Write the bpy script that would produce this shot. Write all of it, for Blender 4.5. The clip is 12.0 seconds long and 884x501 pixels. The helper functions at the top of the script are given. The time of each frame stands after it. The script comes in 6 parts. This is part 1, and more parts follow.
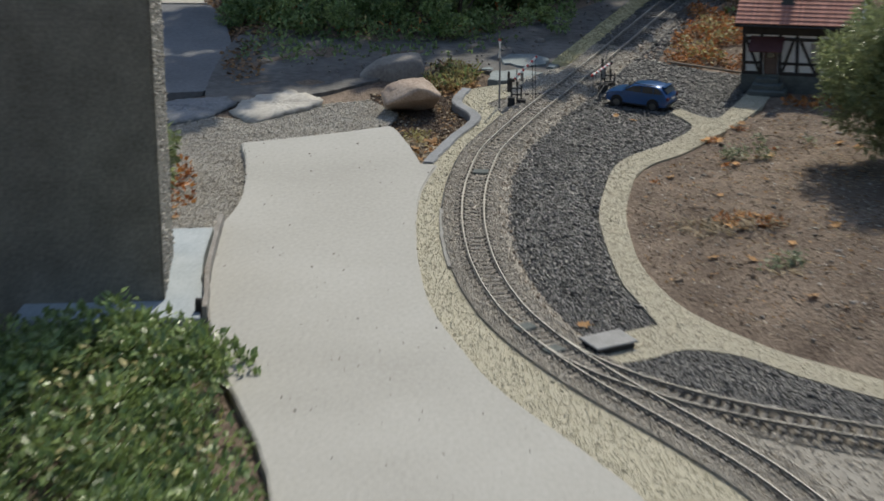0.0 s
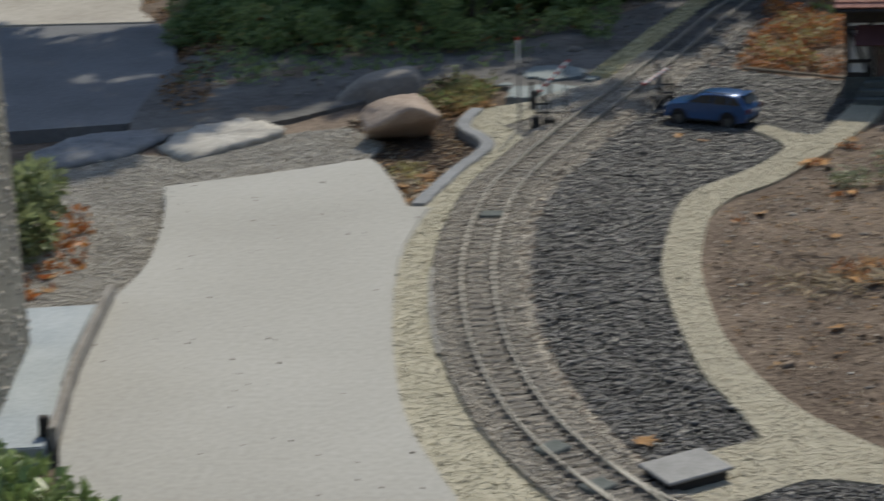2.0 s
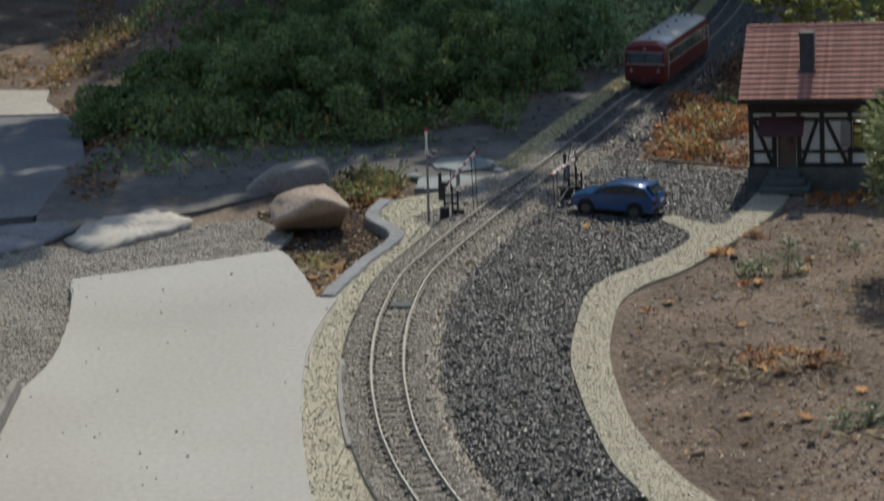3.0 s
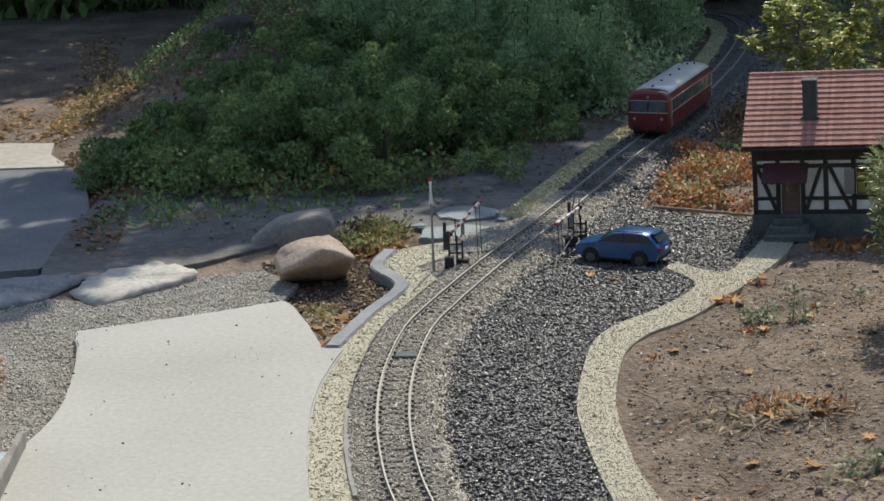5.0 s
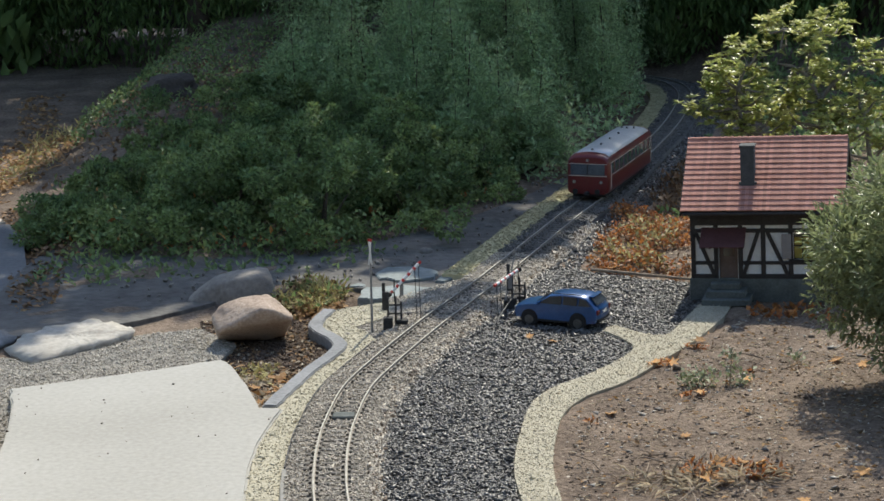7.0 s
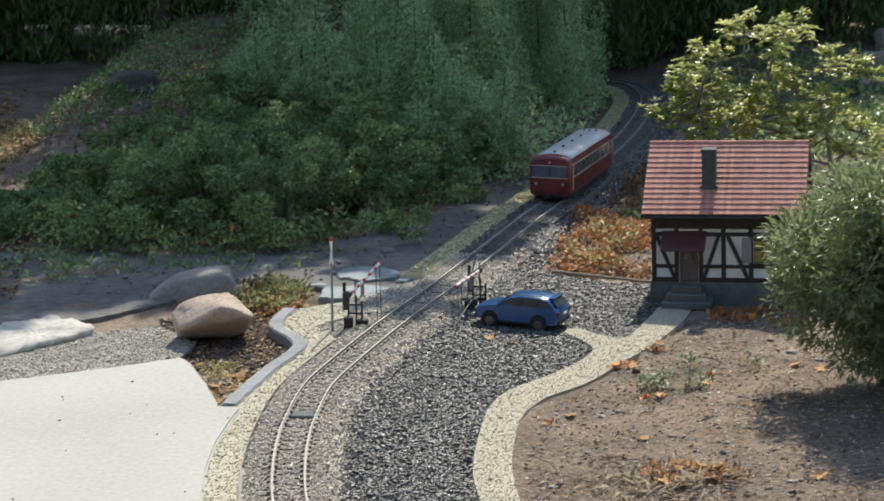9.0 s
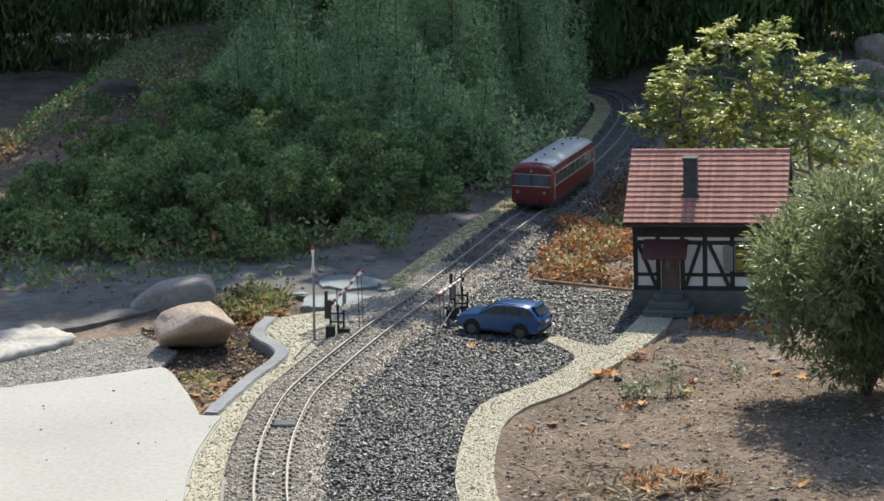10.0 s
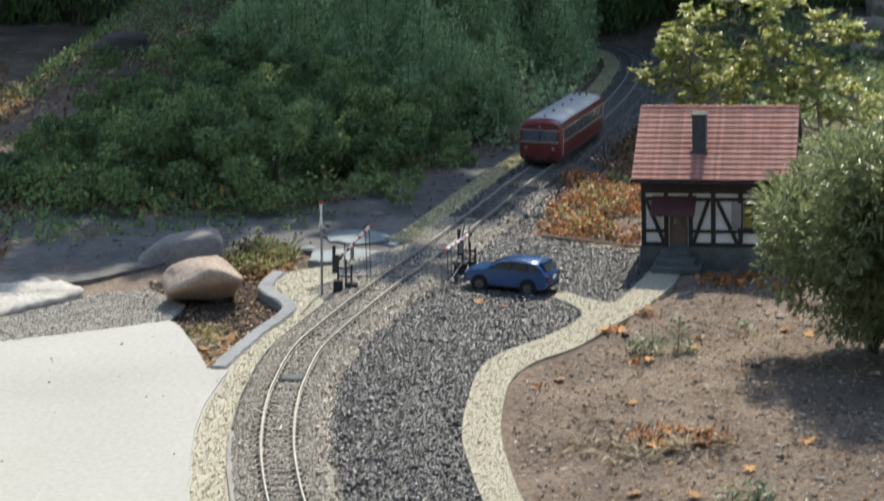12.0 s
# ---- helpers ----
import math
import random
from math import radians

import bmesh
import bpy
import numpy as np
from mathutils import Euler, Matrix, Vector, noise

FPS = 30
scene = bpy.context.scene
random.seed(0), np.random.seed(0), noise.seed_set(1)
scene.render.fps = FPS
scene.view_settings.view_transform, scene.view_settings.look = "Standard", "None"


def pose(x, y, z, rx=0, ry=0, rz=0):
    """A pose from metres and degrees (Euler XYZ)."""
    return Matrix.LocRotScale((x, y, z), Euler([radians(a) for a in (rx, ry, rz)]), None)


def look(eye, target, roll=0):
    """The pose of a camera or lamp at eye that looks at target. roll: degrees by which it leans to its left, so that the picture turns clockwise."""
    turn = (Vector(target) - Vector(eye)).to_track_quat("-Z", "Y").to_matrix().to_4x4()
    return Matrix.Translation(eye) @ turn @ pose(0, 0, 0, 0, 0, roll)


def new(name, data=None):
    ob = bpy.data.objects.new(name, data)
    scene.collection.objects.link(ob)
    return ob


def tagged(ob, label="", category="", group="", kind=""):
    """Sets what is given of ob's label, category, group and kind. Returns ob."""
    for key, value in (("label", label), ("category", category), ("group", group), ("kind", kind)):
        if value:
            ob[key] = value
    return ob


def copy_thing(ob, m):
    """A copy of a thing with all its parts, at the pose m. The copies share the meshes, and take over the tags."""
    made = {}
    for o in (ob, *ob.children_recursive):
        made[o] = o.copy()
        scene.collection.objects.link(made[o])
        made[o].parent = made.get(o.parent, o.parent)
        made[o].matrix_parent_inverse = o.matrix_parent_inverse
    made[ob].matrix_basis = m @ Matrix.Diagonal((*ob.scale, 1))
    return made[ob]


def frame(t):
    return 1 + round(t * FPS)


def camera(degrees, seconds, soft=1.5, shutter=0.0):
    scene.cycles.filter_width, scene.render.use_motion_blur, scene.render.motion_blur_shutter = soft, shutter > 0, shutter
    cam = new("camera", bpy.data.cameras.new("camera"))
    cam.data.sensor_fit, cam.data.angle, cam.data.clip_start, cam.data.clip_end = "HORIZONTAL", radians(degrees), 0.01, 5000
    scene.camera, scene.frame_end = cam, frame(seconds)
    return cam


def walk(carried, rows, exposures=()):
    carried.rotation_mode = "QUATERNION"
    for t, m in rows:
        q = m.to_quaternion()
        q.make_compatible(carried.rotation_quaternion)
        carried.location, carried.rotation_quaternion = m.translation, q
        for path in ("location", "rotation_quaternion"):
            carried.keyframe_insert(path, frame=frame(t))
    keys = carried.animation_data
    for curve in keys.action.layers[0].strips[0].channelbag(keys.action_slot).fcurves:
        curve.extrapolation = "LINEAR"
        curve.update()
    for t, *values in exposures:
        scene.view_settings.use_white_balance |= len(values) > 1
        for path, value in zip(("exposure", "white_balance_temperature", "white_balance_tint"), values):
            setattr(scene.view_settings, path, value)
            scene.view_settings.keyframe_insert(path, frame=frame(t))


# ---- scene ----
# ---- camera and its walk ----
cam = camera(26.0, 12.0, soft=1.6, shutter=0.8)
walk(cam, [
    (0, pose(0.007, -1.145, 1.276, 69.790, -0.150, 4.820)),
    (0.5, pose(0.000, -0.535, 1.072, 70.620, 0.940, 5.480)),
    (0.7, pose(0.000, -0.260, 0.970, 71.250, 1.350, 5.950)),
    (1, pose(-0.001, -0.020, 0.868, 71.740, 1.740, 5.290)),
    (1.5, pose(0.000, 0.000, 0.868, 71.731, 2.100, 6.802)),
    (1.6, pose(0.000, 0.000, 0.868, 71.501, 2.100, 8.197)),
    (2, pose(0.000, 0.000, 0.868, 71.853, 1.980, 5.796)),
    (2.5, pose(0.000, 0.000, 0.868, 71.970, 1.412, 3.685)),
    (3, pose(0.000, 0.000, 0.868, 74.488, 1.510, 3.105)),
    (3.5, pose(0.000, 0.000, 0.868, 75.118, 1.708, 3.556)),
    (3.7, pose(0.000, 0.000, 0.868, 75.591, 1.900, 3.206)),
    (5.3, pose(0.000, 0.000, 0.868, 76.205, 1.964, 3.139)),
    (5.5, pose(0.000, 0.000, 0.868, 76.489, 1.677, 2.988)),
    (6, pose(0.000, 0.000, 0.868, 76.695, 1.706, 2.316)),
    (6.5, pose(0.000, 0.000, 0.868, 77.281, 1.018, 2.043)),
    (7, pose(0.000, 0.000, 0.868, 77.751, 0.955, 1.501)),
    (8.8, pose(0.000, 0.000, 0.868, 77.638, 0.285, 1.062)),
    (9, pose(0.000, 0.000, 0.868, 77.755, 0.069, 0.507)),
    (9.5, pose(0.000, 0.000, 0.868, 77.989, -0.049, 0.343)),
    (10, pose(0.000, 0.000, 0.868, 78.009, 0.017, -0.036)),
    (10.5, pose(0.000, 0.000, 0.868, 77.800, 0.000, 0.000)),
    (11, pose(0.000, 0.000, 0.868, 78.172, -0.203, 0.158)),
    (11.5, pose(0.000, 0.000, 0.868, 77.956, -0.505, 0.198)),
    (12, pose(0.000, 0.000, 0.868, 76.671, -0.241, 0.265)),
], exposures=[(t, e, 6640, 6) for t, e in ((0, 0.02), (0.5, -0.18), (1, -0.46), (1.5, -0.28), (2.5, -0.14), (3.0, -0.08), (3.5, 0.10), (5.5, 0.42), (6.5, 0.48), (7.2, 0.56), (9, 0.78), (12, 0.78))])

# ---- world and sun ----
SUN_EL, SUN_AZ = 50.0, 11.0   # degrees above the horizon; degrees clockwise from +y
world = bpy.data.worlds.new("sky")
scene.world = world
world.use_nodes = True
wn = world.node_tree
sky = wn.nodes.new("ShaderNodeTexSky")
sky.sky_type = "NISHITA"
sky.sun_disc = False
sky.sun_elevation, sky.sun_rotation = radians(SUN_EL), radians(SUN_AZ)
wn.links.new(sky.outputs[0], wn.nodes["Background"].inputs[0])
wn.nodes["Background"].inputs[1].default_value = 0.15
sun_data = bpy.data.lights.new("sun", "SUN")
sun_data.energy, sun_data.angle, sun_data.color = 3.25, radians(0.53), (1.0, 0.94, 0.83)
sun = new("sun", sun_data)
SUN_DIR = Vector((math.sin(radians(SUN_AZ)) * math.cos(radians(SUN_EL)), math.cos(radians(SUN_AZ)) * math.cos(radians(SUN_EL)), math.sin(radians(SUN_EL))))
sun.matrix_world = look(SUN_DIR * 20, (0, 0, 0))

# ---- materials ----
def mat(name, c1, c2, scale=30.0, rough=0.85, bump=0.3, bscale=None, metal=0.0, island=0.0, obrand=0.0, c3=None, fine=6.0, coat=0.0, bdist=0.002, spec=0.4, trans=None):
    """Two colours mixed by noise at two scales, with a bump; island / obrand: how far single pieces differ in value."""
    m = bpy.data.materials.new(name)
    m.use_nodes = True
    nt = m.node_tree
    n, l = nt.nodes, nt.links
    b = n["Principled BSDF"]
    tc = n.new("ShaderNodeTexCoord")
    big = n.new("ShaderNodeTexNoise")
    big.inputs["Scale"].default_value = scale
    big.inputs["Detail"].default_value = 5
    sm = n.new("ShaderNodeTexNoise")
    sm.inputs["Scale"].default_value = scale * fine
    sm.inputs["Detail"].default_value = 4
    for t in (big, sm):
        l.new(tc.outputs["Object"], t.inputs["Vector"])
    add = n.new("ShaderNodeMath")
    add.operation = "ADD"
    l.new(big.outputs["Fac"], add.inputs[0])
    l.new(sm.outputs["Fac"], add.inputs[1])
    ramp = n.new("ShaderNodeValToRGB")
    mul = n.new("ShaderNodeMath")
    mul.operation = "MULTIPLY"
    mul.inputs[1].default_value = 0.5
    l.new(add.outputs[0], mul.inputs[0])
    l.new(mul.outputs[0], ramp.inputs[0])
    e = ramp.color_ramp.elements
    e[0].position, e[1].position = 0.36, 0.64
    e[0].color, e[1].color = (*c1, 1), (*c2, 1)
    if c3:
        x = ramp.color_ramp.elements.new(0.5)
        x.color = (*c3, 1)
    col = ramp.outputs[0]
    if island or obrand:
        rnd = n.new("ShaderNodeNewGeometry" if island else "ShaderNodeObjectInfo").outputs["Random Per Island" if island else "Random"]
        amt = island or obrand
        mr = n.new("ShaderNodeMapRange")
        mr.inputs[3].default_value, mr.inputs[4].default_value = 1 - amt, 1 + amt
        l.new(rnd, mr.inputs[0])
        hs = n.new("ShaderNodeHueSaturation")
        l.new(mr.outputs[0], hs.inputs["Value"])
        l.new(col, hs.inputs["Color"])
        col = hs.outputs[0]
    l.new(col, b.inputs["Base Color"])
    b.inputs["Roughness"].default_value = rough
    b.inputs["Metallic"].default_value = metal
    b.inputs["Specular IOR Level"].default_value = spec
    b.inputs["Coat Weight"].default_value = coat
    b.inputs["Coat Roughness"].default_value = 0.08
    if bump:
        bt = n.new("ShaderNodeTexNoise")
        bt.inputs["Scale"].default_value = bscale or scale * fine
        bt.inputs["Detail"].default_value = 6
        l.new(tc.outputs["Object"], bt.inputs["Vector"])
        bp = n.new("ShaderNodeBump")
        bp.inputs["Strength"].default_value = bump
        bp.inputs["Distance"].default_value = bdist
        l.new(bt.outputs["Fac"], bp.inputs["Height"])
        l.new(bp.outputs[0], b.inputs["Normal"])
    if trans:
        # leaf: part of the light passes through the blade
        t = n.new("ShaderNodeBsdfTranslucent")
        ms = n.new("ShaderNodeMixShader")
        ms.inputs[0].default_value = trans
        l.new(col, t.inputs["Color"])
        l.new(b.outputs[0], ms.inputs[1])
        l.new(t.outputs[0], ms.inputs[2])
        l.new(ms.outputs[0], n["Material Output"].inputs[0])
    return m


M_CONCRETE = mat("concrete_slab", (0.352, 0.337, 0.303), (0.452, 0.437, 0.402), 2.6, 0.92, 0.35, 320, fine=44, bdist=0.0010, c3=(0.405, 0.389, 0.353))
M_PILLAR = mat("rough_concrete", (0.15, 0.138, 0.115), (0.28, 0.262, 0.222), 12, 0.92, 0.6, 150, fine=12, bdist=0.003)
M_SOIL = mat("garden_soil", (0.080, 0.055, 0.040), (0.265, 0.200, 0.150), 7, 0.95, 0.9, 150, fine=16, c3=(0.165, 0.122, 0.090), bdist=0.007)
M_CLOD = mat("soil_crumbs", (0.115, 0.085, 0.062), (0.30, 0.232, 0.175), 40, 0.95, 0.5, 300, island=0.35)
M_EARTH = mat("shaded_earth", (0.082, 0.077, 0.072), (0.175, 0.165, 0.153), 4, 0.95, 0.7, 60, fine=12, bdist=0.006)
M_DARKBASE = mat("dark_gravel_bed", (0.022, 0.022, 0.023), (0.055, 0.055, 0.056), 60, 0.95, 0.6, 200)
M_DARKGRAV = mat("dark_crushed_stone", (0.050, 0.047, 0.044), (0.155, 0.147, 0.138), 90, 0.40, 0.2, 500, island=0.8, spec=0.6)
M_CREAMBASE = mat("cream_grit_bed", (0.37, 0.333, 0.248), (0.50, 0.458, 0.355), 110, 0.95, 0.7, 420)
M_CREAM = mat("cream_grit", (0.40, 0.355, 0.262), (0.58, 0.528, 0.415), 90, 0.9, 0.3, 500, island=0.14)
M_STRIP = mat("yellowish_grit", (0.40, 0.362, 0.262), (0.58, 0.532, 0.412), 110, 0.9, 0.3, 500, island=0.16)
M_BALBASE = mat("ballast_bed", (0.22, 0.20, 0.17), (0.36, 0.332, 0.288), 60, 0.95, 0.5, 300)
M_BALLAST = mat("track_ballast", (0.35, 0.308, 0.252), (0.56, 0.50, 0.42), 90, 0.7, 0.3, 500, island=0.25)
M_MOSSGRIT = mat("mossy_grit", (0.33, 0.295, 0.165), (0.52, 0.47, 0.29), 14, 0.9, 0.3, 500, island=0.2)
M_SHADEBAL = mat("shade_toned_ballast", (0.075, 0.072, 0.068), (0.19, 0.183, 0.172), 40, 0.8, 0.3, 500, island=0.3)
M_GREYBASE = mat("grey_gravel_bed", (0.20, 0.185, 0.163), (0.32, 0.30, 0.268), 30, 0.95, 0.5, 200)
M_GREYGRAV = mat("grey_gravel", (0.31, 0.28, 0.235), (0.54, 0.495, 0.425), 20, 0.9, 0.3, 400, island=0.3)
M_LITTER = mat("leaf_litter_soil", (0.055, 0.041, 0.033), (0.150, 0.108, 0.080), 12, 0.95, 0.8, 100, fine=10, bdist=0.004)
M_ASPHALT = mat("old_asphalt", (0.13, 0.13, 0.135), (0.20, 0.20, 0.205), 5, 0.92, 0.4, 150, fine=20)
M_SUNPAVE = mat("sunlit_paving", (0.36, 0.32, 0.27), (0.50, 0.46, 0.40), 4, 0.92, 0.3, 80, fine=14)
M_RAIL = mat("brass_rail", (0.17, 0.153, 0.13), (0.28, 0.258, 0.225), 80, 0.55, 0.15, 600, metal=0.4)
M_RAILTOP = mat("worn_rail_head", (0.30, 0.282, 0.25), (0.42, 0.40, 0.36), 60, 0.55, 0.1, 600, metal=0.3)
M_TIE = mat("brown_plastic_sleeper", (0.10, 0.09, 0.078), (0.21, 0.192, 0.168), 120, 0.8, 0.4, 600, obrand=0.3)
M_SLATE = mat("grey_slate", (0.15, 0.155, 0.165), (0.27, 0.275, 0.285), 14, 0.75, 0.5, 120, fine=10)
M_SLATEPALE = mat("pale_slate", (0.15, 0.178, 0.18), (0.26, 0.295, 0.295), 12, 0.7, 0.5, 120, fine=10)
M_FLATROCK = mat("pale_flagstone", (0.34, 0.31, 0.27), (0.52, 0.49, 0.44), 12, 0.85, 0.6, 110, fine=9)
M_STONE = mat("tan_fieldstone", (0.35, 0.26, 0.20), (0.57, 0.46, 0.375), 14, 0.88, 0.7, 130, fine=14, c3=(0.46, 0.355, 0.28))
M_BOULDER = mat("grey_boulder", (0.16, 0.142, 0.128), (0.29, 0.265, 0.235), 9, 0.9, 0.6, 120, fine=14)
M_BANKROCK = mat("dark_bank_rock", (0.055, 0.046, 0.04), (0.12, 0.10, 0.085), 10, 0.92, 0.6, 120, fine=12)
M_GARDENROCK = mat("brown_garden_rock", (0.16, 0.125, 0.10), (0.33, 0.27, 0.22), 10, 0.92, 0.6, 120, fine=12)
M_DARKWOOD = mat("dark_screen_boards", (0.030, 0.024, 0.020), (0.065, 0.052, 0.042), 9, 0.8, 0.4, 120, fine=12)
M_GREYBARK = mat("grey_bark", (0.13, 0.115, 0.095), (0.27, 0.245, 0.21), 60, 0.9, 0.6, 200, fine=5)
M_BARK = mat("dark_bark", (0.05, 0.036, 0.026), (0.13, 0.10, 0.075), 60, 0.9, 0.8, 200, fine=5)

M_PLASTER = mat("white_plaster", (0.66, 0.66, 0.65), (0.80, 0.80, 0.78), 40, 0.85, 0.2, 400)
M_TIMBER = mat("dark_timber", (0.022, 0.019, 0.018), (0.05, 0.043, 0.04), 60, 0.75, 0.3, 500)
M_FOUND = mat("grey_green_plinth", (0.085, 0.095, 0.088), (0.15, 0.162, 0.152), 40, 0.9, 0.3, 300)
M_TILE = mat("red_clay_tile", (0.36, 0.155, 0.115), (0.50, 0.25, 0.195), 50, 0.8, 0.3, 500, island=0.16)
M_SHEET = mat("red_canopy", (0.085, 0.032, 0.031), (0.125, 0.05, 0.047), 50, 0.7, 0.2, 400)
M_CHIM = mat("chimney_slate", (0.045, 0.05, 0.053), (0.085, 0.092, 0.096), 60, 0.8, 0.3, 400)
M_DOORP = mat("brown_door", (0.12, 0.085, 0.07), (0.18, 0.13, 0.11), 60, 0.7, 0.2, 400)
M_CURTAIN = mat("yellow_curtain", (0.30, 0.24, 0.05), (0.40, 0.33, 0.08), 60, 0.9, 0.2, 300)
M_SHUTTER = mat("grey_shutter", (0.22, 0.20, 0.20), (0.30, 0.28, 0.275), 60, 0.8, 0.2, 300)
M_RED = mat("railcar_red", (0.115, 0.012, 0.014), (0.15, 0.018, 0.020), 30, 0.32, 0.03, 300, coat=0.4)
M_SILVER = mat("silver_roof", (0.52, 0.53, 0.54), (0.64, 0.65, 0.66), 25, 0.42, 0.06, 300, metal=0.35)
M_GLASS = mat("dark_window", (0.02, 0.026, 0.032), (0.04, 0.05, 0.06), 20, 0.08, 0, spec=0.6)
M_PANE = mat("railcar_pane", (0.055, 0.07, 0.085), (0.10, 0.12, 0.14), 30, 0.06, 0, spec=0.7)
M_EDGE = mat("grey_edging", (0.24, 0.228, 0.205), (0.35, 0.335, 0.305), 20, 0.92, 0.4, 250)
M_CREAMP = mat("cream_trim", (0.44, 0.40, 0.34), (0.52, 0.48, 0.42), 40, 0.5, 0.05, 300)
M_FRAME = mat("black_underframe", (0.015, 0.015, 0.016), (0.035, 0.033, 0.032), 80, 0.7, 0.2, 500)
M_BLUE = mat("metallic_blue", (0.006, 0.062, 0.20), (0.009, 0.082, 0.255), 30, 0.3, 0.02, 400, metal=0.25, coat=0.7)
M_TYRE = mat("black_tyre", (0.016, 0.016, 0.017), (0.03, 0.03, 0.03), 80, 0.8, 0.2, 500)
M_RIM = mat("grey_rim", (0.12, 0.125, 0.13), (0.20, 0.205, 0.21), 80, 0.35, 0.1, 500, metal=0.8)
M_LAMP = mat("clear_lamp", (0.32, 0.31, 0.28), (0.45, 0.44, 0.41), 80, 0.15, 0)
M_REDLENS = mat("red_lens", (0.10, 0.016, 0.018), (0.14, 0.024, 0.026), 80, 0.2, 0)
M_WHITE = mat("white_paint", (0.70, 0.70, 0.68), (0.82, 0.82, 0.80), 60, 0.6, 0.1, 400)
M_SIGRED = mat("signal_red", (0.42, 0.03, 0.03), (0.52, 0.05, 0.045), 60, 0.5, 0.1, 400)
M_IRON = mat("dark_iron", (0.03, 0.032, 0.034), (0.07, 0.07, 0.072), 80, 0.6, 0.3, 500, metal=0.4)
M_POST = mat("grey_post", (0.20, 0.20, 0.20), (0.30, 0.29, 0.285), 80, 0.6, 0.2, 500)
M_BOARD = mat("weathered_board", (0.20, 0.18, 0.16), (0.33, 0.305, 0.275), 25, 0.9, 0.4, 200)
M_FLAG = mat("blue_grey_flagstone", (0.30, 0.335, 0.355), (0.42, 0.455, 0.47), 14, 0.75, 0.35, 160, fine=10)
M_BOXLID = mat("grey_metal_lid", (0.16, 0.16, 0.162), (0.25, 0.25, 0.252), 40, 0.55, 0.2, 300)
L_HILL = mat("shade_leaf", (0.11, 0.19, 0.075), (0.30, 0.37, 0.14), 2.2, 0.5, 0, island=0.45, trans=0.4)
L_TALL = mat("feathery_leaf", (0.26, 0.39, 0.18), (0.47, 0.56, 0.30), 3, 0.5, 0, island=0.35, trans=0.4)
L_SHRUB = mat("glossy_yellow_green_leaf", (0.31, 0.36, 0.12), (0.70, 0.67, 0.33), 14, 0.32, 0, island=0.4, trans=0.6, c3=(0.42, 0.45, 0.15), spec=0.6)
L_OLIVE = mat("grey_green_leaf", (0.175, 0.22, 0.105), (0.32, 0.355, 0.18), 12, 0.3, 0, island=0.35, trans=0.45)
L_HEDGE = mat("dark_hedge_leaf", (0.13, 0.20, 0.07), (0.30, 0.37, 0.14), 14, 0.3, 0, island=0.4, trans=0.25)
L_THUJA = mat("thuja_leaf", (0.08, 0.14, 0.045), (0.18, 0.27, 0.085), 2, 0.6, 0, island=0.35, trans=0.25)
L_TREE = mat("tree_leaf", (0.04, 0.075, 0.025), (0.07, 0.11, 0.035), 2, 0.5, 0, island=0.3, trans=0.2)
L_ORANGE = mat("rusty_leaf", (0.27, 0.075, 0.035), (0.57, 0.29, 0.10), 30, 0.5, 0, island=0.45, trans=0.35, c3=(0.44, 0.17, 0.05))
L_DRY = mat("dry_tan_leaf", (0.38, 0.17, 0.055), (0.60, 0.36, 0.15), 30, 0.75, 0.3, 300, obrand=0.3, trans=0.15)
L_DRYBITS = mat("dry_leaf_bits", (0.20, 0.10, 0.045), (0.50, 0.32, 0.15), 30, 0.8, 0, island=0.5, trans=0.3)
L_BROWN = mat("brown_leaf", (0.13, 0.075, 0.042), (0.30, 0.18, 0.095), 12, 0.8, 0, island=0.5)
L_GRASS = mat("yellow_green_blade", (0.27, 0.25, 0.09), (0.52, 0.45, 0.21), 12, 0.6, 0, island=0.4, trans=0.25)
L_SEEDLING = mat("seedling_leaf", (0.16, 0.19, 0.11), (0.38, 0.42, 0.26), 25, 0.5, 0, island=0.4, trans=0.3)
M_TWIG = mat("dry_twig", (0.22, 0.16, 0.11), (0.42, 0.33, 0.24), 60, 0.85, 0.3, 300, obrand=0.25)
L_STRAW = mat("pale_straw_bits", (0.36, 0.29, 0.20), (0.66, 0.58, 0.45), 30, 0.7, 0, island=0.4, trans=0.4)
M_PEBBLE = mat("soil_pebbles", (0.24, 0.21, 0.175), (0.56, 0.52, 0.46), 50, 0.85, 0.3, 300, island=0.45)

# ---- building helpers ----
def part(name, bm, material, parent=None, label="", smooth=False):
    me = bpy.data.meshes.new(name)
    bm.to_mesh(me)
    bm.free()
    if smooth:
        me.shade_smooth()
    for q in (material if isinstance(material, (list, tuple)) else [material]):
        me.materials.append(q)
    ob = new(name, me)
    if parent is not None:
        ob.parent = parent
    if label:
        ob["label"] = label
    return ob


def mesh_np(name, verts, faces, material, parent=None, smooth=False):
    """faces: array (n, k) of vertex numbers, all with k corners."""
    me = bpy.data.meshes.new(name)
    verts, faces = np.asarray(verts, np.float32), np.asarray(faces, np.int32)
    n, k = faces.shape
    me.vertices.add(len(verts))
    me.vertices.foreach_set("co", verts.ravel())
    me.loops.add(n * k)
    me.loops.foreach_set("vertex_index", faces.ravel())
    me.polygons.add(n)
    me.polygons.foreach_set("loop_start", np.arange(n, dtype=np.int32) * k)
    me.update(calc_edges=True)
    if smooth:
        me.shade_smooth()
    me.materials.append(material)
    ob = new(name, me)
    if parent is not None:
        ob.parent = parent
    return ob


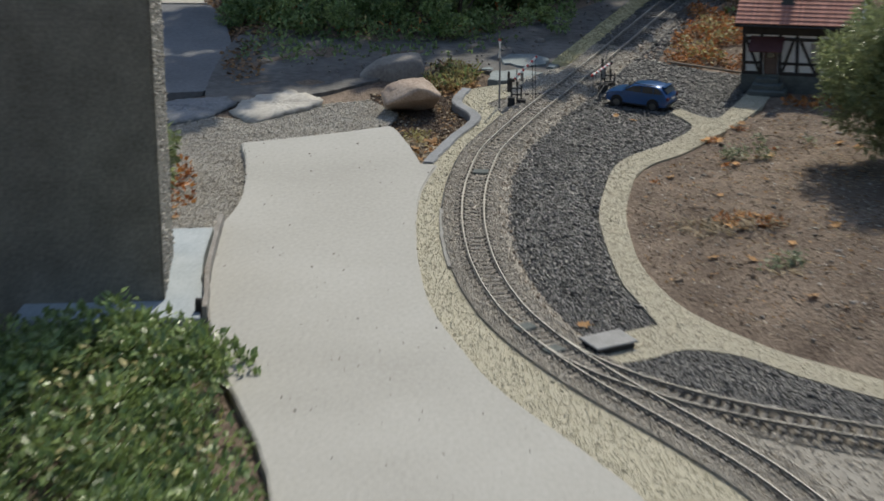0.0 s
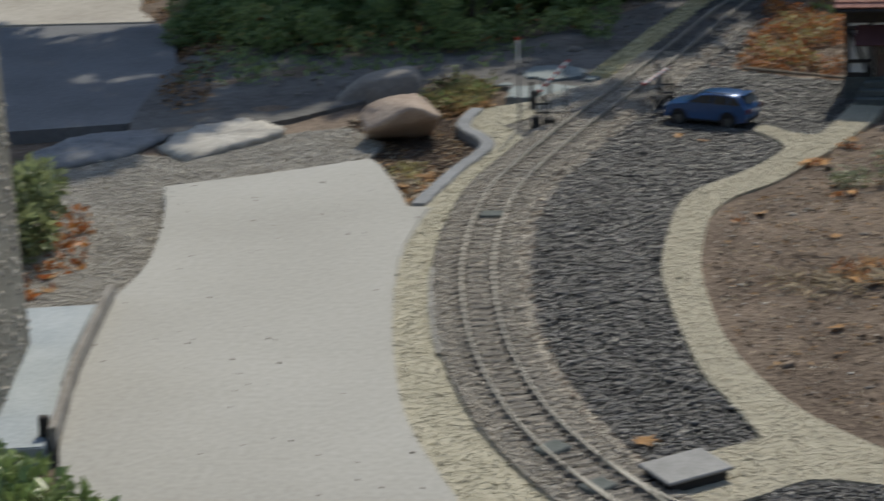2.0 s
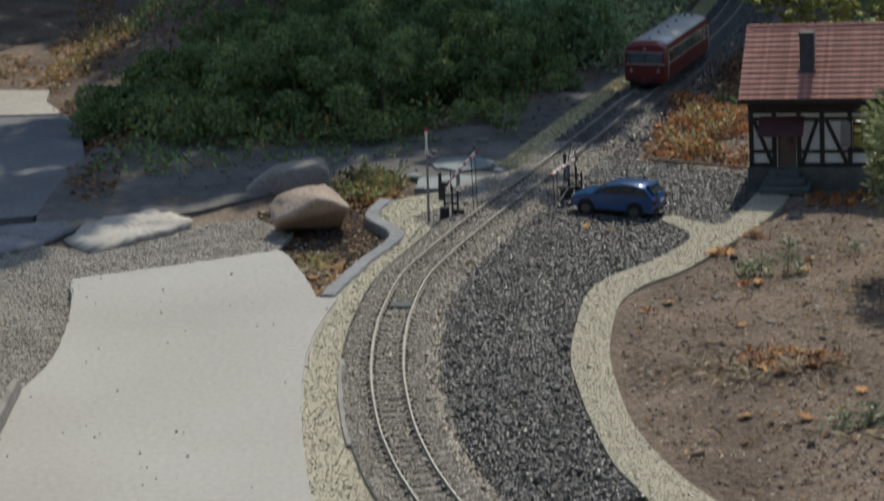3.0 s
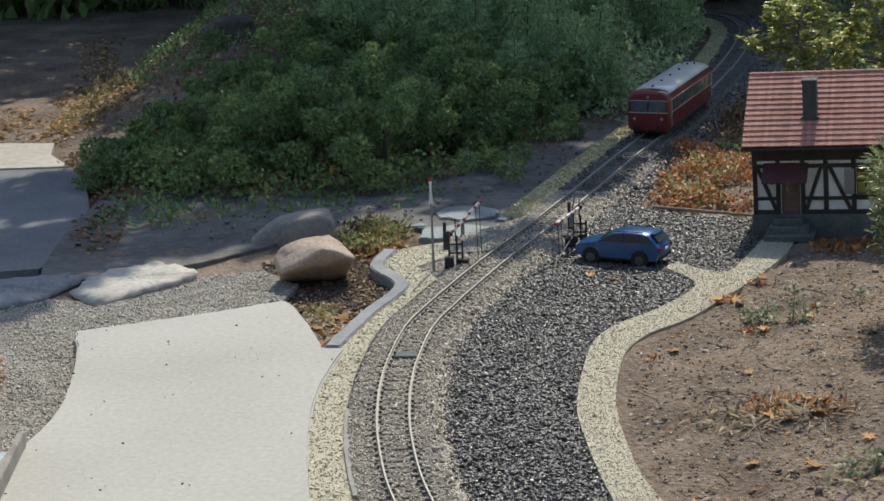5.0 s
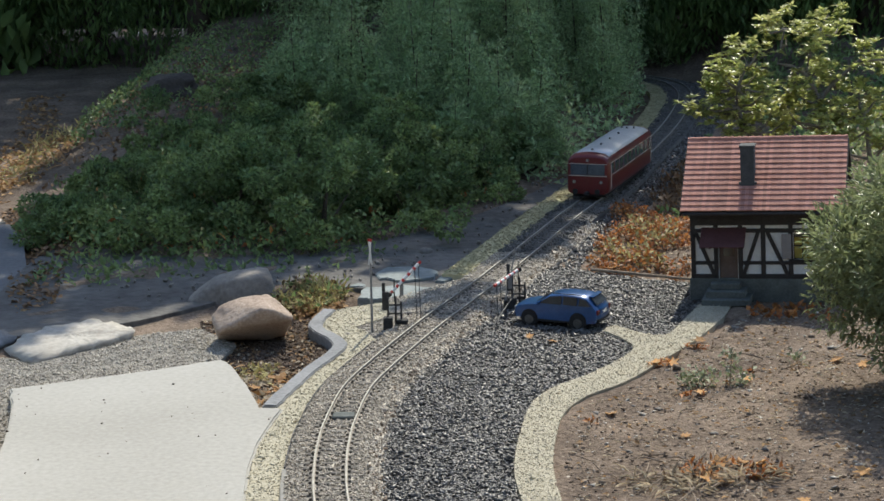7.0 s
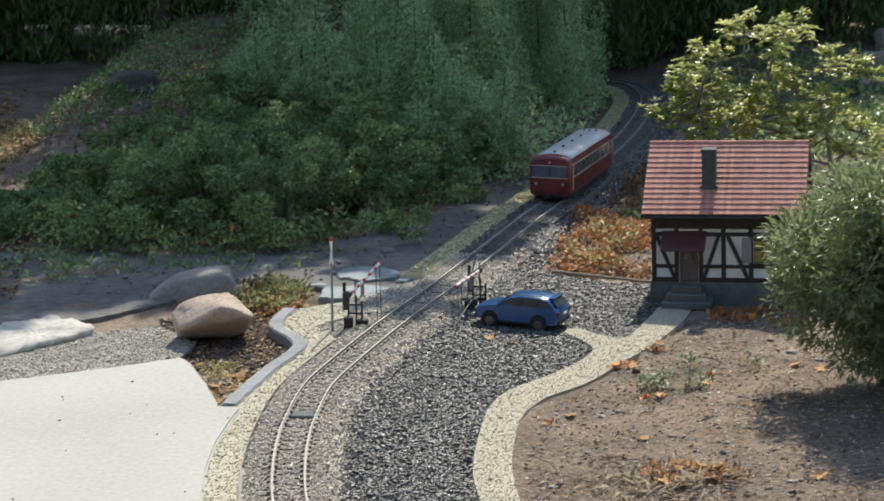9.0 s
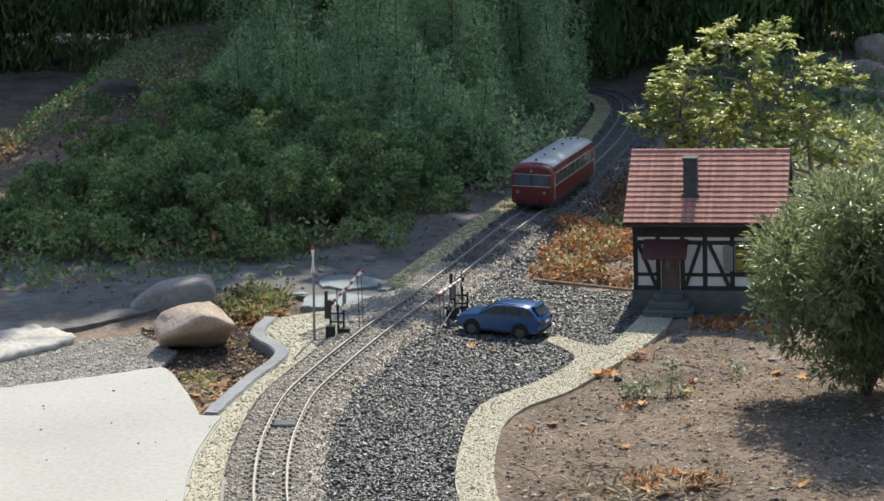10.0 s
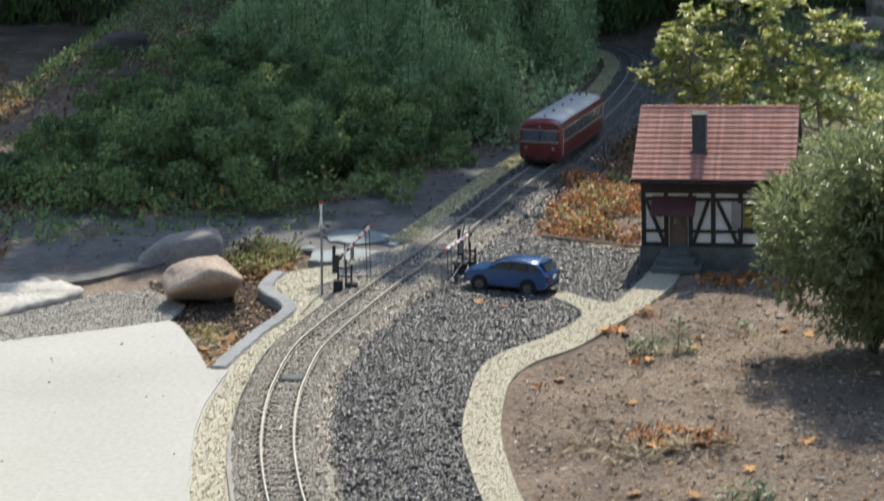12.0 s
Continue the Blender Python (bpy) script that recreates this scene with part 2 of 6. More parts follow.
def empty(name, m=None):
    ob = new(name)
    ob.empty_display_size = 0.05
    if m is not None:
        ob.matrix_basis = m
    return ob


def spline(pts, step=0.02, closed=False):
    """Catmull-Rom through the points, resampled finely."""
    p = [np.array(q, float) for q in pts]
    out = []
    n = len(p)
    for i in range(n if closed else n - 1):
        if closed:
            a, b, c, d = p[i - 1], p[i], p[(i + 1) % n], p[(i + 2) % n]
        else:
            a, b, c, d = p[max(i - 1, 0)], p[i], p[i + 1], p[min(i + 2, n - 1)]
        k = max(2, int(np.linalg.norm(c - b) / step))
        for t in np.arange(k) / k:
            out.append(0.5 * (2 * b + (c - a) * t + (2 * a - 5 * b + 4 * c - d) * t * t + (3 * b - a - 3 * c + d) * t ** 3))
    if not closed:
        out.append(p[-1])
    return np.array(out)


def offset(line, d):
    """The line moved d metres to its left."""
    t = np.gradient(line, axis=0)
    t /= np.linalg.norm(t, axis=1)[:, None]
    return line + d * np.stack([-t[:, 1], t[:, 0]], 1)


def inside(pts, poly):
    x, y = pts[:, 0], pts[:, 1]
    r = np.zeros(len(pts), bool)
    a, b = poly, np.roll(poly, -1, 0)
    for (x1, y1), (x2, y2) in zip(a, b):
        if y1 == y2:
            continue
        r ^= ((y1 > y) != (y2 > y)) & (x < (x2 - x1) * (y - y1) / (y2 - y1) + x1)
    return r


def slab_bm(poly, z0, z1, bevel=0.0, rough=0.0, seed=0):
    """A solid with the outline poly between the heights z0 and z1."""
    rng = np.random.default_rng(seed)
    bm = bmesh.new()
    vs = [bm.verts.new((x + rng.normal(0, rough), y + rng.normal(0, rough), z1)) for x, y in poly]
    f = bm.faces.new(vs)
    if f.normal.z < 0 or f.calc_area() and (f.normal_update() or f.normal.z < 0):
        f.normal_flip()
    r = bmesh.ops.extrude_face_region(bm, geom=[f])
    for v in [g for g in r["geom"] if isinstance(g, bmesh.types.BMVert)]:
        v.co.z = z0
    bmesh.ops.recalc_face_normals(bm, faces=bm.faces)
    if bevel:
        es = [e for e in bm.edges if all(abs(v.co.z - z1) < 1e-6 for v in e.verts)]
        bmesh.ops.bevel(bm, geom=es, offset=bevel, segments=2, affect="EDGES")
    bmesh.ops.triangulate(bm, faces=[f for f in bm.faces if len(f.verts) > 4])
    return bm


def box_bm(sx, sy, sz, x=0, y=0, z=0, bevel=0.0, m=None, bm=None, seg=1):
    """A box centred at x, y with its foot at z."""
    bm = bm or bmesh.new()
    r = bmesh.ops.create_cube(bm, size=1.0)
    vs = r["verts"]
    for v in vs:
        v.co = Vector((v.co.x * sx + x, v.co.y * sy + y, (v.co.z + 0.5) * sz + z))
    if m is not None:
        bmesh.ops.transform(bm, matrix=m, verts=vs)
    if bevel:
        bmesh.ops.bevel(bm, geom=list({e for v in vs for e in v.link_edges}), offset=bevel, segments=seg, affect="EDGES")
    return bm


def rod_bm(a, b, r1, r2=None, n=8, bm=None):
    """A round bar from a to b."""
    bm = bm or bmesh.new()
    a, b = Vector(a), Vector(b)
    r2 = r1 if r2 is None else r2
    q = (b - a).to_track_quat("Z", "Y").to_matrix()
    rings = []
    for c, r in ((a, r1), (b, r2)):
        rings.append([bm.verts.new(c + q @ Vector((r * math.cos(2 * math.pi * i / n), r * math.sin(2 * math.pi * i / n), 0))) for i in range(n)])
    for i in range(n):
        bm.faces.new((rings[0][i], rings[0][(i + 1) % n], rings[1][(i + 1) % n], rings[1][i]))
    bm.faces.new(rings[0][::-1])
    bm.faces.new(rings[1])
    return bm


def limb_bm(bm, path, radii, n=7):
    """A bent, tapering limb through the points of path."""
    rings = []
    for i, p in enumerate(path):
        d = (Vector(path[min(i + 1, len(path) - 1)]) - Vector(path[max(i - 1, 0)])).to_track_quat("Z", "Y").to_matrix()
        rings.append([bm.verts.new(Vector(p) + d @ Vector((radii[i] * math.cos(2 * math.pi * k / n), radii[i] * math.sin(2 * math.pi * k / n), 0))) for k in range(n)])
    for a, b in zip(rings, rings[1:]):
        for k in range(n):
            bm.faces.new((a[k], a[(k + 1) % n], b[(k + 1) % n], b[k]))
    bm.faces.new(rings[-1])
    return bm


CUBE_V = np.array([(-1, -1, -1), (1, -1, -1), (1, 1, -1), (-1, 1, -1), (-1, -1, 1), (1, -1, 1), (1, 1, 1), (-1, 1, 1)], float) * 0.5
CHIP_V = np.array([(0.55, 0, 0), (-0.28, 0.5, 0), (-0.28, -0.5, 0), (0, 0.05, 0.45), (0, -0.05, -0.45)])
CHIP_F = np.array([(0, 1, 3), (1, 2, 3), (2, 0, 3), (1, 0, 4), (2, 1, 4), (0, 2, 4)])
CUBE_F = np.array([(0, 3, 2, 1), (4, 5, 6, 7), (0, 1, 5, 4), (1, 2, 6, 5), (2, 3, 7, 6), (3, 0, 4, 7)])


def turns(rng, n, tilt=None):
    """n random turns as matrices; tilt: how far from level, in radians."""
    if tilt is None:
        q = rng.normal(size=(n, 4))
    else:
        yaw, ax, ang = rng.uniform(0, 2 * np.pi, n), rng.uniform(0, 2 * np.pi, n), rng.normal(0, tilt, n)
        qa = np.stack([np.cos(yaw / 2), 0 * yaw, 0 * yaw, np.sin(yaw / 2)], 1)
        qb = np.stack([np.cos(ang / 2), np.cos(ax) * np.sin(ang / 2), np.sin(ax) * np.sin(ang / 2), 0 * ang], 1)
        w1, x1, y1, z1 = qb.T
        w2, x2, y2, z2 = qa.T
        q = np.stack([w1 * w2 - x1 * x2 - y1 * y2 - z1 * z2, w1 * x2 + x1 * w2 + y1 * z2 - z1 * y2, w1 * y2 - x1 * z2 + y1 * w2 + z1 * x2, w1 * z2 + x1 * y2 - y1 * x2 + z1 * w2], 1)
    q /= np.linalg.norm(q, axis=1)[:, None]
    w, x, y, z = q.T
    return np.stack([1 - 2 * (y * y + z * z), 2 * (x * y - z * w), 2 * (x * z + y * w), 2 * (x * y + z * w), 1 - 2 * (x * x + z * z), 2 * (y * z - x * w), 2 * (x * z - y * w), 2 * (y * z + x * w), 1 - 2 * (x * x + y * y)], 1).reshape(-1, 3, 3)


def grit(name, poly, count, size, z, material, seed, parent=None, flat=0.75, height=None, chip=False, tilt=None):
    """Loose stones, each a small uneven block, over the outline poly."""
    rng = np.random.default_rng(seed)
    lo, hi = poly.min(0), poly.max(0)
    got, n = [], 0
    while n < count:
        p = rng.uniform(lo, hi, (int(count * 2) + 50, 2))
        p = p[inside(p, poly)]
        got.append(p)
        n += len(p)
    p = np.concatenate(got)[:count]
    n = len(p)
    s = size * rng.lognormal(0, 0.28, n)
    base, faces = (CHIP_V * 1.25, CHIP_F) if chip else (CUBE_V, CUBE_F)
    k = len(base)
    v = base[None] * (1 + rng.uniform(-0.38, 0.38, (n, k, 3)))
    v = v * (s[:, None, None] * np.stack([rng.uniform(0.8, 1.35, n), rng.uniform(0.6, 1.0, n), rng.uniform(0.45, 0.95, n) * flat / 0.75], 1)[:, None, :])
    v = np.einsum("nij,nkj->nki", turns(rng, n, tilt), v)
    zz = z + s * rng.uniform(-0.1, 0.35, n) + (height(p) if height is not None else 0)
    v += np.concatenate([p, zz[:, None]], 1)[:, None, :]
    f = (faces[None] + k * np.arange(n)[:, None, None]).reshape(-1, faces.shape[1])
    return mesh_np(name, v.reshape(-1, 3), f, material, parent)


# a blade: base, two sides, tip, with a raised midrib
LEAF_V = np.array([(0, 0, 0), (0.5, 0.45, 0.10), (0, 0.5, -0.02), (-0.5, 0.45, 0.10), (0, 1, -0.10)], float)
LEAF_F = np.array([(0, 1, 2), (0, 2, 3), (1, 4, 2), (2, 4, 3)])


def leaves(name, pos, out, length, width, material, seed, parent=None, spread=0.7, droop=0.0, simple=False):
    """Leaf blades at the places pos, that point along out with some spread; simple: two faces each."""
    shape, tris = (LEAF_V[[0, 1, 4, 3]], np.array([(0, 1, 2), (0, 2, 3)])) if simple else (LEAF_V, LEAF_F)
    rng = np.random.default_rng(seed)
    n = len(pos)
    d = out + rng.normal(0, spread, (n, 3))
    d[:, 2] -= droop
    d /= np.linalg.norm(d, axis=1)[:, None] + 1e-9
    up = rng.normal(0, 0.5, (n, 3)) + (0, 0, 1)
    side = np.cross(d, up)
    side /= np.linalg.norm(side, axis=1)[:, None] + 1e-9
    nor = np.cross(side, d)
    ln = length * rng.uniform(0.6, 1.25, n)
    wd = width * rng.uniform(0.7, 1.2, n)
    v = pos[:, None, :] + shape[None, :, 0:1] * (side * wd[:, None])[:, None, :] + shape[None, :, 1:2] * (d * ln[:, None])[:, None, :] + shape[None, :, 2:3] * (nor * ln[:, None])[:, None, :]
    f = (tris[None] + len(shape) * np.arange(n)[:, None, None]).reshape(-1, 3)
    return mesh_np(name, v.reshape(-1, 3), f, material, parent)


def lumps(rng, clumps, n):
    """n places in the shells of the clumps (x, y, z, radius, flatness), with the way out of the clump."""
    c = np.array(clumps, float)
    w = c[:, 3] ** 2
    k = rng.choice(len(c), n, p=w / w.sum())
    d = rng.normal(size=(n, 3))
    d /= np.linalg.norm(d, axis=1)[:, None]
    r = c[k, 3] * rng.uniform(0.45, 1.08, n) ** 0.6
    p = c[k, :3] + d * r[:, None] * np.stack([np.ones(n), np.ones(n), c[k, 4]], 1)
    return p, d


def rock_bm(sx, sy, sz, seed, cuts=3, rough=0.18, square=0.0):
    """A worn stone: a sphere pressed toward a block, bent by noise, with its foot at zero."""
    bm = bmesh.new()
    bmesh.ops.create_icosphere(bm, subdivisions=cuts, radius=1.0)
    o = Vector((seed * 3.7, seed * 1.3, seed * 7.1))
    for v in bm.verts:
        d = v.co.normalized()
        k = max(abs(d.x), abs(d.y), abs(d.z))
        r = (1 - square) + square / k * 0.8
        r += rough * noise.noise(d * 1.3 + o) + rough * 0.35 * noise.noise(d * 3.7 + o) + rough * 0.12 * noise.noise(d * 9 + o)
        v.co = Vector((d.x * r * sx / 2, d.y * r * sy / 2, d.z * r * sz / 2))
    lo = min(v.co.z for v in bm.verts)
    for v in bm.verts:
        v.co.z -= lo
    return bm


def structure(ob, label, category):
    return tagged(ob, label, category, kind="structure")

# ---- plan: lines on the ground, in metres ----
TRACK = spline([(0.40, 6.98), (0.54, 6.86), (0.62, 6.67), (0.632, 6.38), (0.584, 6.046), (0.504, 5.634), (0.395, 5.179), (0.292, 4.75), (0.168, 4.34), (0.094, 4.08), (-0.02, 3.68), (-0.125, 3.34), (-0.196, 3.08), (-0.228, 2.931), (-0.241, 2.753), (-0.242, 2.66), (-0.239, 2.569), (-0.2285, 2.44), (-0.205, 2.28), (-0.178, 2.16), (-0.153, 2.075), (-0.122, 1.99), (-0.07, 1.885), (-0.016, 1.797), (0.04, 1.715), (0.105, 1.63), (0.19, 1.52), (0.28, 1.39), (0.36, 1.24)], 0.008)
BRANCH = spline([(-0.07, 1.885), (-0.012, 1.80), (0.06, 1.728), (0.15, 1.665), (0.26, 1.61), (0.40, 1.56), (0.60, 1.50), (0.85, 1.42), (1.1, 1.32)], 0.008)
SLAB_L = [(-0.38, 1.0), (-0.46, 1.35), (-0.528, 1.541), (-0.591, 1.702), (-0.649, 1.885), (-0.688, 2.06), (-0.727, 2.33), (-0.735, 2.42), (-0.724, 2.58), (-0.757, 2.82), (-0.796, 2.975)]
SLAB_T = [(-0.79, 2.978), (-0.676, 3.033), (-0.57, 3.085), (-0.492, 3.132), (-0.462, 3.13), (-0.413, 2.996), (-0.375, 2.86)]
SLAB_R = [(-0.337, 2.854), (-0.354, 2.67), (-0.346, 2.464), (-0.32, 2.248), (-0.29, 2.08), (-0.263, 1.981), (-0.218, 1.862), (-0.151, 1.706), (-0.082, 1.593), (0.0, 1.47), (0.10, 1.30), (0.20, 1.0)]
PATH_IN = [(0.012, 1.915), (0.043, 1.922), (0.116, 1.968), (0.126, 1.976), (0.123, 1.986), (0.088, 2.10), (0.066, 2.17), (0.041, 2.325), (0.024, 2.479), (0.020, 2.56), (0.027, 2.69), (0.049, 2.869), (0.087, 2.963), (0.145, 3.035), (0.206, 3.132), (0.233, 3.205), (0.215, 3.269), (0.188, 3.32), (0.21, 3.352), (0.256, 3.297), (0.295, 3.285), (0.334, 3.381), (0.378, 3.509)]
PATH_OUT = [(0.44, 3.509), (0.409, 3.402), (0.341, 3.242), (0.282, 3.132), (0.207, 2.995), (0.139, 2.915), (0.1, 2.824), (0.085, 2.725), (0.075, 2.6), (0.078, 2.481), (0.095, 2.307), (0.128, 2.172), (0.188, 2.035), (0.291, 1.912), (0.366, 1.848), (0.55, 1.735), (0.8, 1.62), (1.1, 1.5)]
PATH_LOW = [(1.08, 1.42), (0.78, 1.545), (0.53, 1.665), (0.355, 1.772), (0.301, 1.821), (0.249, 1.856), (0.171, 1.869), (0.126, 1.835), (0.06, 1.80), (0.02, 1.845)]
BED_R = [(0.02, 1.88), (-0.03, 1.97), (-0.075, 2.08), (-0.11, 2.2), (-0.145, 2.32), (-0.169, 2.44), (-0.182, 2.645), (-0.188, 2.795), (-0.172, 2.9), (-0.149, 2.963), (-0.132, 3.097), (-0.083, 3.242), (-0.035, 3.381)]
BED = np.concatenate([np.array(PATH_OUT), np.array([(7.0, 0.5), (7.0, 3.5), (0.70, 3.52), (0.50, 3.56)])])
KERB = [(-0.358, 2.868), (-0.318, 3.06), (-0.276, 3.235), (-0.331, 3.365), (-0.316, 3.49)]


def hill(x, y):
    """Height of the ground: level round the track, rising softly behind."""
    r = np.clip(y - 4.5 - 0.9 * np.clip(x + 0.1, -0.5, 9), 0, 6)
    h = 0.20 * np.tanh(0.55 * r * r / (0.6 + r)) * np.clip((x + 1.34) / 0.24, 0, 1)
    h = h + 0.05 * np.clip(x - 0.75, 0, 3) * np.clip(y - 3.6, 0, 2)
    d = np.clip(1 - np.hypot((x + 0.42) / 0.13, (y - 3.2) / 0.35), 0, 1)
    return h - 0.016 * np.minimum(1, 3 * d)


def soil_height(x, y):
    z = np.full(np.shape(x), -0.022)
    q = np.column_stack([np.ravel(x), np.ravel(y)])
    line = spline(PATH_OUT, 0.03)
    d = np.full(len(q), 9.0)
    for k in line:
        d = np.minimum(d, np.hypot(q[:, 0] - k[0], q[:, 1] - k[1]))
    bed = (np.clip((d + 0.001) / 0.012, 0, 1) * inside(q, BED)).reshape(np.shape(x))
    lip = (np.clip((0.05 - d) / 0.02, 0, 1) * inside(q, np.array(PATH_IN + PATH_OUT + PATH_LOW)) * (1 - inside(q, BED))).reshape(np.shape(x))
    z = z + 0.0145 * lip
    far = np.clip((y - np.interp(x, [-1.0, -0.75, -0.45, -0.1], [3.40, 3.38, 3.62, 3.75])) / 0.12, 0, 1)
    z = z - 0.016 * np.clip((-0.95 - x) / 0.1, 0, 1)
    t = np.full(len(q), 9.0)
    for k in TRACK[::12]:
        t = np.minimum(t, np.hypot(q[:, 0] - k[0], q[:, 1] - k[1]))
    off = np.clip((t - 0.12) / 0.35, 0, 1).reshape(np.shape(x))
    v = np.array([noise.noise((a * 9, b * 9, 0)) + 0.5 * noise.noise((a * 23, b * 23, 3)) for a, b in zip(np.ravel(x), np.ravel(y))]).reshape(np.shape(x))
    near = np.clip((x - 0.2) / 0.3, 0, 1) * np.clip((3.2 - y), 0, 1) * 0.05 * np.clip(d.reshape(np.shape(x)) / 0.16, 0, 1)
    return z + bed * (0.0195 + 0.006 * v + near) + far * (0.008 + 0.010 * v * off) + hill(x, y) * off ** 1.5


def lines(lo, hi, fine_lo, fine_hi, step):
    far = np.geomspace(0.1, 1, 14) - 0.1
    return np.unique(np.concatenate([fine_lo - far / 0.9 * (fine_lo - lo), np.arange(fine_lo, fine_hi, step), fine_hi + far / 0.9 * (hi - fine_hi)]).round(4))


gx, gy = lines(-600, 600, -1.9, 2.4, 0.022), lines(-600, 900, 1.0, 8.0, 0.03)
XX, YY = np.meshgrid(gx, gy)
ZZ = soil_height(np.clip(XX, -8, 8), np.clip(YY, -2, 12))
nx, ny = len(gx), len(gy)
idx = np.arange(nx * ny).reshape(ny, nx)
quads = np.stack([idx[:-1, :-1], idx[:-1, 1:], idx[1:, 1:], idx[1:, :-1]], -1).reshape(-1, 4)
ground = mesh_np("ground", np.stack([XX, YY, ZZ], -1).reshape(-1, 3), quads, M_SOIL, smooth=True)
structure(ground, "brown garden soil with crumbs and dry leaves", "ground")

# ---- concrete path slab ----
slab_poly = np.concatenate([spline(SLAB_L, 0.03), spline(SLAB_T, 0.03), spline(SLAB_R, 0.03)])
slab = structure(part("path_slab", slab_bm(slab_poly, -0.05, 0.0, 0.003, 0.0006, 1), M_CONCRETE), "pale grey concrete garden path with a curved edge", "path")

# ---- unseen board screen, added to hold back sky fill from behind ----
wall_bm = bmesh.new()
for q in range(40):
    box_bm(0.196, 0.03, 3.4, -3.9 + 0.2 * q, 0.004 * (q % 2), 0, 0.003, None, wall_bm)
sky_screen_south = part("sky_screen_south", wall_bm, M_DARKWOOD)
structure(sky_screen_south, "unseen dark board screen added behind the garden to block sky light", "wall").matrix_basis = pose(0, -2.7, -0.1)

# Added dark backing: covers the sunlit ground that showed through the hedge.
wall_bm = bmesh.new()
for q in range(60):
    box_bm(0.196, 0.03, 1.6, -5.9 + 0.2 * q, 0.004 * (q % 2), 0, 0.003, None, wall_bm)
dark_backing_north = part("dark_backing_north", wall_bm, M_DARKWOOD)
structure(dark_backing_north, "dark board backing added behind the conifer hedge to cover bright ground", "wall").matrix_basis = pose(0, 9.0, 0.0)

# ---- grit strip between slab and track ----
strip_right = offset(TRACK, -0.062)
sr = strip_right[(strip_right[:, 1] < 3.27) & (strip_right[:, 1] > 1.25)]
strip_poly = np.concatenate([spline(SLAB_R, 0.03)[::-1][:-1], spline(KERB, 0.03), np.array([(-0.275, 3.52), (-0.235, 3.545), (-0.19, 3.56), (-0.215, 3.43), (-0.262, 3.37), (-0.235, 3.325), (-0.222, 3.285)]), sr])
strip = structure(part("edging_strip", slab_bm(strip_poly, -0.05, -0.004), M_STRIP), "narrow strip of cream crushed stone along the track", "gravel strip")
tagged(grit("cream_gravel", strip_poly, 22000, 0.0030, -0.0046, M_STRIP, 11, chip=True, tilt=0.9, flat=0.5), "cream crushed stone between slab and track", "gravel", kind="stuff")

far_l = offset(TRACK, -0.116)
far_r = offset(TRACK, -0.055)
sel = TRACK[:, 1] > 3.74
far_poly = np.concatenate([far_l[sel], far_r[sel][::-1]])
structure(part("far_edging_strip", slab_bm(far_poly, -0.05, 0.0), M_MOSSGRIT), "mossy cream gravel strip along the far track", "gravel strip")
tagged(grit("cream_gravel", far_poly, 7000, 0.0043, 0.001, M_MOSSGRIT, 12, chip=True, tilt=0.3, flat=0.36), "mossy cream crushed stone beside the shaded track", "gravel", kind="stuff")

# ---- ballast bed ----
bed_l, bed_r = offset(TRACK, -0.062), offset(TRACK, 0.058)
# The far stretch is the same ballast, with shade put into its colour.
for cut, b_mat, words in ((TRACK[:, 1] < 3.96, M_BALBASE, "fine grey-brown ballast under the model track"), (TRACK[:, 1] > 3.95, M_SHADEBAL, "ballast under the far track, coloured darker for shade")):
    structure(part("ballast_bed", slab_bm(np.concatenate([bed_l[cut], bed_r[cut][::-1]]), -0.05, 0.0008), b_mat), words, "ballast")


def bed_level(p):
    """The ballast hides most of the sleepers, but for the turnout."""
    return (0.0026 + 0.0005 * np.clip((p[:, 1] - 1.98) / 0.2, 0, 1)) * (0.80 + 0.2 * np.sin(p[:, 1] * 37) * np.sin(p[:, 0] * 53))


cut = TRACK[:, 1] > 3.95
tagged(grit("ballast", np.concatenate([bed_l[cut], bed_r[cut][::-1]]), 10000, 0.0042, -0.0004, M_SHADEBAL, 113, height=bed_level, chip=True), "fine ballast of the far track, coloured darker for shade", "ballast", kind="stuff")
tagged(grit("ballast", np.concatenate([bed_l[~cut], bed_r[~cut][::-1]]), 33000, 0.0033, 0.0, M_BALLAST, 13, height=bed_level, chip=True, tilt=0.7, flat=0.55), "fine grey-brown track ballast between the sleepers", "ballast", kind="stuff")
br_poly = np.concatenate([offset(BRANCH, -0.05), offset(BRANCH, 0.055)[::-1]])
structure(part("branch_ballast_bed", slab_bm(br_poly, -0.05, -0.0072), M_BALBASE), "ballast under the branch track", "ballast")
tagged(grit("ballast", br_poly, 9000, 0.0040, -0.0062, M_BALLAST, 14, chip=True), "fine grey-brown ballast of the branch track", "ballast", kind="stuff")

# ---- cream path ----
path_poly = np.concatenate([spline(PATH_IN, 0.02), spline(PATH_OUT, 0.03), spline(PATH_LOW, 0.03)])
structure(part("grit_path", slab_bm(path_poly, -0.05, -0.002), M_CREAMBASE), "curved cream gravel footpath to the model house", "path")
tagged(grit("cream_gravel", path_poly, 45000, 0.0024, -0.0026, M_CREAM, 15, chip=True, tilt=0.9, flat=0.5), "fine cream crushed stone on the footpath", "gravel", kind="stuff")

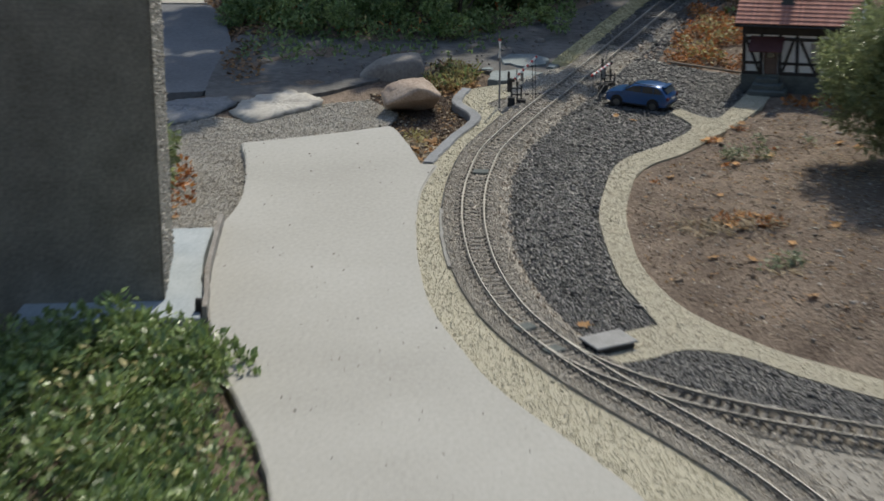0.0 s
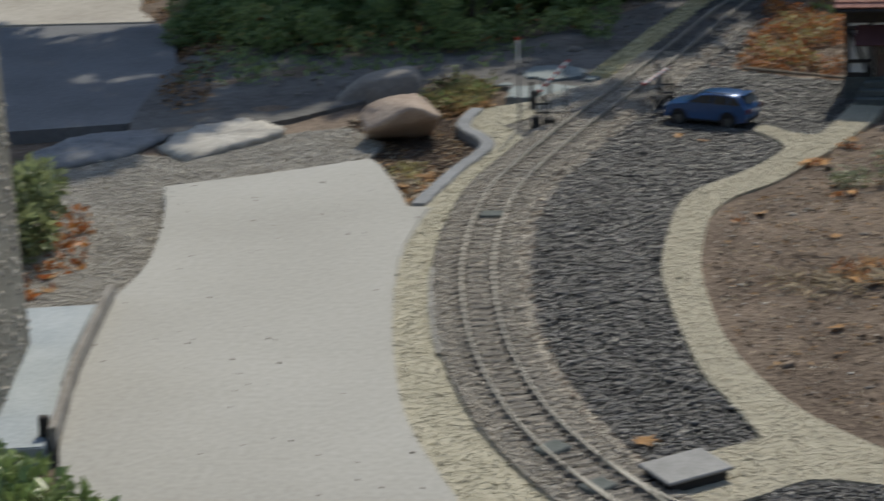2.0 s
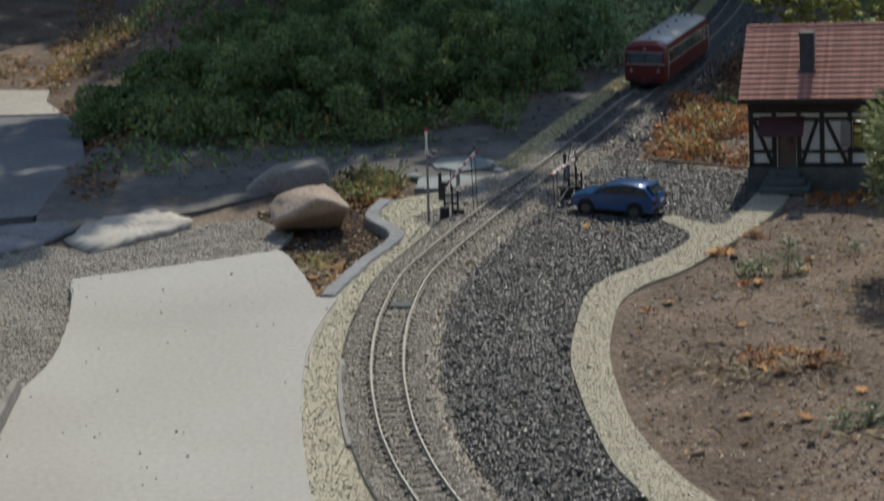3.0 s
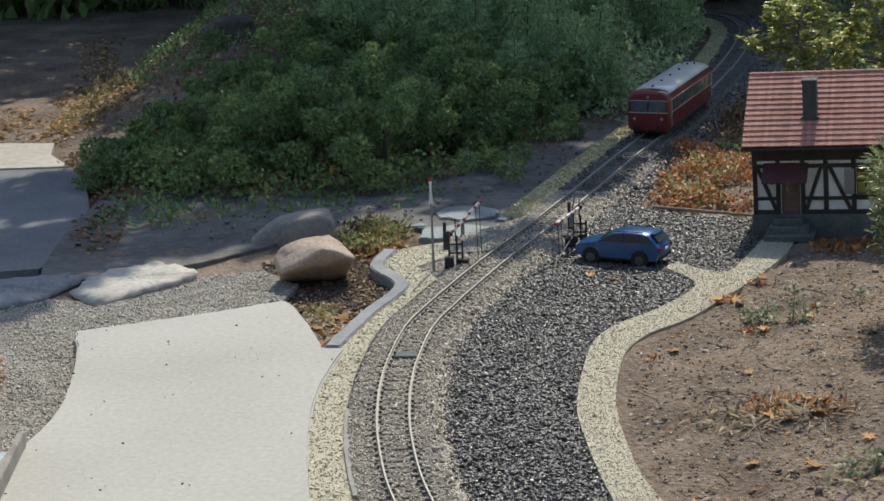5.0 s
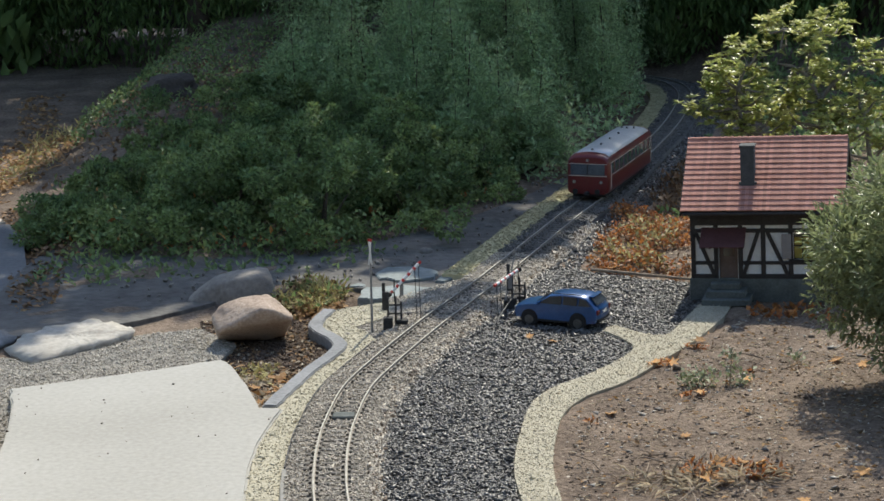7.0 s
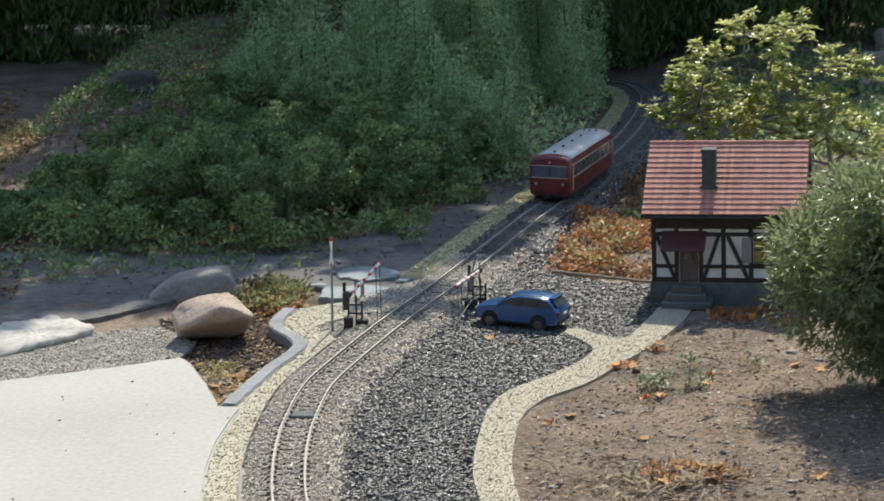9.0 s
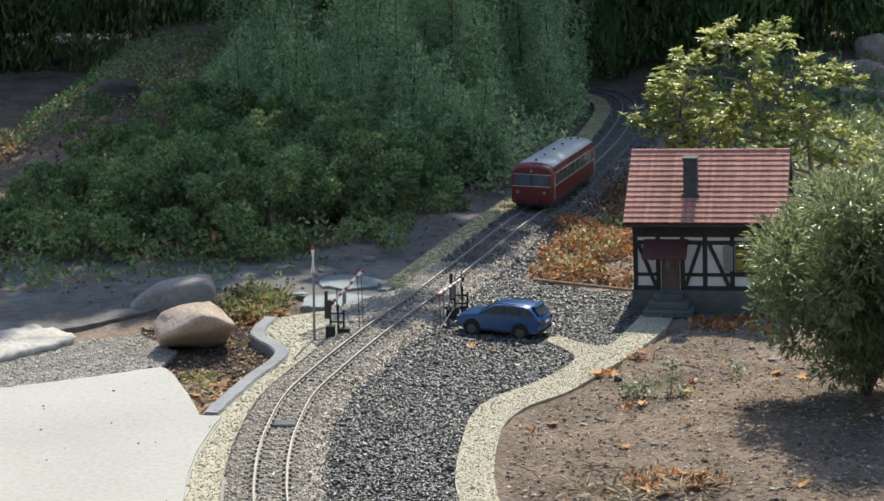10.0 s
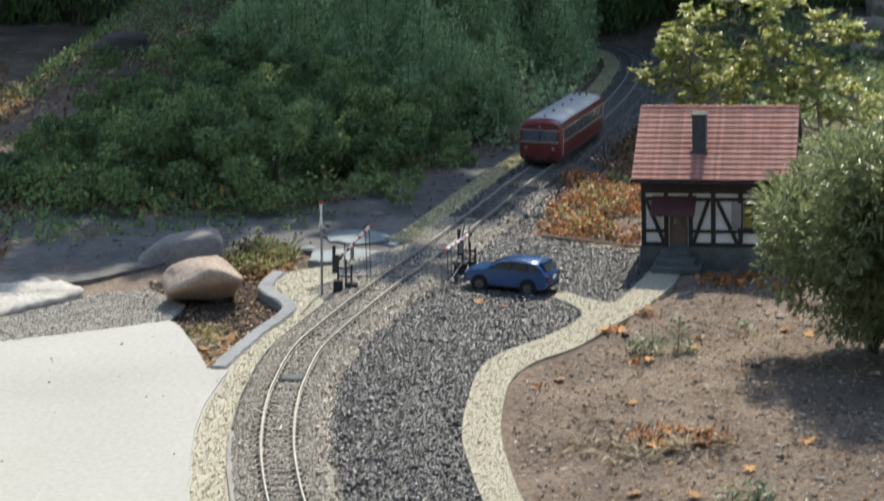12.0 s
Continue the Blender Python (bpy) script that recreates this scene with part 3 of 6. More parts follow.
# ---- dark gravel yard ----
yard_poly = np.concatenate([spline(BED_R, 0.03), np.array([(0.02, 3.52), (0.07, 3.72), (0.10, 3.86), (0.2, 3.80), (0.289, 3.738), (0.385, 3.70), (0.40, 3.55), (0.378, 3.509)]), spline(PATH_IN, 0.02)[::-1]])
structure(part("gravel_yard", slab_bm(yard_poly, -0.05, -0.008), M_DARKBASE), "dark grey crushed stone yard beside the track", "gravel yard")
tagged(grit("dark_gravel", yard_poly, 48000, 0.0051, -0.007, M_DARKGRAV, 16, flat=0.5, tilt=0.5, chip=True), "dark grey crushed stone in the yard", "gravel", kind="stuff")
near_poly = np.concatenate([spline(PATH_LOW, 0.03), np.array([(0.03, 1.80), (0.10, 1.735), (0.2, 1.68), (0.32, 1.63), (0.55, 1.575), (0.8, 1.515), (1.05, 1.40)])])
structure(part("gravel_corner", slab_bm(near_poly, -0.05, -0.0065), M_DARKBASE), "dark grey crushed stone between path and branch track", "gravel yard")
tagged(grit("dark_gravel", near_poly, 13000, 0.0050, -0.0055, M_DARKGRAV, 17, flat=0.5, tilt=0.5, chip=True), "dark grey crushed stone by the branch track", "gravel", kind="stuff")

# ---- road over the crossing ----
road_poly = np.array([(-0.20, 3.36), (-0.12, 3.42), (-0.03, 3.40), (0.02, 3.52), (0.09, 3.80), (0.04, 3.86), (-0.05, 3.78), (-0.14, 3.68), (-0.22, 3.58), (-0.235, 3.45)])
structure(part("crossing_road", slab_bm(road_poly, -0.05, -0.008), M_GREYBASE), "grey gravel road over the level crossing", "road")
tagged(grit("grey_gravel", road_poly, 9000, 0.0040, -0.008, M_GREYGRAV, 18, chip=True), "grey gravel of the crossing road", "gravel", kind="stuff")

gap_poly = np.array([(-0.29, 3.34), (-0.20, 3.22), (-0.10, 3.42), (-0.10, 3.52), (-0.2, 3.54), (-0.27, 3.48)])
structure(part("crossing_bed", slab_bm(gap_poly, -0.05, -0.0068), M_GREYBASE), "grey gravel round the barrier's foot", "gravel")
tagged(grit("grey_gravel", gap_poly, 2600, 0.0036, -0.0066, M_GREYGRAV, 118, chip=True, tilt=0.5, flat=0.5), "grey gravel round the barrier's foot", "gravel", kind="stuff")

# ---- grey gravel behind the slab ----
left_poly = np.array([(-0.74, 2.36), (-0.70, 2.6), (-0.72, 2.85), (-0.75, 3.0), (-0.5, 3.10), (-0.47, 3.30), (-0.55, 3.42), (-0.70, 3.36), (-0.84, 3.22), (-1.0, 3.26), (-1.05, 2.9), (-0.95, 2.6), (-0.86, 2.36)])
structure(part("side_gravel", slab_bm(left_poly, -0.06, -0.018), M_GREYBASE), "pale grey gravel beside the concrete slab", "gravel")
tagged(grit("grey_gravel", left_poly, 24000, 0.0034, -0.018, M_GREYGRAV, 19, chip=True, tilt=0.5, flat=0.5), "pale grey gravel beside the concrete slab", "gravel", kind="stuff")
litter_poly = np.array([(-0.375, 2.87), (-0.33, 3.06), (-0.29, 3.235), (-0.34, 3.365), (-0.325, 3.5), (-0.28, 3.56), (-0.26, 3.68), (-0.40, 3.72), (-0.58, 3.56), (-0.54, 3.36), (-0.50, 3.22), (-0.46, 3.12), (-0.413, 3.0)])

# ---- asphalt path in shade, and its sunlit end in a paler colour ----
asph = np.array([(-0.98, 3.44), (-0.93, 3.6), (-0.99, 3.9), (-1.07, 4.2), (-1.15, 4.395), (-1.9, 4.355), (-3.5, 4.295), (-3.5, 3.2), (-1.3, 3.36)])
structure(part("asphalt_path", slab_bm(asph, -0.06, -0.012), M_ASPHALT), "old grey asphalt path in dappled shade", "path")

# Same path; the sunlight is put into a paler base colour here.
pave = np.array([(-1.16, 4.40), (-1.24, 4.55), (-1.27, 4.70), (-1.6, 4.74), (-3.5, 4.8), (-3.5, 4.3), (-1.9, 4.36)])
structure(part("sunlit_paving", slab_bm(pave, -0.06, -0.008), M_SUNPAVE), "asphalt path coloured paler where the sun falls on it", "paving")

earth = np.array([(-0.97, 3.42), (-0.84, 3.36), (-0.70, 3.44), (-0.58, 3.56), (-0.44, 3.74), (-0.27, 3.70), (-0.20, 3.60), (-0.12, 3.70), (-0.05, 3.80), (0.02, 4.06), (0.14, 4.46), (0.27, 4.95), (0.22, 5.05), (0.06, 4.66), (-0.16, 4.28), (-0.4, 4.07), (-0.7, 4.02), (-0.98, 4.1)])
structure(part("shaded_earth", slab_bm(spline(earth, 0.02, True), -0.06, -0.0112, 0.001, 0.001, 6), M_EARTH), "hard grey-brown trodden earth in the shade", "earth")

# ---- slate kerb ----
kl = spline(KERB, 0.02)
kerb_poly = np.concatenate([offset(kl, 0.015), offset(kl, -0.011)[::-1]])
structure(part("slate_kerb", slab_bm(kerb_poly, -0.06, 0.0005, 0.002, 0.0006, 3), M_SLATE), "thin grey slate edging set on its side", "kerb")

tri_poly = np.array([(0.10, 1.69), (0.26, 1.585), (0.6, 1.50), (1.1, 1.30), (1.1, 0.9), (0.45, 1.1), (0.30, 1.42)])
structure(part("junction_bed", slab_bm(tri_poly, -0.05, -0.010), M_BALBASE), "ballast between the tracks of the turnout", "ballast")
tagged(grit("ballast", tri_poly, 6000, 0.0048, -0.010, M_BALLAST, 24, chip=True), "fine ballast between the tracks of the turnout", "ballast", kind="stuff")
el = offset(TRACK, -0.064)
shadow_line = el[(el[:, 1] > 2.55) & (el[:, 1] < 3.25)][::4]
el = el[(el[:, 1] > 2.2) & (el[:, 1] < 2.56)][::4]
structure(part("edge_strip", slab_bm(np.concatenate([offset(el, 0.004), offset(el, -0.004)[::-1]]), -0.03, 0.0010, 0.0005, 0.0006, 4), M_EDGE), "thin grey concrete edging beside the ballast", "edging")
# This dark strip stands for the shadow line between grit and ballast.
structure(part("edge_strip", slab_bm(np.concatenate([offset(shadow_line, 0.0012), offset(shadow_line, -0.0012)[::-1]]), -0.03, 0.0034, 0.0003, 0.0004, 5), M_IRON), "thin dark strip standing for the shadow line beside the ballast", "edging")

sh_in, sh_out = offset(TRACK, 0.054), offset(TRACK, 0.078)
sh_sel = (TRACK[:, 1] > 1.86) & (TRACK[:, 1] < 4.3)
sh_poly = np.concatenate([sh_in[sh_sel], sh_out[sh_sel][::-1]])
sh_mid = TRACK[sh_sel][::6]


def shoulder(p):
    """The ballast's edge falls to the yard, unevenly."""
    d = np.min(np.hypot(p[:, None, 0] - sh_mid[None, :, 0], p[:, None, 1] - sh_mid[None, :, 1]), 1)
    w = np.array([noise.noise((a * 30, b * 30, 5)) for a, b in p])
    return 0.002 - 0.012 * np.clip((d - 0.056) / 0.026, 0, 1) + 0.003 * w


structure(part("ballast_toe", slab_bm(sh_poly, -0.05, -0.0085), M_BALBASE), "grey-brown grit at the foot of the ballast", "ballast")
tagged(grit("ballast_shoulder", sh_poly, 12000, 0.0040, -0.0015, M_BALLAST, 26, height=shoulder, chip=True), "ballast and brown grit spilling to the yard", "ballast", kind="stuff")
tagged(grit("brown_grit", sh_poly, 500, 0.0040, 0.0015, M_CLOD, 27, height=shoulder, chip=True), "brown crumbs on the ballast's edge", "soil", kind="stuff")

# ---- model railway track ----
def rail_bm(line, side, z0=0.0038, h=0.0062):
    """Flat-bottomed rail along the line, side metres off its middle."""
    c = offset(line, side)
    t = np.gradient(c, axis=0)
    t /= np.linalg.norm(t, axis=1)[:, None]
    nrm = np.stack([-t[:, 1], t[:, 0]], 1)
    prof = [(-0.0026, 0), (0.0026, 0), (0.0026, 0.0008), (0.0007, 0.0014), (0.0007, h - 0.0016), (0.0013, h - 0.0012), (0.0011, h), (-0.0011, h), (-0.0013, h - 0.0012), (-0.0007, h - 0.0016), (-0.0007, 0.0014), (-0.0026, 0.0008)]
    bm = bmesh.new()
    rings = [[bm.verts.new((p[0] + q[0] * a, p[1] + q[1] * a, z0 + b)) for a, b in prof] for p, q in zip(c, nrm)]
    k = len(prof)
    for a, b in zip(rings, rings[1:]):
        for i in range(k):
            f = bm.faces.new((a[i], a[(i + 1) % k], b[(i + 1) % k], b[i]))
            f.material_index = 1 if i in (5, 6, 7) else 0
    bm.faces.new(rings[0])
    bm.faces.new(rings[-1][::-1])
    bmesh.ops.recalc_face_normals(bm, faces=bm.faces)
    return bm


def tie_mesh():
    bm = box_bm(0.076, 0.0080, 0.007, 0, 0, -0.0035, 0.0009)
    for s in (-1, 1):
        for k in (-1, 1):
            box_bm(0.0042, 0.0064, 0.0034, s * 0.0225 + k * 0.0044, 0, 0.0032, 0, None, bm)
    me = bpy.data.meshes.new("sleeper")
    bm.to_mesh(me)
    bm.free()
    me.materials.append(M_TIE)
    return me


TIE = tie_mesh()


def lay(name, line, label, spacing=0.0215, limit=300):
    t = empty(name)
    tagged(t, label, "railway track", "model railway tracks")
    for s in (-0.0225, 0.0225):
        part("rail", rail_bm(line, s), [M_RAIL, M_RAILTOP], t, "worn brass-coloured rail")
    seg = np.linalg.norm(np.diff(line, axis=0), axis=1)
    s = np.concatenate([[0], np.cumsum(seg)])
    rng = np.random.default_rng(5)
    for d in np.arange(0.01, s[-1], spacing)[:limit]:
        x, y = np.interp(d, s, line[:, 0]), np.interp(d, s, line[:, 1])
        x2, y2 = np.interp(d + 0.01, s, line[:, 0]), np.interp(d + 0.01, s, line[:, 1])
        x1, y1 = np.interp(d - 0.01, s, line[:, 0]), np.interp(d - 0.01, s, line[:, 1])
        o = new("sleeper", TIE)
        o.parent = t
        o.matrix_basis = pose(x, y, rng.normal(0, 0.0004), 0, 0, math.degrees(math.atan2(y2 - y1, x2 - x1)) - 90 + rng.normal(0, 1.2))
    return t


lay("main_track", TRACK[::-1].copy(), "curved model railway track with brown sleepers on fine ballast")
lay("branch_track", BRANCH, "branch of the model turnout curving away over dark sleepers")

# ---- half-timbered model house ----
def house():
    h = empty("model_house", pose(0.370, 3.560, -0.006, 0, -2.3, -13))
    tagged(h, "half-timbered model house with a red tiled roof", "house")
    W, D, Z0, Z1 = 0.279, 0.218, 0.0, 0.168
    part("plinth", box_bm(W + 0.006, D + 0.006, 0.046, W / 2, D / 2, -0.004, 0.0012), M_FOUND, h, "grey-green stone plinth")
    # front wall with a real opening for door and windows
    zb = 0.042
    wall = bmesh.new()
    openings = [(0.053, 0.088, zb, 0.117), (0.192, 0.226, 0.078, 0.128)]
    xs = sorted({0, W, *[o[0] for o in openings], *[o[1] for o in openings]})
    zs = sorted({zb, Z1, *[o[2] for o in openings], *[o[3] for o in openings]})
    grid = {(x, z): wall.verts.new((x, 0, z)) for x in xs for z in zs}
    for xa, xb in zip(xs, xs[1:]):
        for za, zc in zip(zs, zs[1:]):
            if any(o[0] - 1e-6 <= xa and xb <= o[1] + 1e-6 and o[2] - 1e-6 <= za and zc <= o[3] + 1e-6 for o in openings):
                continue
            wall.faces.new((grid[xa, za], grid[xb, za], grid[xb, zc], grid[xa, zc]))
    r = bmesh.ops.extrude_face_region(wall, geom=wall.faces[:])
    bmesh.ops.translate(wall, vec=(0, 0.006, 0), verts=[g for g in r["geom"] if isinstance(g, bmesh.types.BMVert)])
    bmesh.ops.recalc_face_normals(wall, faces=wall.faces)
    part("front_wall", wall, M_PLASTER, h)
    part("back_wall", box_bm(W, 0.006, Z1 - zb, W / 2, D - 0.003, zb), M_PLASTER, h)
    for x in (0.003, W - 0.003):
        g = bmesh.new()
        pts = [(0.006, zb), (D - 0.006, zb), (D - 0.006, Z1), (D / 2, 0.262), (0.006, Z1)]
        a = [g.verts.new((x - 0.003, p, q)) for p, q in pts]
        b = [g.verts.new((x + 0.003, p, q)) for p, q in pts]
        g.faces.new(a)
        g.faces.new(b[::-1])
        for i in range(5):
            g.faces.new((a[i], b[i], b[(i + 1) % 5], a[(i + 1) % 5]))
        bmesh.ops.recalc_face_normals(g, faces=g.faces)
        part("gable_wall", g, M_PLASTER, h)

    def beam(x1, z1, x2, z2, w=0.0085, y=-0.0008):
        dx, dz = x2 - x1, z2 - z1
        ln = math.hypot(dx, dz)
        m = pose((x1 + x2) / 2, y, (z1 + z2) / 2) @ Matrix.Rotation(-math.atan2(dz, dx), 4, "Y")
        part("beam", box_bm(ln, 0.004, w, 0, 0, -w / 2, 0.0008, m), M_TIMBER, h)

    for x in (0.0045, W - 0.0045, 0.0475, 0.0935, 0.136, 0.187, 0.231):
        beam(x, zb, x, Z1 - 0.012)
    beam(0, zb + 0.004, 0.049, zb + 0.004)
    beam(0.093, zb + 0.004, W, zb + 0.004, y=-0.0011)
    beam(0.004, 0.072, 0.045, 0.072, 0.0065, -0.0013)
    beam(0.096, 0.072, W - 0.004, 0.072, 0.0065, -0.0013)
    beam(0, 0.134, W, 0.134, 0.0075, -0.0014)
    # Top beam made deep: its dark face also stands for shade under the eave.
    beam(0, 0.1555, W, 0.1555, 0.022, -0.0016)
    beam(0.010, 0.131, 0.044, 0.047, 0.007, -0.0019)
    beam(0.127, 0.131, 0.098, 0.047, 0.007, -0.0019)
    beam(0.144, 0.131, 0.182, 0.047, 0.007, -0.0019)
    beam(0.272, 0.131, 0.238, 0.047, 0.007, -0.0019)
    # door set back in its opening
    d = part("door", box_bm(0.033, 0.004, 0.072, 0.0705, 0.006, zb, 0.0006), M_DOORP, h, "brown panelled door")
    part("door_window", box_bm(0.020, 0.001, 0.022, 0.0705, 0.0036, zb + 0.042, 0.0003), M_GLASS, d)
    part("handle", rod_bm((0.081, 0.003, zb + 0.032), (0.081, 0.001, zb + 0.032), 0.0012), M_RIM, d)
    # window
    w = part("window", box_bm(0.034, 0.002, 0.050, 0.209, 0.0055, 0.078), M_GLASS, h)
    part("curtain", box_bm(0.031, 0.001, 0.040, 0.209, 0.0042, 0.080), M_CURTAIN, w, "yellow curtain")
    part("window_frame", box_bm(0.0022, 0.0022, 0.050, 0.209, 0.0032, 0.078), M_TIMBER, w)
    part("window_frame", box_bm(0.034, 0.0022, 0.002, 0.209, 0.0030, 0.103), M_TIMBER, w)
    part("sill", box_bm(0.040, 0.006, 0.0028, 0.209, -0.003, 0.0755, 0.0005), M_TIMBER, w)
    for x in (0.1795, 0.2385):
        part("shutter", box_bm(0.018, 0.0022, 0.048, x, -0.0045, 0.080, 0.0006), M_SHUTTER, h, "grey wooden shutter")
    # canopy over the door
    c = part("canopy", box_bm(0.084, 0.056, 0.0026, 0.063, -0.024, 0, 0.0006, pose(0, 0, 0.137, 33)), M_SHEET, h, "dull red sheet canopy")
    for x in (0.036, 0.094):
        part("bracket", rod_bm((x, -0.001, 0.100), (x, -0.022, 0.119), 0.0022, None, 6), M_TIMBER, c)
    # steps
    for i, (wd, dp, z) in enumerate(((0.056, 0.022, 0.024), (0.074, 0.040, 0.012), (0.090, 0.058, 0.000))):
        part("step", box_bm(wd, dp, 0.0125, 0.066 + 0.002 * i, -dp / 2 - 0.003, z + 0.001, 0.0012), M_FOUND, h, "grey-green stone step")
    # roof
    ye, yr, ze, zr, xl, xr = -0.036, D / 2, 0.176, 0.290, -0.013, W + 0.010
    slope = math.atan2(zr - ze, yr - ye)
    ln = math.hypot(zr - ze, yr - ye)
    for side in (1, -1):
        base = pose(0, ye if side > 0 else 2 * yr - ye, ze, math.degrees(slope) if side > 0 else 180 - math.degrees(slope))
        if side < 0:
            base = Matrix.Translation((0, 2 * yr, 0)) @ Matrix.Diagonal((1, -1, 1, 1)) @ pose(0, ye, ze, math.degrees(slope))
        deck = bmesh.new()
        box_bm(xr - xl, ln, 0.003, (xl + xr) / 2, ln / 2, -0.0042, 0, base, deck)
        bmesh.ops.recalc_face_normals(deck, faces=deck.faces)
        r = part("roof", deck, M_TIMBER, h)
        rows = 14
        rng = np.random.default_rng(4)
        for k in range(rows):
            y0 = k * ln / rows
            bm = bmesh.new()
            n = 46
            tw = (xr - xl) / n
            for i in range(n):
                x = xl + (i + 0.5) * tw
                m = base @ pose(x, y0 + ln / rows * 0.62, 0.0008 + rng.normal(0, 0.00008), -8.0 + rng.normal(0, 0.2))
                box_bm(tw * 0.985, ln / rows * 1.15, 0.0026, 0, 0, 0, 0, m, bm)
            bmesh.ops.recalc_face_normals(bm, faces=bm.faces)
            part("tile_course", bm, M_TILE, r)
    ridge = bmesh.new()
    for i in range(24):
        x = xl + (i + 0.5) * (xr - xl) / 24
        rod_bm((x - 0.0066, yr, zr + 0.0008), (x + 0.0066, yr, zr + 0.0016), 0.0044, 0.0050, 8, ridge)
    part("ridge_tiles", ridge, M_TILE, h, "row of rounded ridge tiles")
    for x in (xl, xr):
        for s in (1, -1):
            m = pose(x, yr - s * (yr - ye) / 2, (ze + zr) / 2 - 0.004, s * math.degrees(slope))
            part("barge_board", box_bm(0.0035, ln, 0.011, 0, 0, -0.006, 0.0005, m), M_TIMBER, h)
    # chimney
    ch = part("chimney", box_bm(0.0255, 0.030, 0.100, 0.1085, 0.026, 0.190, 0.001), M_CHIM, h, "dark slate-clad chimney")
    part("chimney_cap", box_bm(0.029, 0.034, 0.004, 0.1085, 0.026, 0.2895, 0.0008), M_CHIM, ch)
    part("flashing", box_bm(0.0335, 0.030, 0.016, 0.1085, 0.028, 0.208, 0.001, None), M_CHIM, ch)
    # gutter
    part("gutter", rod_bm((xl + 0.004, ye - 0.003, ze - 0.003), (xr - 0.004, ye - 0.003, ze - 0.003), 0.0028, None, 8), M_TIMBER, h)
    part("downpipe", rod_bm((W + 0.004, -0.004, 0.02), (W + 0.004, -0.004, ze - 0.004), 0.0022, None, 8), M_TIMBER, h)
    return h


house()

# ---- red railcar ----
def railcar():
    tx, ty = 0.2155, 4.50
    c = empty("railcar", pose(tx, ty, 0.009, 0, 0, -17.3))
    tagged(c, "dark red model railcar with silver roof and cream window lines", "railcar")
    L, HW = 0.47, 0.052
    half = [(0.044, 0.016), (0.051, 0.020), (HW, 0.030), (HW, 0.088), (0.0505, 0.096), (0.046, 0.1035), (0.036, 0.1095), (0.018, 0.113), (0, 0.114)]
    ring = half + [(-x, z) for x, z in half[-2::-1]]
    ends = [(0.0, 0.90, 0.010), (0.0025, 0.94, 0.006), (0.006, 0.97, 0.003), (0.012, 0.992, 0.001), (0.02, 1.0, 0.0)]
    st = ends + [(L - y, k, d) for y, k, d in ends[::-1]]
    bm = bmesh.new()
    rings = [[bm.verts.new((x * k, y, z - (d if z > 0.09 else 0) * (z - 0.09) / 0.024)) for x, z in ring] for y, k, d in st]
    n = len(ring)
    for a, b in zip(rings, rings[1:]):
        for i in range(n):
            bm.faces.new((a[i], a[(i + 1) % n], b[(i + 1) % n], b[i]))
    bm.faces.new(rings[0])
    bm.faces.new(rings[-1])
    bmesh.ops.recalc_face_normals(bm, faces=bm.faces)
    body = part("body", bm, M_RED, c, "dark red rounded body", smooth=False)
    for f in body.data.polygons:
        f.use_smooth = abs(f.normal.y) < 0.9
    # roof skin
    rf = bmesh.new()
    top = [(0.0465, 0.1037), (0.036, 0.1103), (0.018, 0.1138), (0, 0.1148), (-0.018, 0.1138), (-0.036, 0.1103), (-0.0465, 0.1037)]
    rr = [[rf.verts.new((x, y, z)) for x, z in top] for y in (0.026, 0.1, 0.2, 0.3, 0.4, L - 0.026)]
    for a, b in zip(rr, rr[1:]):
        for i in range(len(top) - 1):
            rf.faces.new((a[i], a[i + 1], b[i + 1], b[i]))
    bmesh.ops.recalc_face_normals(rf, faces=rf.faces)
    bmesh.ops.solidify(rf, geom=rf.faces[:], thickness=0.0012)
    r = part("roof", rf, M_SILVER, c, "silver painted roof", smooth=True)
    for y in (0.045, 0.13, 0.22, 0.31, 0.40):
        part("vent", rod_bm((0, y, 0.114), (0, y, 0.1185), 0.0032, 0.0026, 10), M_IRON, r)
    for x in (-0.016, 0.016):
        part("horn", rod_bm((x, L - 0.06, 0.1135), (x, L - 0.06, 0.119), 0.003, 0.002, 8), M_RIM, r)
    for end, s in ((0.0, -1), (L, 1)):
        y = end + s * 0.0006
        for x in (-0.0215, 0.0215):
            part("windscreen", box_bm(0.0405, 0.0012, 0.026, x, y, 0.0615, 0.0004), M_PANE, c, "dark windscreen pane")
        part("window_line", box_bm(0.094, 0.0018, 0.0018, 0, y, 0.0588, 0.0004), M_CREAMP, c, "cream line under the windscreen")
        part("window_line", box_bm(0.094, 0.0018, 0.0013, 0, y, 0.0878, 0.0003), M_CREAMP, c)
        part("mullion", box_bm(0.0018, 0.0018, 0.026, 0, y, 0.0615), M_FRAME, c)
        for x in (-0.033, 0.033):
            lamp = part("headlight", rod_bm((x, end, 0.045), (x, end + s * 0.003, 0.045), 0.0042, 0.0038, 14), M_RIM, c, "round headlight with a dull metal ring")
            part("lens", rod_bm((x, end + s * 0.0028, 0.045), (x, end + s * 0.0038, 0.045), 0.003, 0.0026, 12), M_LAMP, lamp)
        lamp = part("headlight", rod_bm((0, end - s * 0.004, 0.0975), (0, end + s * 0.003, 0.0965), 0.0040, 0.0036, 14), M_RIM, c)
        part("lens", rod_bm((0, end + s * 0.0028, 0.0965), (0, end + s * 0.0038, 0.0965), 0.0028, 0.0025, 12), M_LAMP, lamp)
        for x in (-0.027, 0.027):
            b = part("buffer", rod_bm((x, end, 0.024), (x, end + s * 0.012, 0.024), 0.0028, None, 10), M_FRAME, c)
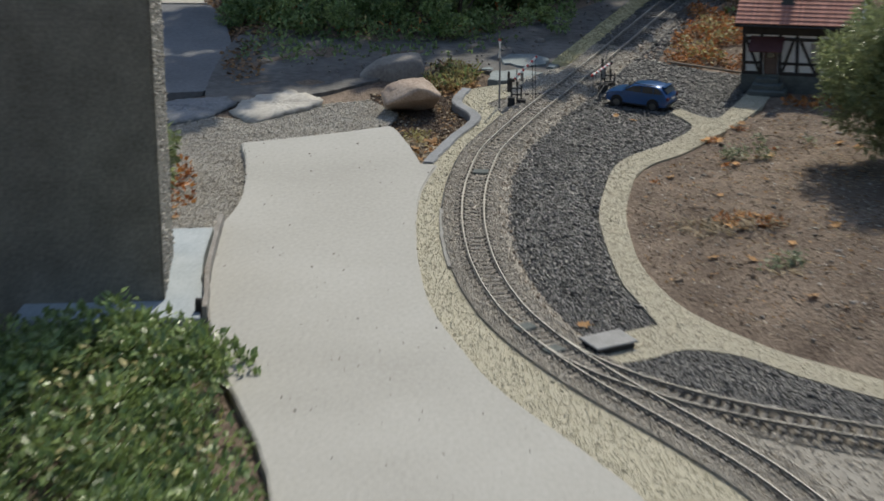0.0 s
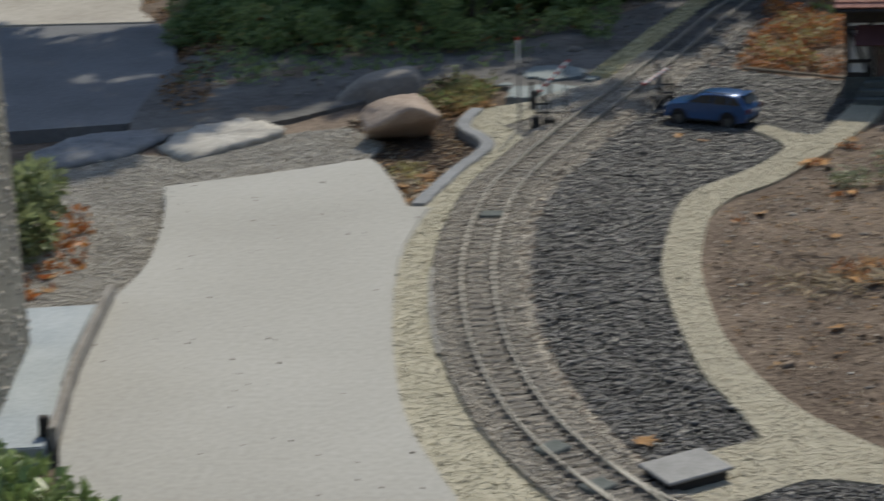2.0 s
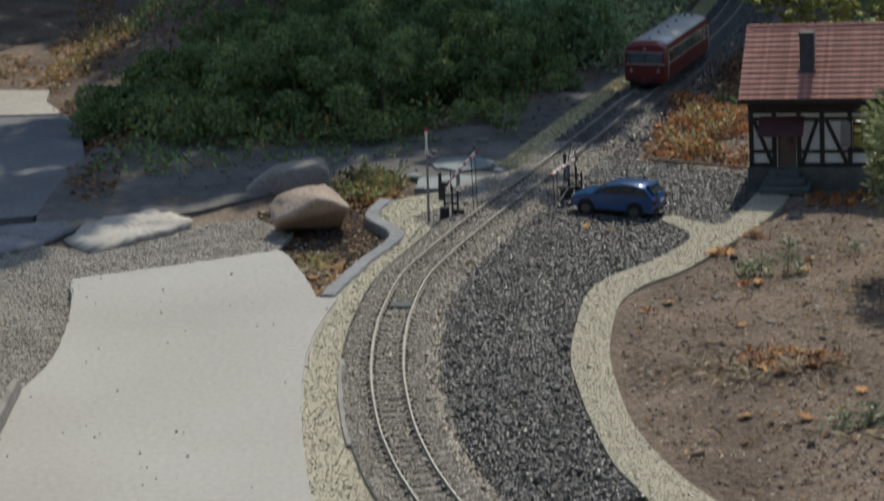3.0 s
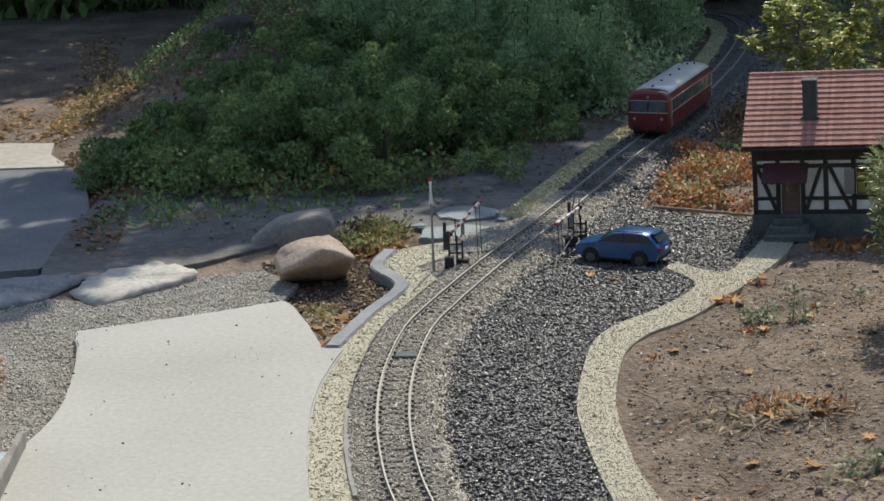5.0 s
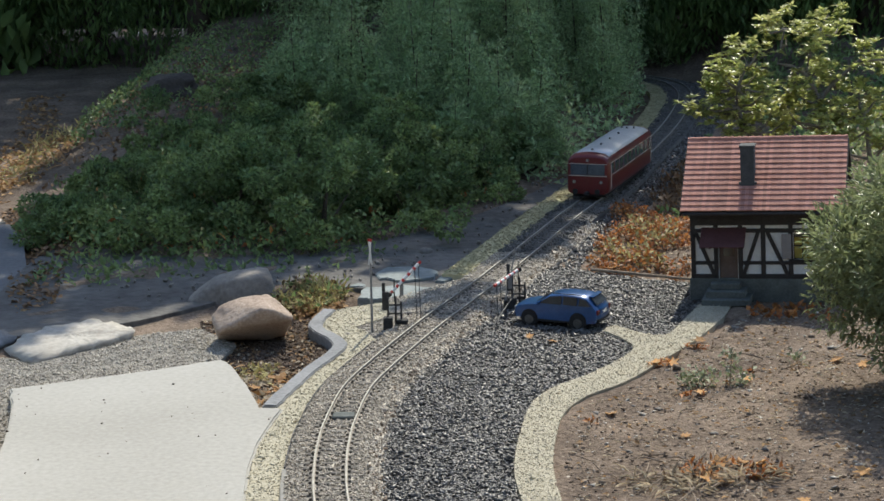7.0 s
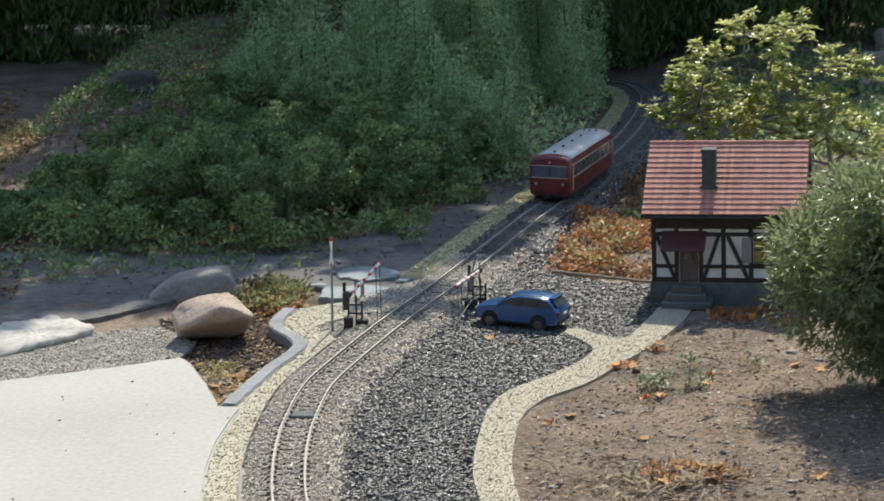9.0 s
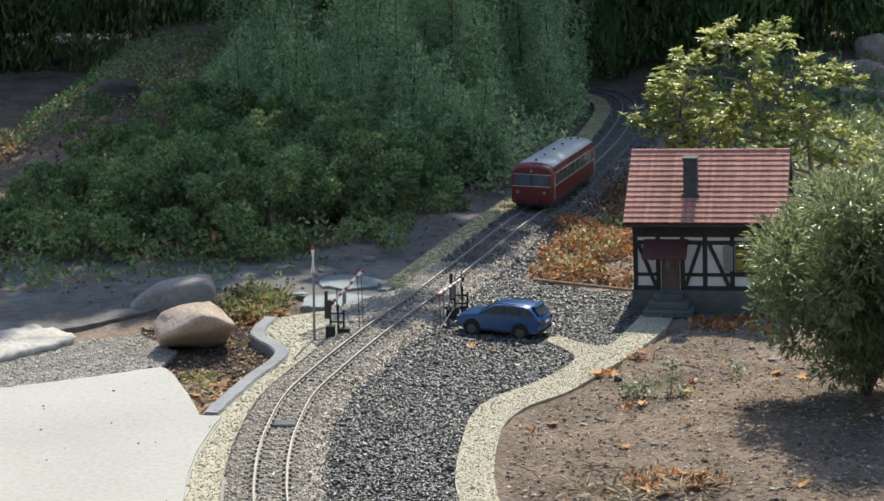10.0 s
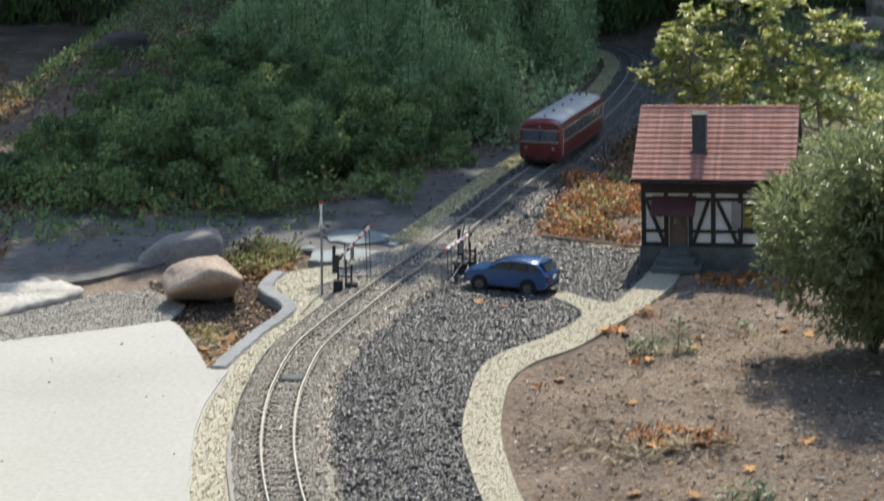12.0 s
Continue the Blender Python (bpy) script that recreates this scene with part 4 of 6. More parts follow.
            part("buffer_plate", rod_bm((x, end + s * 0.012, 0.024), (x, end + s * 0.014, 0.024), 0.0065, None, 14), M_FRAME, b)
        part("coupler", box_bm(0.010, 0.016, 0.008, 0, end + s * 0.006, 0.014, 0.001), M_FRAME, c)
    for s in (-1, 1):
        x = s * (HW + 0.0002)
        part("window_line", box_bm(0.0012, L - 0.04, 0.0018, x, L / 2, 0.0585), M_CREAMP, c)
        part("window_line", box_bm(0.0012, L - 0.04, 0.0012, x, L / 2, 0.0885), M_CREAMP, c)
        for i in range(10):
            wd = 0.022 if i in (0, 9) else 0.034
            y = 0.0375 + i * 0.0439
            part("side_window", box_bm(0.0012, wd, 0.0255, x, y, 0.0618, 0.0003), M_PANE, c, "dark side window")
        for y in (0.0235, L - 0.0235):
            part("door", box_bm(0.0012, 0.004, 0.058, x, y, 0.026), M_CREAMP, c, "cream door edge")
    part("underframe", box_bm(0.082, L - 0.03, 0.016, 0, L / 2, 0.006, 0.002), M_FRAME, c, "black underframe")
    for y in (0.11, L - 0.11):
        ax = part("wheelset", rod_bm((-0.022, y, 0.0125), (0.022, y, 0.0125), 0.003, None, 8), M_FRAME, c)
        for x in (-0.0225, 0.0225):
            part("wheel", rod_bm((x - 0.003, y, 0.0125), (x + 0.003, y, 0.0125), 0.0128, None, 20), M_RIM, ax)
    return c


railcar()

# ---- blue toy car ----
def toy_car():
    c = empty("toy_car", pose(0.1150, 3.391, -0.0085, 0, 0, 157))
    tagged(c, "metallic blue model off-road estate car parked on dark gravel", "car")
    # local x forward, y to the car's left; body lofted across its width
    sil = [(0.088, 0.020), (0.0905, 0.030), (0.0885, 0.0385), (0.080, 0.0430), (0.064, 0.0462), (0.048, 0.0478), (0.041, 0.0492), (0.028, 0.0590), (0.014, 0.0668), (-0.010, 0.0702), (-0.030, 0.0706), (-0.052, 0.0696), (-0.069, 0.0668), (-0.079, 0.0570), (-0.0865, 0.0485), (-0.0905, 0.0440), (-0.0915, 0.028), (-0.088, 0.018), (-0.05, 0.015), (0.05, 0.015)]
    bm = bmesh.new()
    rows = []
    for y in (-0.0375, -0.0368, -0.0355, -0.033, -0.028, -0.015, 0, 0.015, 0.028, 0.033, 0.0355, 0.0368, 0.0375):
        e = abs(y) / 0.0375
        row = []
        for x, z in sil:
            up = max(0.0, (z - 0.0470) / 0.0236)
            yy = y * (1 - 0.17 * up)
            k = 1 - 0.05 * max(0.0, e - 0.5) ** 2 * 4
            zz = z - (0.003 * up + 0.0012) * max(0.0, e - 0.55) ** 2 * 5
            row.append(bm.verts.new((x * k, yy, max(zz, 0.0125))))
        rows.append(row)
    n = len(sil)
    for a, b in zip(rows, rows[1:]):
        for i in range(n):
            bm.faces.new((a[i], a[(i + 1) % n], b[(i + 1) % n], b[i]))
    bm.faces.new(rows[0])
    bm.faces.new(rows[-1])
    bmesh.ops.recalc_face_normals(bm, faces=bm.faces)
    body = part("body", bm, M_BLUE, c, "metallic blue bodywork", smooth=True)
    body.data.set_sharp_from_angle(angle=radians(38))

    def panel(name, pts, material, lift, parent=c, label=""):
        b = bmesh.new()
        b.faces.new([b.verts.new(p) for p in pts])
        b.normal_update()
        bmesh.ops.solidify(b, geom=b.faces[:], thickness=0.0008)
        bmesh.ops.recalc_face_normals(b, faces=b.faces)
        o = part(name, b, material, parent, label)
        o.location = lift
        return o

    def side(y, z):
        return y * (1 - 0.17 * max(0.0, (z - 0.0470) / 0.0236))

    for s in (-1, 1):
        for poly in ([(0.034, 0.0500), (0.012, 0.0640), (-0.013, 0.0662), (-0.013, 0.0500)], [(-0.017, 0.0500), (-0.017, 0.0663), (-0.046, 0.0655), (-0.046, 0.0500)], [(-0.050, 0.0500), (-0.050, 0.0652), (-0.063, 0.0628), (-0.075, 0.0510)]):
            panel("side_window", [(x, s * (side(0.0375, z) + 0.0004), z) for x, z in poly], M_GLASS, (0, s * 0.0004, 0), c, "dark tinted side window")
        part("sill_trim", box_bm(0.095, 0.0015, 0.004, 0, s * 0.0376, 0.0135, 0.0004), M_TYRE, c)
        part("mirror", box_bm(0.005, 0.006, 0.0045, 0.034, s * 0.041, 0.049, 0.001), M_BLUE, c)
        part("headlight", box_bm(0.008, 0.014, 0.006, 0.0845, s * 0.027, 0.0335, 0.0015), M_LAMP, c, "clear headlight")
        part("tail_light", box_bm(0.005, 0.010, 0.009, -0.0888, s * 0.0315, 0.0345, 0.001), M_REDLENS, c, "red tail light")
        part("roof_rail", rod_bm((0.008, s * 0.0275, 0.0700), (-0.054, s * 0.0275, 0.0700), 0.0009, None, 6), M_IRON, c)
        for x in (0.0545, -0.0485):
            part("wheel_arch", rod_bm((x, s * 0.0368, 0.0175), (x, s * 0.0381, 0.0175), 0.0185, 0.0175, 24), M_TYRE, c)
            w = part("wheel", rod_bm((x, s * 0.026, 0.0152), (x, s * 0.0394, 0.0152), 0.0152, 0.0145, 24), M_TYRE, c, "black tyre")
            part("rim", rod_bm((x, s * 0.038, 0.0152), (x, s * 0.0400, 0.0152), 0.0100, 0.0090, 18), M_RIM, w, "dull grey rim")
    panel("windscreen", [(0.0385, -0.031, 0.0512), (0.0385, 0.031, 0.0512), (0.0155, 0.0262, 0.0655), (0.0155, -0.0262, 0.0655)], M_GLASS, (0.0014, 0, 0.0012), c)
    panel("rear_window", [(-0.0845, -0.028, 0.0510), (-0.0845, 0.028, 0.0510), (-0.0720, 0.0255, 0.0638), (-0.0720, -0.0255, 0.0638)], M_GLASS, (-0.0012, 0, 0.0012), c)
    part("spoiler", box_bm(0.011, 0.050, 0.0018, -0.072, 0, 0.0668, 0.0006), M_BLUE, c)
    part("number_plate", box_bm(0.001, 0.018, 0.005, -0.0918, 0, 0.034), M_WHITE, c, "white plate with a plain bar")
    part("rear_bumper", box_bm(0.006, 0.066, 0.009, -0.087, 0, 0.0165, 0.0015), M_TYRE, c)
    part("front_bumper", box_bm(0.006, 0.066, 0.008, 0.0855, 0, 0.0165, 0.0015), M_TYRE, c)
    part("grille", box_bm(0.003, 0.030, 0.004, 0.0895, 0, 0.0285, 0.0006), M_TYRE, c)
    c.scale = (0.91, 0.91, 0.91)
    part("wiper", rod_bm((-0.0868, 0.002, 0.0512), (-0.0815, -0.016, 0.0560), 0.0006, None, 5), M_WHITE, c)
    return c


toy_car()


# ---- level crossing ----
def striped(a, b, r, n, parent):
    """A bar of alternating red and white lengths."""
    a, b = Vector(a), Vector(b)
    for i in range(n):
        p, q = a.lerp(b, (i + 0.25 * (i % 2 == 0)) / n), a.lerp(b, (i + 1 + 0.25 * (i % 2)) / n)
        if i == n - 1:
            q = b
        part("stripe", rod_bm(p, q, r, None, 8), M_SIGRED if i % 2 == 0 else M_WHITE, parent, "red stripe" if i % 2 == 0 else "white stripe")


def barrier(x, y, pivot, tip, label, flip=1):
    b = empty("crossing_barrier", pose(x, y, -0.008))
    tagged(b, label, "barrier", "crossing barriers")
    for dx in (-0.010, 0.004, 0.014):
        part("post", box_bm(0.0035, 0.0035, 0.062 if dx < 0.01 else 0.052, dx, 0.002, 0, 0.0004), M_IRON, b)
    for z in (0.028, 0.044):
        part("brace", box_bm(0.026, 0.0028, 0.003, 0.002, 0.002, z), M_IRON, b)
    part("lamp_box", box_bm(0.012, 0.010, 0.034, -0.014, -0.004, 0.038, 0.0012), M_IRON, b, "dark signal box on the barrier")
    part("lever", box_bm(0.006, 0.003, 0.022, -0.017, -0.003, 0.066, 0.0006, None), M_IRON, b)
    part("base_block", box_bm(0.017, 0.016, 0.026, -0.010, -0.002, -0.002, 0.001), M_IRON, b)
    part("counterweight", box_bm(0.020, 0.018, 0.018, 0.016 * flip, 0, 0.001, 0.0015), M_FRAME, b, "black counterweight block")
    part("rear_rod", rod_bm((0.002, 0.004, 0.05), (0.002, 0.006, 0.092), 0.0011, None, 6), M_IRON, b)
    arm = part("arm_pivot", rod_bm(Vector(pivot) - Vector((0, 0.006, 0)), Vector(pivot) + Vector((0, 0.006, 0)), 0.004, None, 10), M_IRON, b)
    striped(pivot, tip, 0.0029, 11, arm)
    p = Vector(pivot).lerp(Vector(tip), 0.86)
    for k in (-0.003, 0.004):
        part("drop_rod", rod_bm((p.x + k, p.y, p.z), (p.x + k + 0.003, p.y, 0.004), 0.0007, None, 5), M_IRON, arm)
    q = Vector(pivot).lerp(Vector(tip), 0.38)
    part("hanging_plate", box_bm(0.007, 0.0015, 0.022, q.x, q.y, q.z - 0.026, 0.0006), M_POST, arm, "small grey hanging plate")
    return b


barrier(-0.190, 3.362, (-0.006, 0, 0.066), (0.049, 0.035, 0.118), "dark model crossing barrier with a raised red-white arm")
barrier(0.036, 3.505, (0.004, 0, 0.078), (-0.043, -0.085, 0.066), "model crossing barrier with a striped arm beside the blue car", -1)
pole = tagged(part("leaning_pole", rod_bm((0.010, 3.50, -0.008), (0.034, 3.50, 0.112), 0.0016, 0.0013, 8), M_POST), "thin grey pole leaning by the crossing barrier", "pole")
part("wire_guide", rod_bm((-0.012, 3.33, 0.0), (0.030, 3.47, 0.030), 0.0016, None, 6), M_IRON, pole)


def crossing_sign():
    s = empty("crossing_sign", pose(-0.228, 3.340, -0.008, 0, 0, -6))
    tagged(s, "red and white crossbuck sign on a grey post", "sign")
    part("post", rod_bm((0, 0, 0), (0, 0, 0.150), 0.0024, 0.0020, 10), M_POST, s, "grey metal post")
    for k in (-1, 1):
        m = pose(0, -0.003 - 0.0006 * k, 0.150, 0, 5.5 * k)
        b = part("board", box_bm(0.0029, 0.0012, 0.046, 0, 0, -0.023, 0.0003, m), M_WHITE, s, "white board with red ends")
        part("board_end", box_bm(0.0031, 0.0016, 0.005, 0, 0, 0.019, 0.0002, m), M_SIGRED, b, "red board end")
    return s


crossing_sign()
for x, y, a, l in ((-0.105, 3.455, 8, 0.13), (-0.01, 3.56, 10, 0.12)):
    tagged(part("crossing_timber", box_bm(l, 0.010, 0.006, 0, 0, 0, 0.001), M_TIMBER), "dark weathered timber across the track", "timber", "crossing timbers").matrix_basis = pose(x, y, -0.0035, 0, 0, a)

# ---- track fittings ----
for x, y, a, w in ((-0.2375, 2.795, 0, 0.034), (-0.104, 1.925, 45, 0.036), (-0.052, 1.83, 45, 0.034)):
    tagged(part("track_plate", box_bm(w, 0.027, 0.0075, 0, 0, 0, 0.0015), M_FOUND), "flat grey metal plate between the rails", "plate", "track plates").matrix_basis = pose(x, y, 0.0, 0, 0, a)
sw = empty("switch_machine", pose(0.040, 1.868, -0.006, 0, 0, 33))
tagged(sw, "flat grey metal switch machine box beside the turnout", "switch box")
part("housing", box_bm(0.074, 0.052, 0.015, 0, 0, 0, 0.002), M_FRAME, sw, "dark housing")
part("lid", box_bm(0.082, 0.060, 0.004, 0, 0, 0.015, 0.0012), M_BOXLID, sw, "grey metal lid")
part("cable", limb_bm(bmesh.new(), [(0.036, 0.0, 0.004), (0.045, -0.016, 0.003), (0.043, -0.040, 0.002), (0.054, -0.048, 0.002), (0.062, -0.076, 0.001)], [0.0016] * 5, 6), M_FRAME, sw, "thin black cable")
part("throw_bar", box_bm(0.060, 0.005, 0.003, -0.055, 0.006, 0.008, 0.0006), M_FRAME, sw)
tagged(part("border_stick", rod_bm((0.190, 3.80, 0.0), (0.392, 3.70, 0.0), 0.0035, 0.0028, 8), M_TWIG), "long dry stick edging the gravel yard", "stick")

# ---- stones, slabs and the pillar ----
def z_at_stone(x, y):
    return float(soil_height(np.array([x]), np.array([y]))[0])


def split_stone(corners, seed, sharp=16):
    """A broken stone: the hull of a few corners with worn edges and a rough skin."""
    hull = bmesh.new()
    for c in corners:
        hull.verts.new(c)
    bmesh.ops.convex_hull(hull, input=hull.verts[:])
    mid = sum((Vector(c) for c in corners), Vector()) / len(corners)
    planes = [(f.normal.copy(), (f.verts[0].co - mid).dot(f.normal)) for f in hull.faces]
    planes = [(n, d) if d > 0 else (-n, -d) for n, d in planes]
    hull.free()
    bm = bmesh.new()
    bmesh.ops.create_icosphere(bm, subdivisions=5, radius=1.0)
    for v in bm.verts:
        d = v.co.normalized()
        r = sum(max(0.0, n.dot(d) / h) ** sharp for n, h in planes) ** (-1 / sharp)
        r *= 1 + 0.035 * noise.noise(d * 2.1 + Vector((seed, 0, 0))) + 0.02 * noise.noise(d * 6 + Vector((seed, 3, 0))) + 0.012 * noise.noise(d * 17)
        v.co = mid + d * r
    return bm


brow = [(-0.058, -0.010, 0.042), (-0.023, -0.013, 0.060), (0.019, -0.010, 0.083), (0.043, -0.004, 0.077), (0.074, 0.012, 0.058)]
crest = [(-0.076, 0.035, 0.060), (-0.060, 0.045, 0.078), (-0.018, 0.050, 0.092), (0.027, 0.050, 0.096), (0.050, 0.050, 0.080), (0.072, 0.045, 0.056), (-0.055, 0.100, 0.050), (0.020, 0.110, 0.060), (0.062, 0.095, 0.035)]
foot = [(-0.066, 0.082, 0.0), (-0.028, 0.086, 0.0), (0.030, 0.090, 0.0), (0.055, 0.094, 0.010), (-0.050, 0.122, 0.0), (0.050, 0.118, 0.0)]
s = part("fieldstone", split_stone(brow + crest + foot, 2.0, 90), M_STONE, smooth=True)
tagged(s, "tan fieldstone with a pale top and overhanging front on leaf litter", "stone").matrix_basis = pose(-0.438, 3.275, -0.026, 0, 0, 3)
ridge = [(-0.115, 0.0, 0.0), (-0.090, 0.010, 0.022), (-0.040, 0.015, 0.052), (0.030, 0.020, 0.066), (0.080, 0.020, 0.068), (0.092, 0.006, 0.054), (0.092, 0.0, 0.0)]
s = part("boulder", split_stone(ridge + [(x * 0.9, y + 0.11, z * 0.92) for x, y, z in ridge], 5.0, 12), M_BOULDER, smooth=True)
tagged(s, "smooth grey wedge-shaped boulder half in shade", "stone").matrix_basis = pose(-0.520, 3.600, -0.030, 0, 0, 4)


def flag(name, poly, z0, z1, material, label, seed, sharp=True):
    p = np.array(poly) if sharp else spline(poly, 0.012, True)
    if sharp:
        r = np.random.default_rng(seed)
        p = np.concatenate([[a + (b - a) * t + r.normal(0, 0.0025, 2) * (t > 0) for t in (0, 0.33, 0.66)] for a, b in zip(p, np.roll(p, -1, 0))])
    ob = part(name, slab_bm(p, z0, z1, 0.0016, 0.0012, seed), material)
    return tagged(ob, label, "stone slab")


def ledge(name, poly, drop, material, label, seed):
    """A thin split ledge of stone, tilted, with a ragged rim."""
    mid = sum((Vector((x, y, 0)) for x, y in poly), Vector()) / len(poly)
    r = random.Random(seed)
    pts = [(x - mid.x, y - mid.y, drop * (mid.y - y) + r.uniform(-0.004, 0.004)) for x, y in poly]
    pts += [(a * 0.93, b * 0.93, c - 0.016) for a, b, c in pts]
    bm = split_stone(pts, seed, 40)
    for v in bm.verts:
        v.co.z += 0.005 * noise.noise(Vector((v.co.x * 26, v.co.y * 60, seed))) + 0.002 * noise.noise(v.co * 150)
        v.co.x += 0.006 * noise.noise(Vector((v.co.y * 50, v.co.x * 50, seed + 4)))
        v.co.y += 0.007 * noise.noise(Vector((v.co.x * 45, v.co.y * 20, seed + 9)))
    ob = part(name, bm, material, smooth=True)
    ob.matrix_basis = pose(mid.x, mid.y, -0.006)
    return tagged(ob, label, "stone slab")


ledge("flat_rock", [(-0.886, 3.275), (-0.816, 3.172), (-0.70, 3.30), (-0.655, 3.365), (-0.70, 3.42), (-0.762, 3.452), (-0.86, 3.35)], -0.04, M_FLATROCK, "pale flat flagstone lying at the gravel's edge", 1)
ledge("flat_rock", [(-1.12, 3.16), (-1.02, 3.13), (-0.92, 3.22), (-0.87, 3.36), (-0.93, 3.38), (-1.06, 3.30)], -0.03, M_SLATE, "dark flat rock in the shade", 2)
flag("slate_slab", [(-0.254, 3.815), (-0.237, 3.768), (-0.190, 3.742), (-0.130, 3.772), (-0.122, 3.825), (-0.168, 3.874), (-0.228, 3.868)], -0.03, -0.006, M_SLATEPALE, "pale blue-grey slate stepping slab", 3)
flag("slate_slab", [(-0.272, 3.60), (-0.235, 3.590), (-0.160, 3.612), (-0.128, 3.682), (-0.195, 3.712), (-0.262, 3.692)], -0.03, -0.006, M_SLATEPALE, "pale blue-grey slate slab by the crossing", 4)
flag("slate_slab", [(-0.126, 3.742), (-0.108, 3.735), (-0.088, 3.780), (-0.112, 3.790)], -0.03, -0.006, M_SLATEPALE, "small slate slab beside the strip", 5)
flag("slate_slab", [(-0.300, 3.712), (-0.270, 3.705), (-0.264, 3.728), (-0.284, 3.738)], -0.03, -0.009, M_SLATEPALE, "small dark slate slab in shade", 6)

flag("base_slab", [(-1.0, 1.868), (-0.672, 1.912), (-0.692, 2.03), (-0.712, 2.14), (-0.742, 2.385), (-0.83, 2.37), (-1.0, 2.3)], -0.04, 0.006, M_FLAG, "blue-grey flagstone at the pillar's foot", 7)
eb = spline([(-0.668, 1.93), (-0.684, 2.03), (-0.703, 2.14), (-0.733, 2.42)], 0.03)
bd = part("edge_board", slab_bm(np.concatenate([offset(eb, 0.0045), offset(eb, -0.0045)[::-1]]), -0.04, 0.022, 0.001, 0.0004, 2), M_BOARD)
tagged(bd, "thin weathered edging board beside the slab", "edging board")
tagged(part("stake", box_bm(0.012, 0.010, 0.06, 0, 0, 0, 0.0015), M_TIMBER), "short dark wooden stake at the board's end", "stake").matrix_basis = pose(-0.684, 1.945, -0.03, 0, 3, 10)

pb = bmesh.new()
box_bm(0.52, 0.257, 1.7, -0.26, 0.1285, 0, 0.006, None, pb, 2)
pl = part("pillar", pb, M_PILLAR)
tagged(pl, "tall rough exposed-aggregate concrete pillar", "pillar").matrix_basis = pose(-0.752, 1.988, -0.05, 0, 0, 8.7)
agg = np.random.default_rng(8)
n = 900
py, pz = agg.uniform(0.006, 0.25, n), agg.uniform(0.05, 0.9, n)
v = CUBE_V[None] * (1 + agg.uniform(-0.4, 0.4, (n, 8, 3))) * agg.uniform(0.002, 0.0055, (n, 1, 1))
v = np.einsum("nij,nkj->nki", turns(agg, n), v) + np.stack([0 * py, py, pz], 1)[:, None, :]
part_agg = mesh_np("aggregate", v.reshape(-1, 3), (CUBE_F[None] + 8 * np.arange(n)[:, None, None]).reshape(-1, 4), M_PEBBLE, pl)
part_agg["kind"] = "stuff"

for x, y, sx, sy, sz, sd, a in ((1.335, 6.15, 0.16, 0.13, 0.08, 7, 10), (1.46, 6.1, 0.16, 0.14, 0.08, 8, 50), (1.42, 6.45, 0.17, 0.15, 0.10, 9, 20), (1.53, 6.75, 0.16, 0.14, 0.14, 10, 80), (1.62, 6.3, 0.16, 0.16, 0.10, 11, 30), (1.42, 5.8, 0.10, 0.10, 0.07, 12, 30)):
    o = part("garden_rock", rock_bm(sx, sy, sz, sd, 4, 0.26, 0.5), M_GARDENROCK, smooth=True)
    tagged(o, "brown-grey garden rock behind the shrubs", "stone", "rocks behind the shrubs").matrix_basis = pose(x, y, float(soil_height(np.array([x]), np.array([y]))[0]) - 0.03, 0, 0, a)
o = part("bank_rock", rock_bm(0.17, 0.15, 0.10, 3, 4, 0.24, 0.4), M_BANKROCK, smooth=True)
tagged(o, "dark brown rock high on the shaded bank", "stone", "stones on the bank").matrix_basis = pose(-0.98, 5.75, z_at_stone(-0.98, 5.75) - 0.03, 0, 0, 20)
for x, y, sx, sz, sd in ((-0.155, 4.03, 0.03, 0.02, 5), (0.055, 4.42, 0.035, 0.02, 6), (0.01, 4.36, 0.02, 0.014, 7), (-0.08, 4.6, 0.03, 0.02, 8), (-0.02, 4.3, 0.02, 0.012, 4)):
    o = part("shade_stone", rock_bm(sx, sx * 0.8, sz, sd, 3, 0.2, 0.3), M_BOULDER, smooth=True)
    tagged(o, "grey stone lying on shaded earth", "stone", "stones on the bank").matrix_basis = pose(x, y, float(soil_height(np.array([x]), np.array([y]))[0]) - 0.004, 0, 0, sd * 40)

# ---- plants ----
def z_at(x, y):
    return float(soil_height(np.array([x]), np.array([y]))[0])


def shrub(name, label, category, foot, stems, clumps, count, length, width, leaf, seed, spread=0.7, droop=0.0, group=""):
    """stems: lists of points with a start radius; clumps: (x, y, z, r, flatness) of the crown."""
    s = empty(name, pose(*foot))
    tagged(s, label, category, group)
    for k, (path, r) in enumerate(stems):
        n = len(path)
        bm = limb_bm(bmesh.new(), [Vector(p) - Vector(foot) for p in path], [r * (1 - 0.75 * i / (n - 1)) for i in range(n)])
        part("trunk" if k == 0 else "branch", bm, M_BARK, s, smooth=True)
    rng = np.random.default_rng(seed)
    p, d = lumps(rng, clumps, count)
    keep = p[:, 2] > foot[2] + 0.003
    crown = leaves("crown", p[keep] - np.array(foot), d[keep] + np.array([0, 0, 0.25]), length, width, leaf, seed + 1, s, spread, droop, leaf in (L_HILL, L_TALL, L_THUJA))
    crown["kind"] = "stuff"
    return s


rng = np.random.default_rng(21)
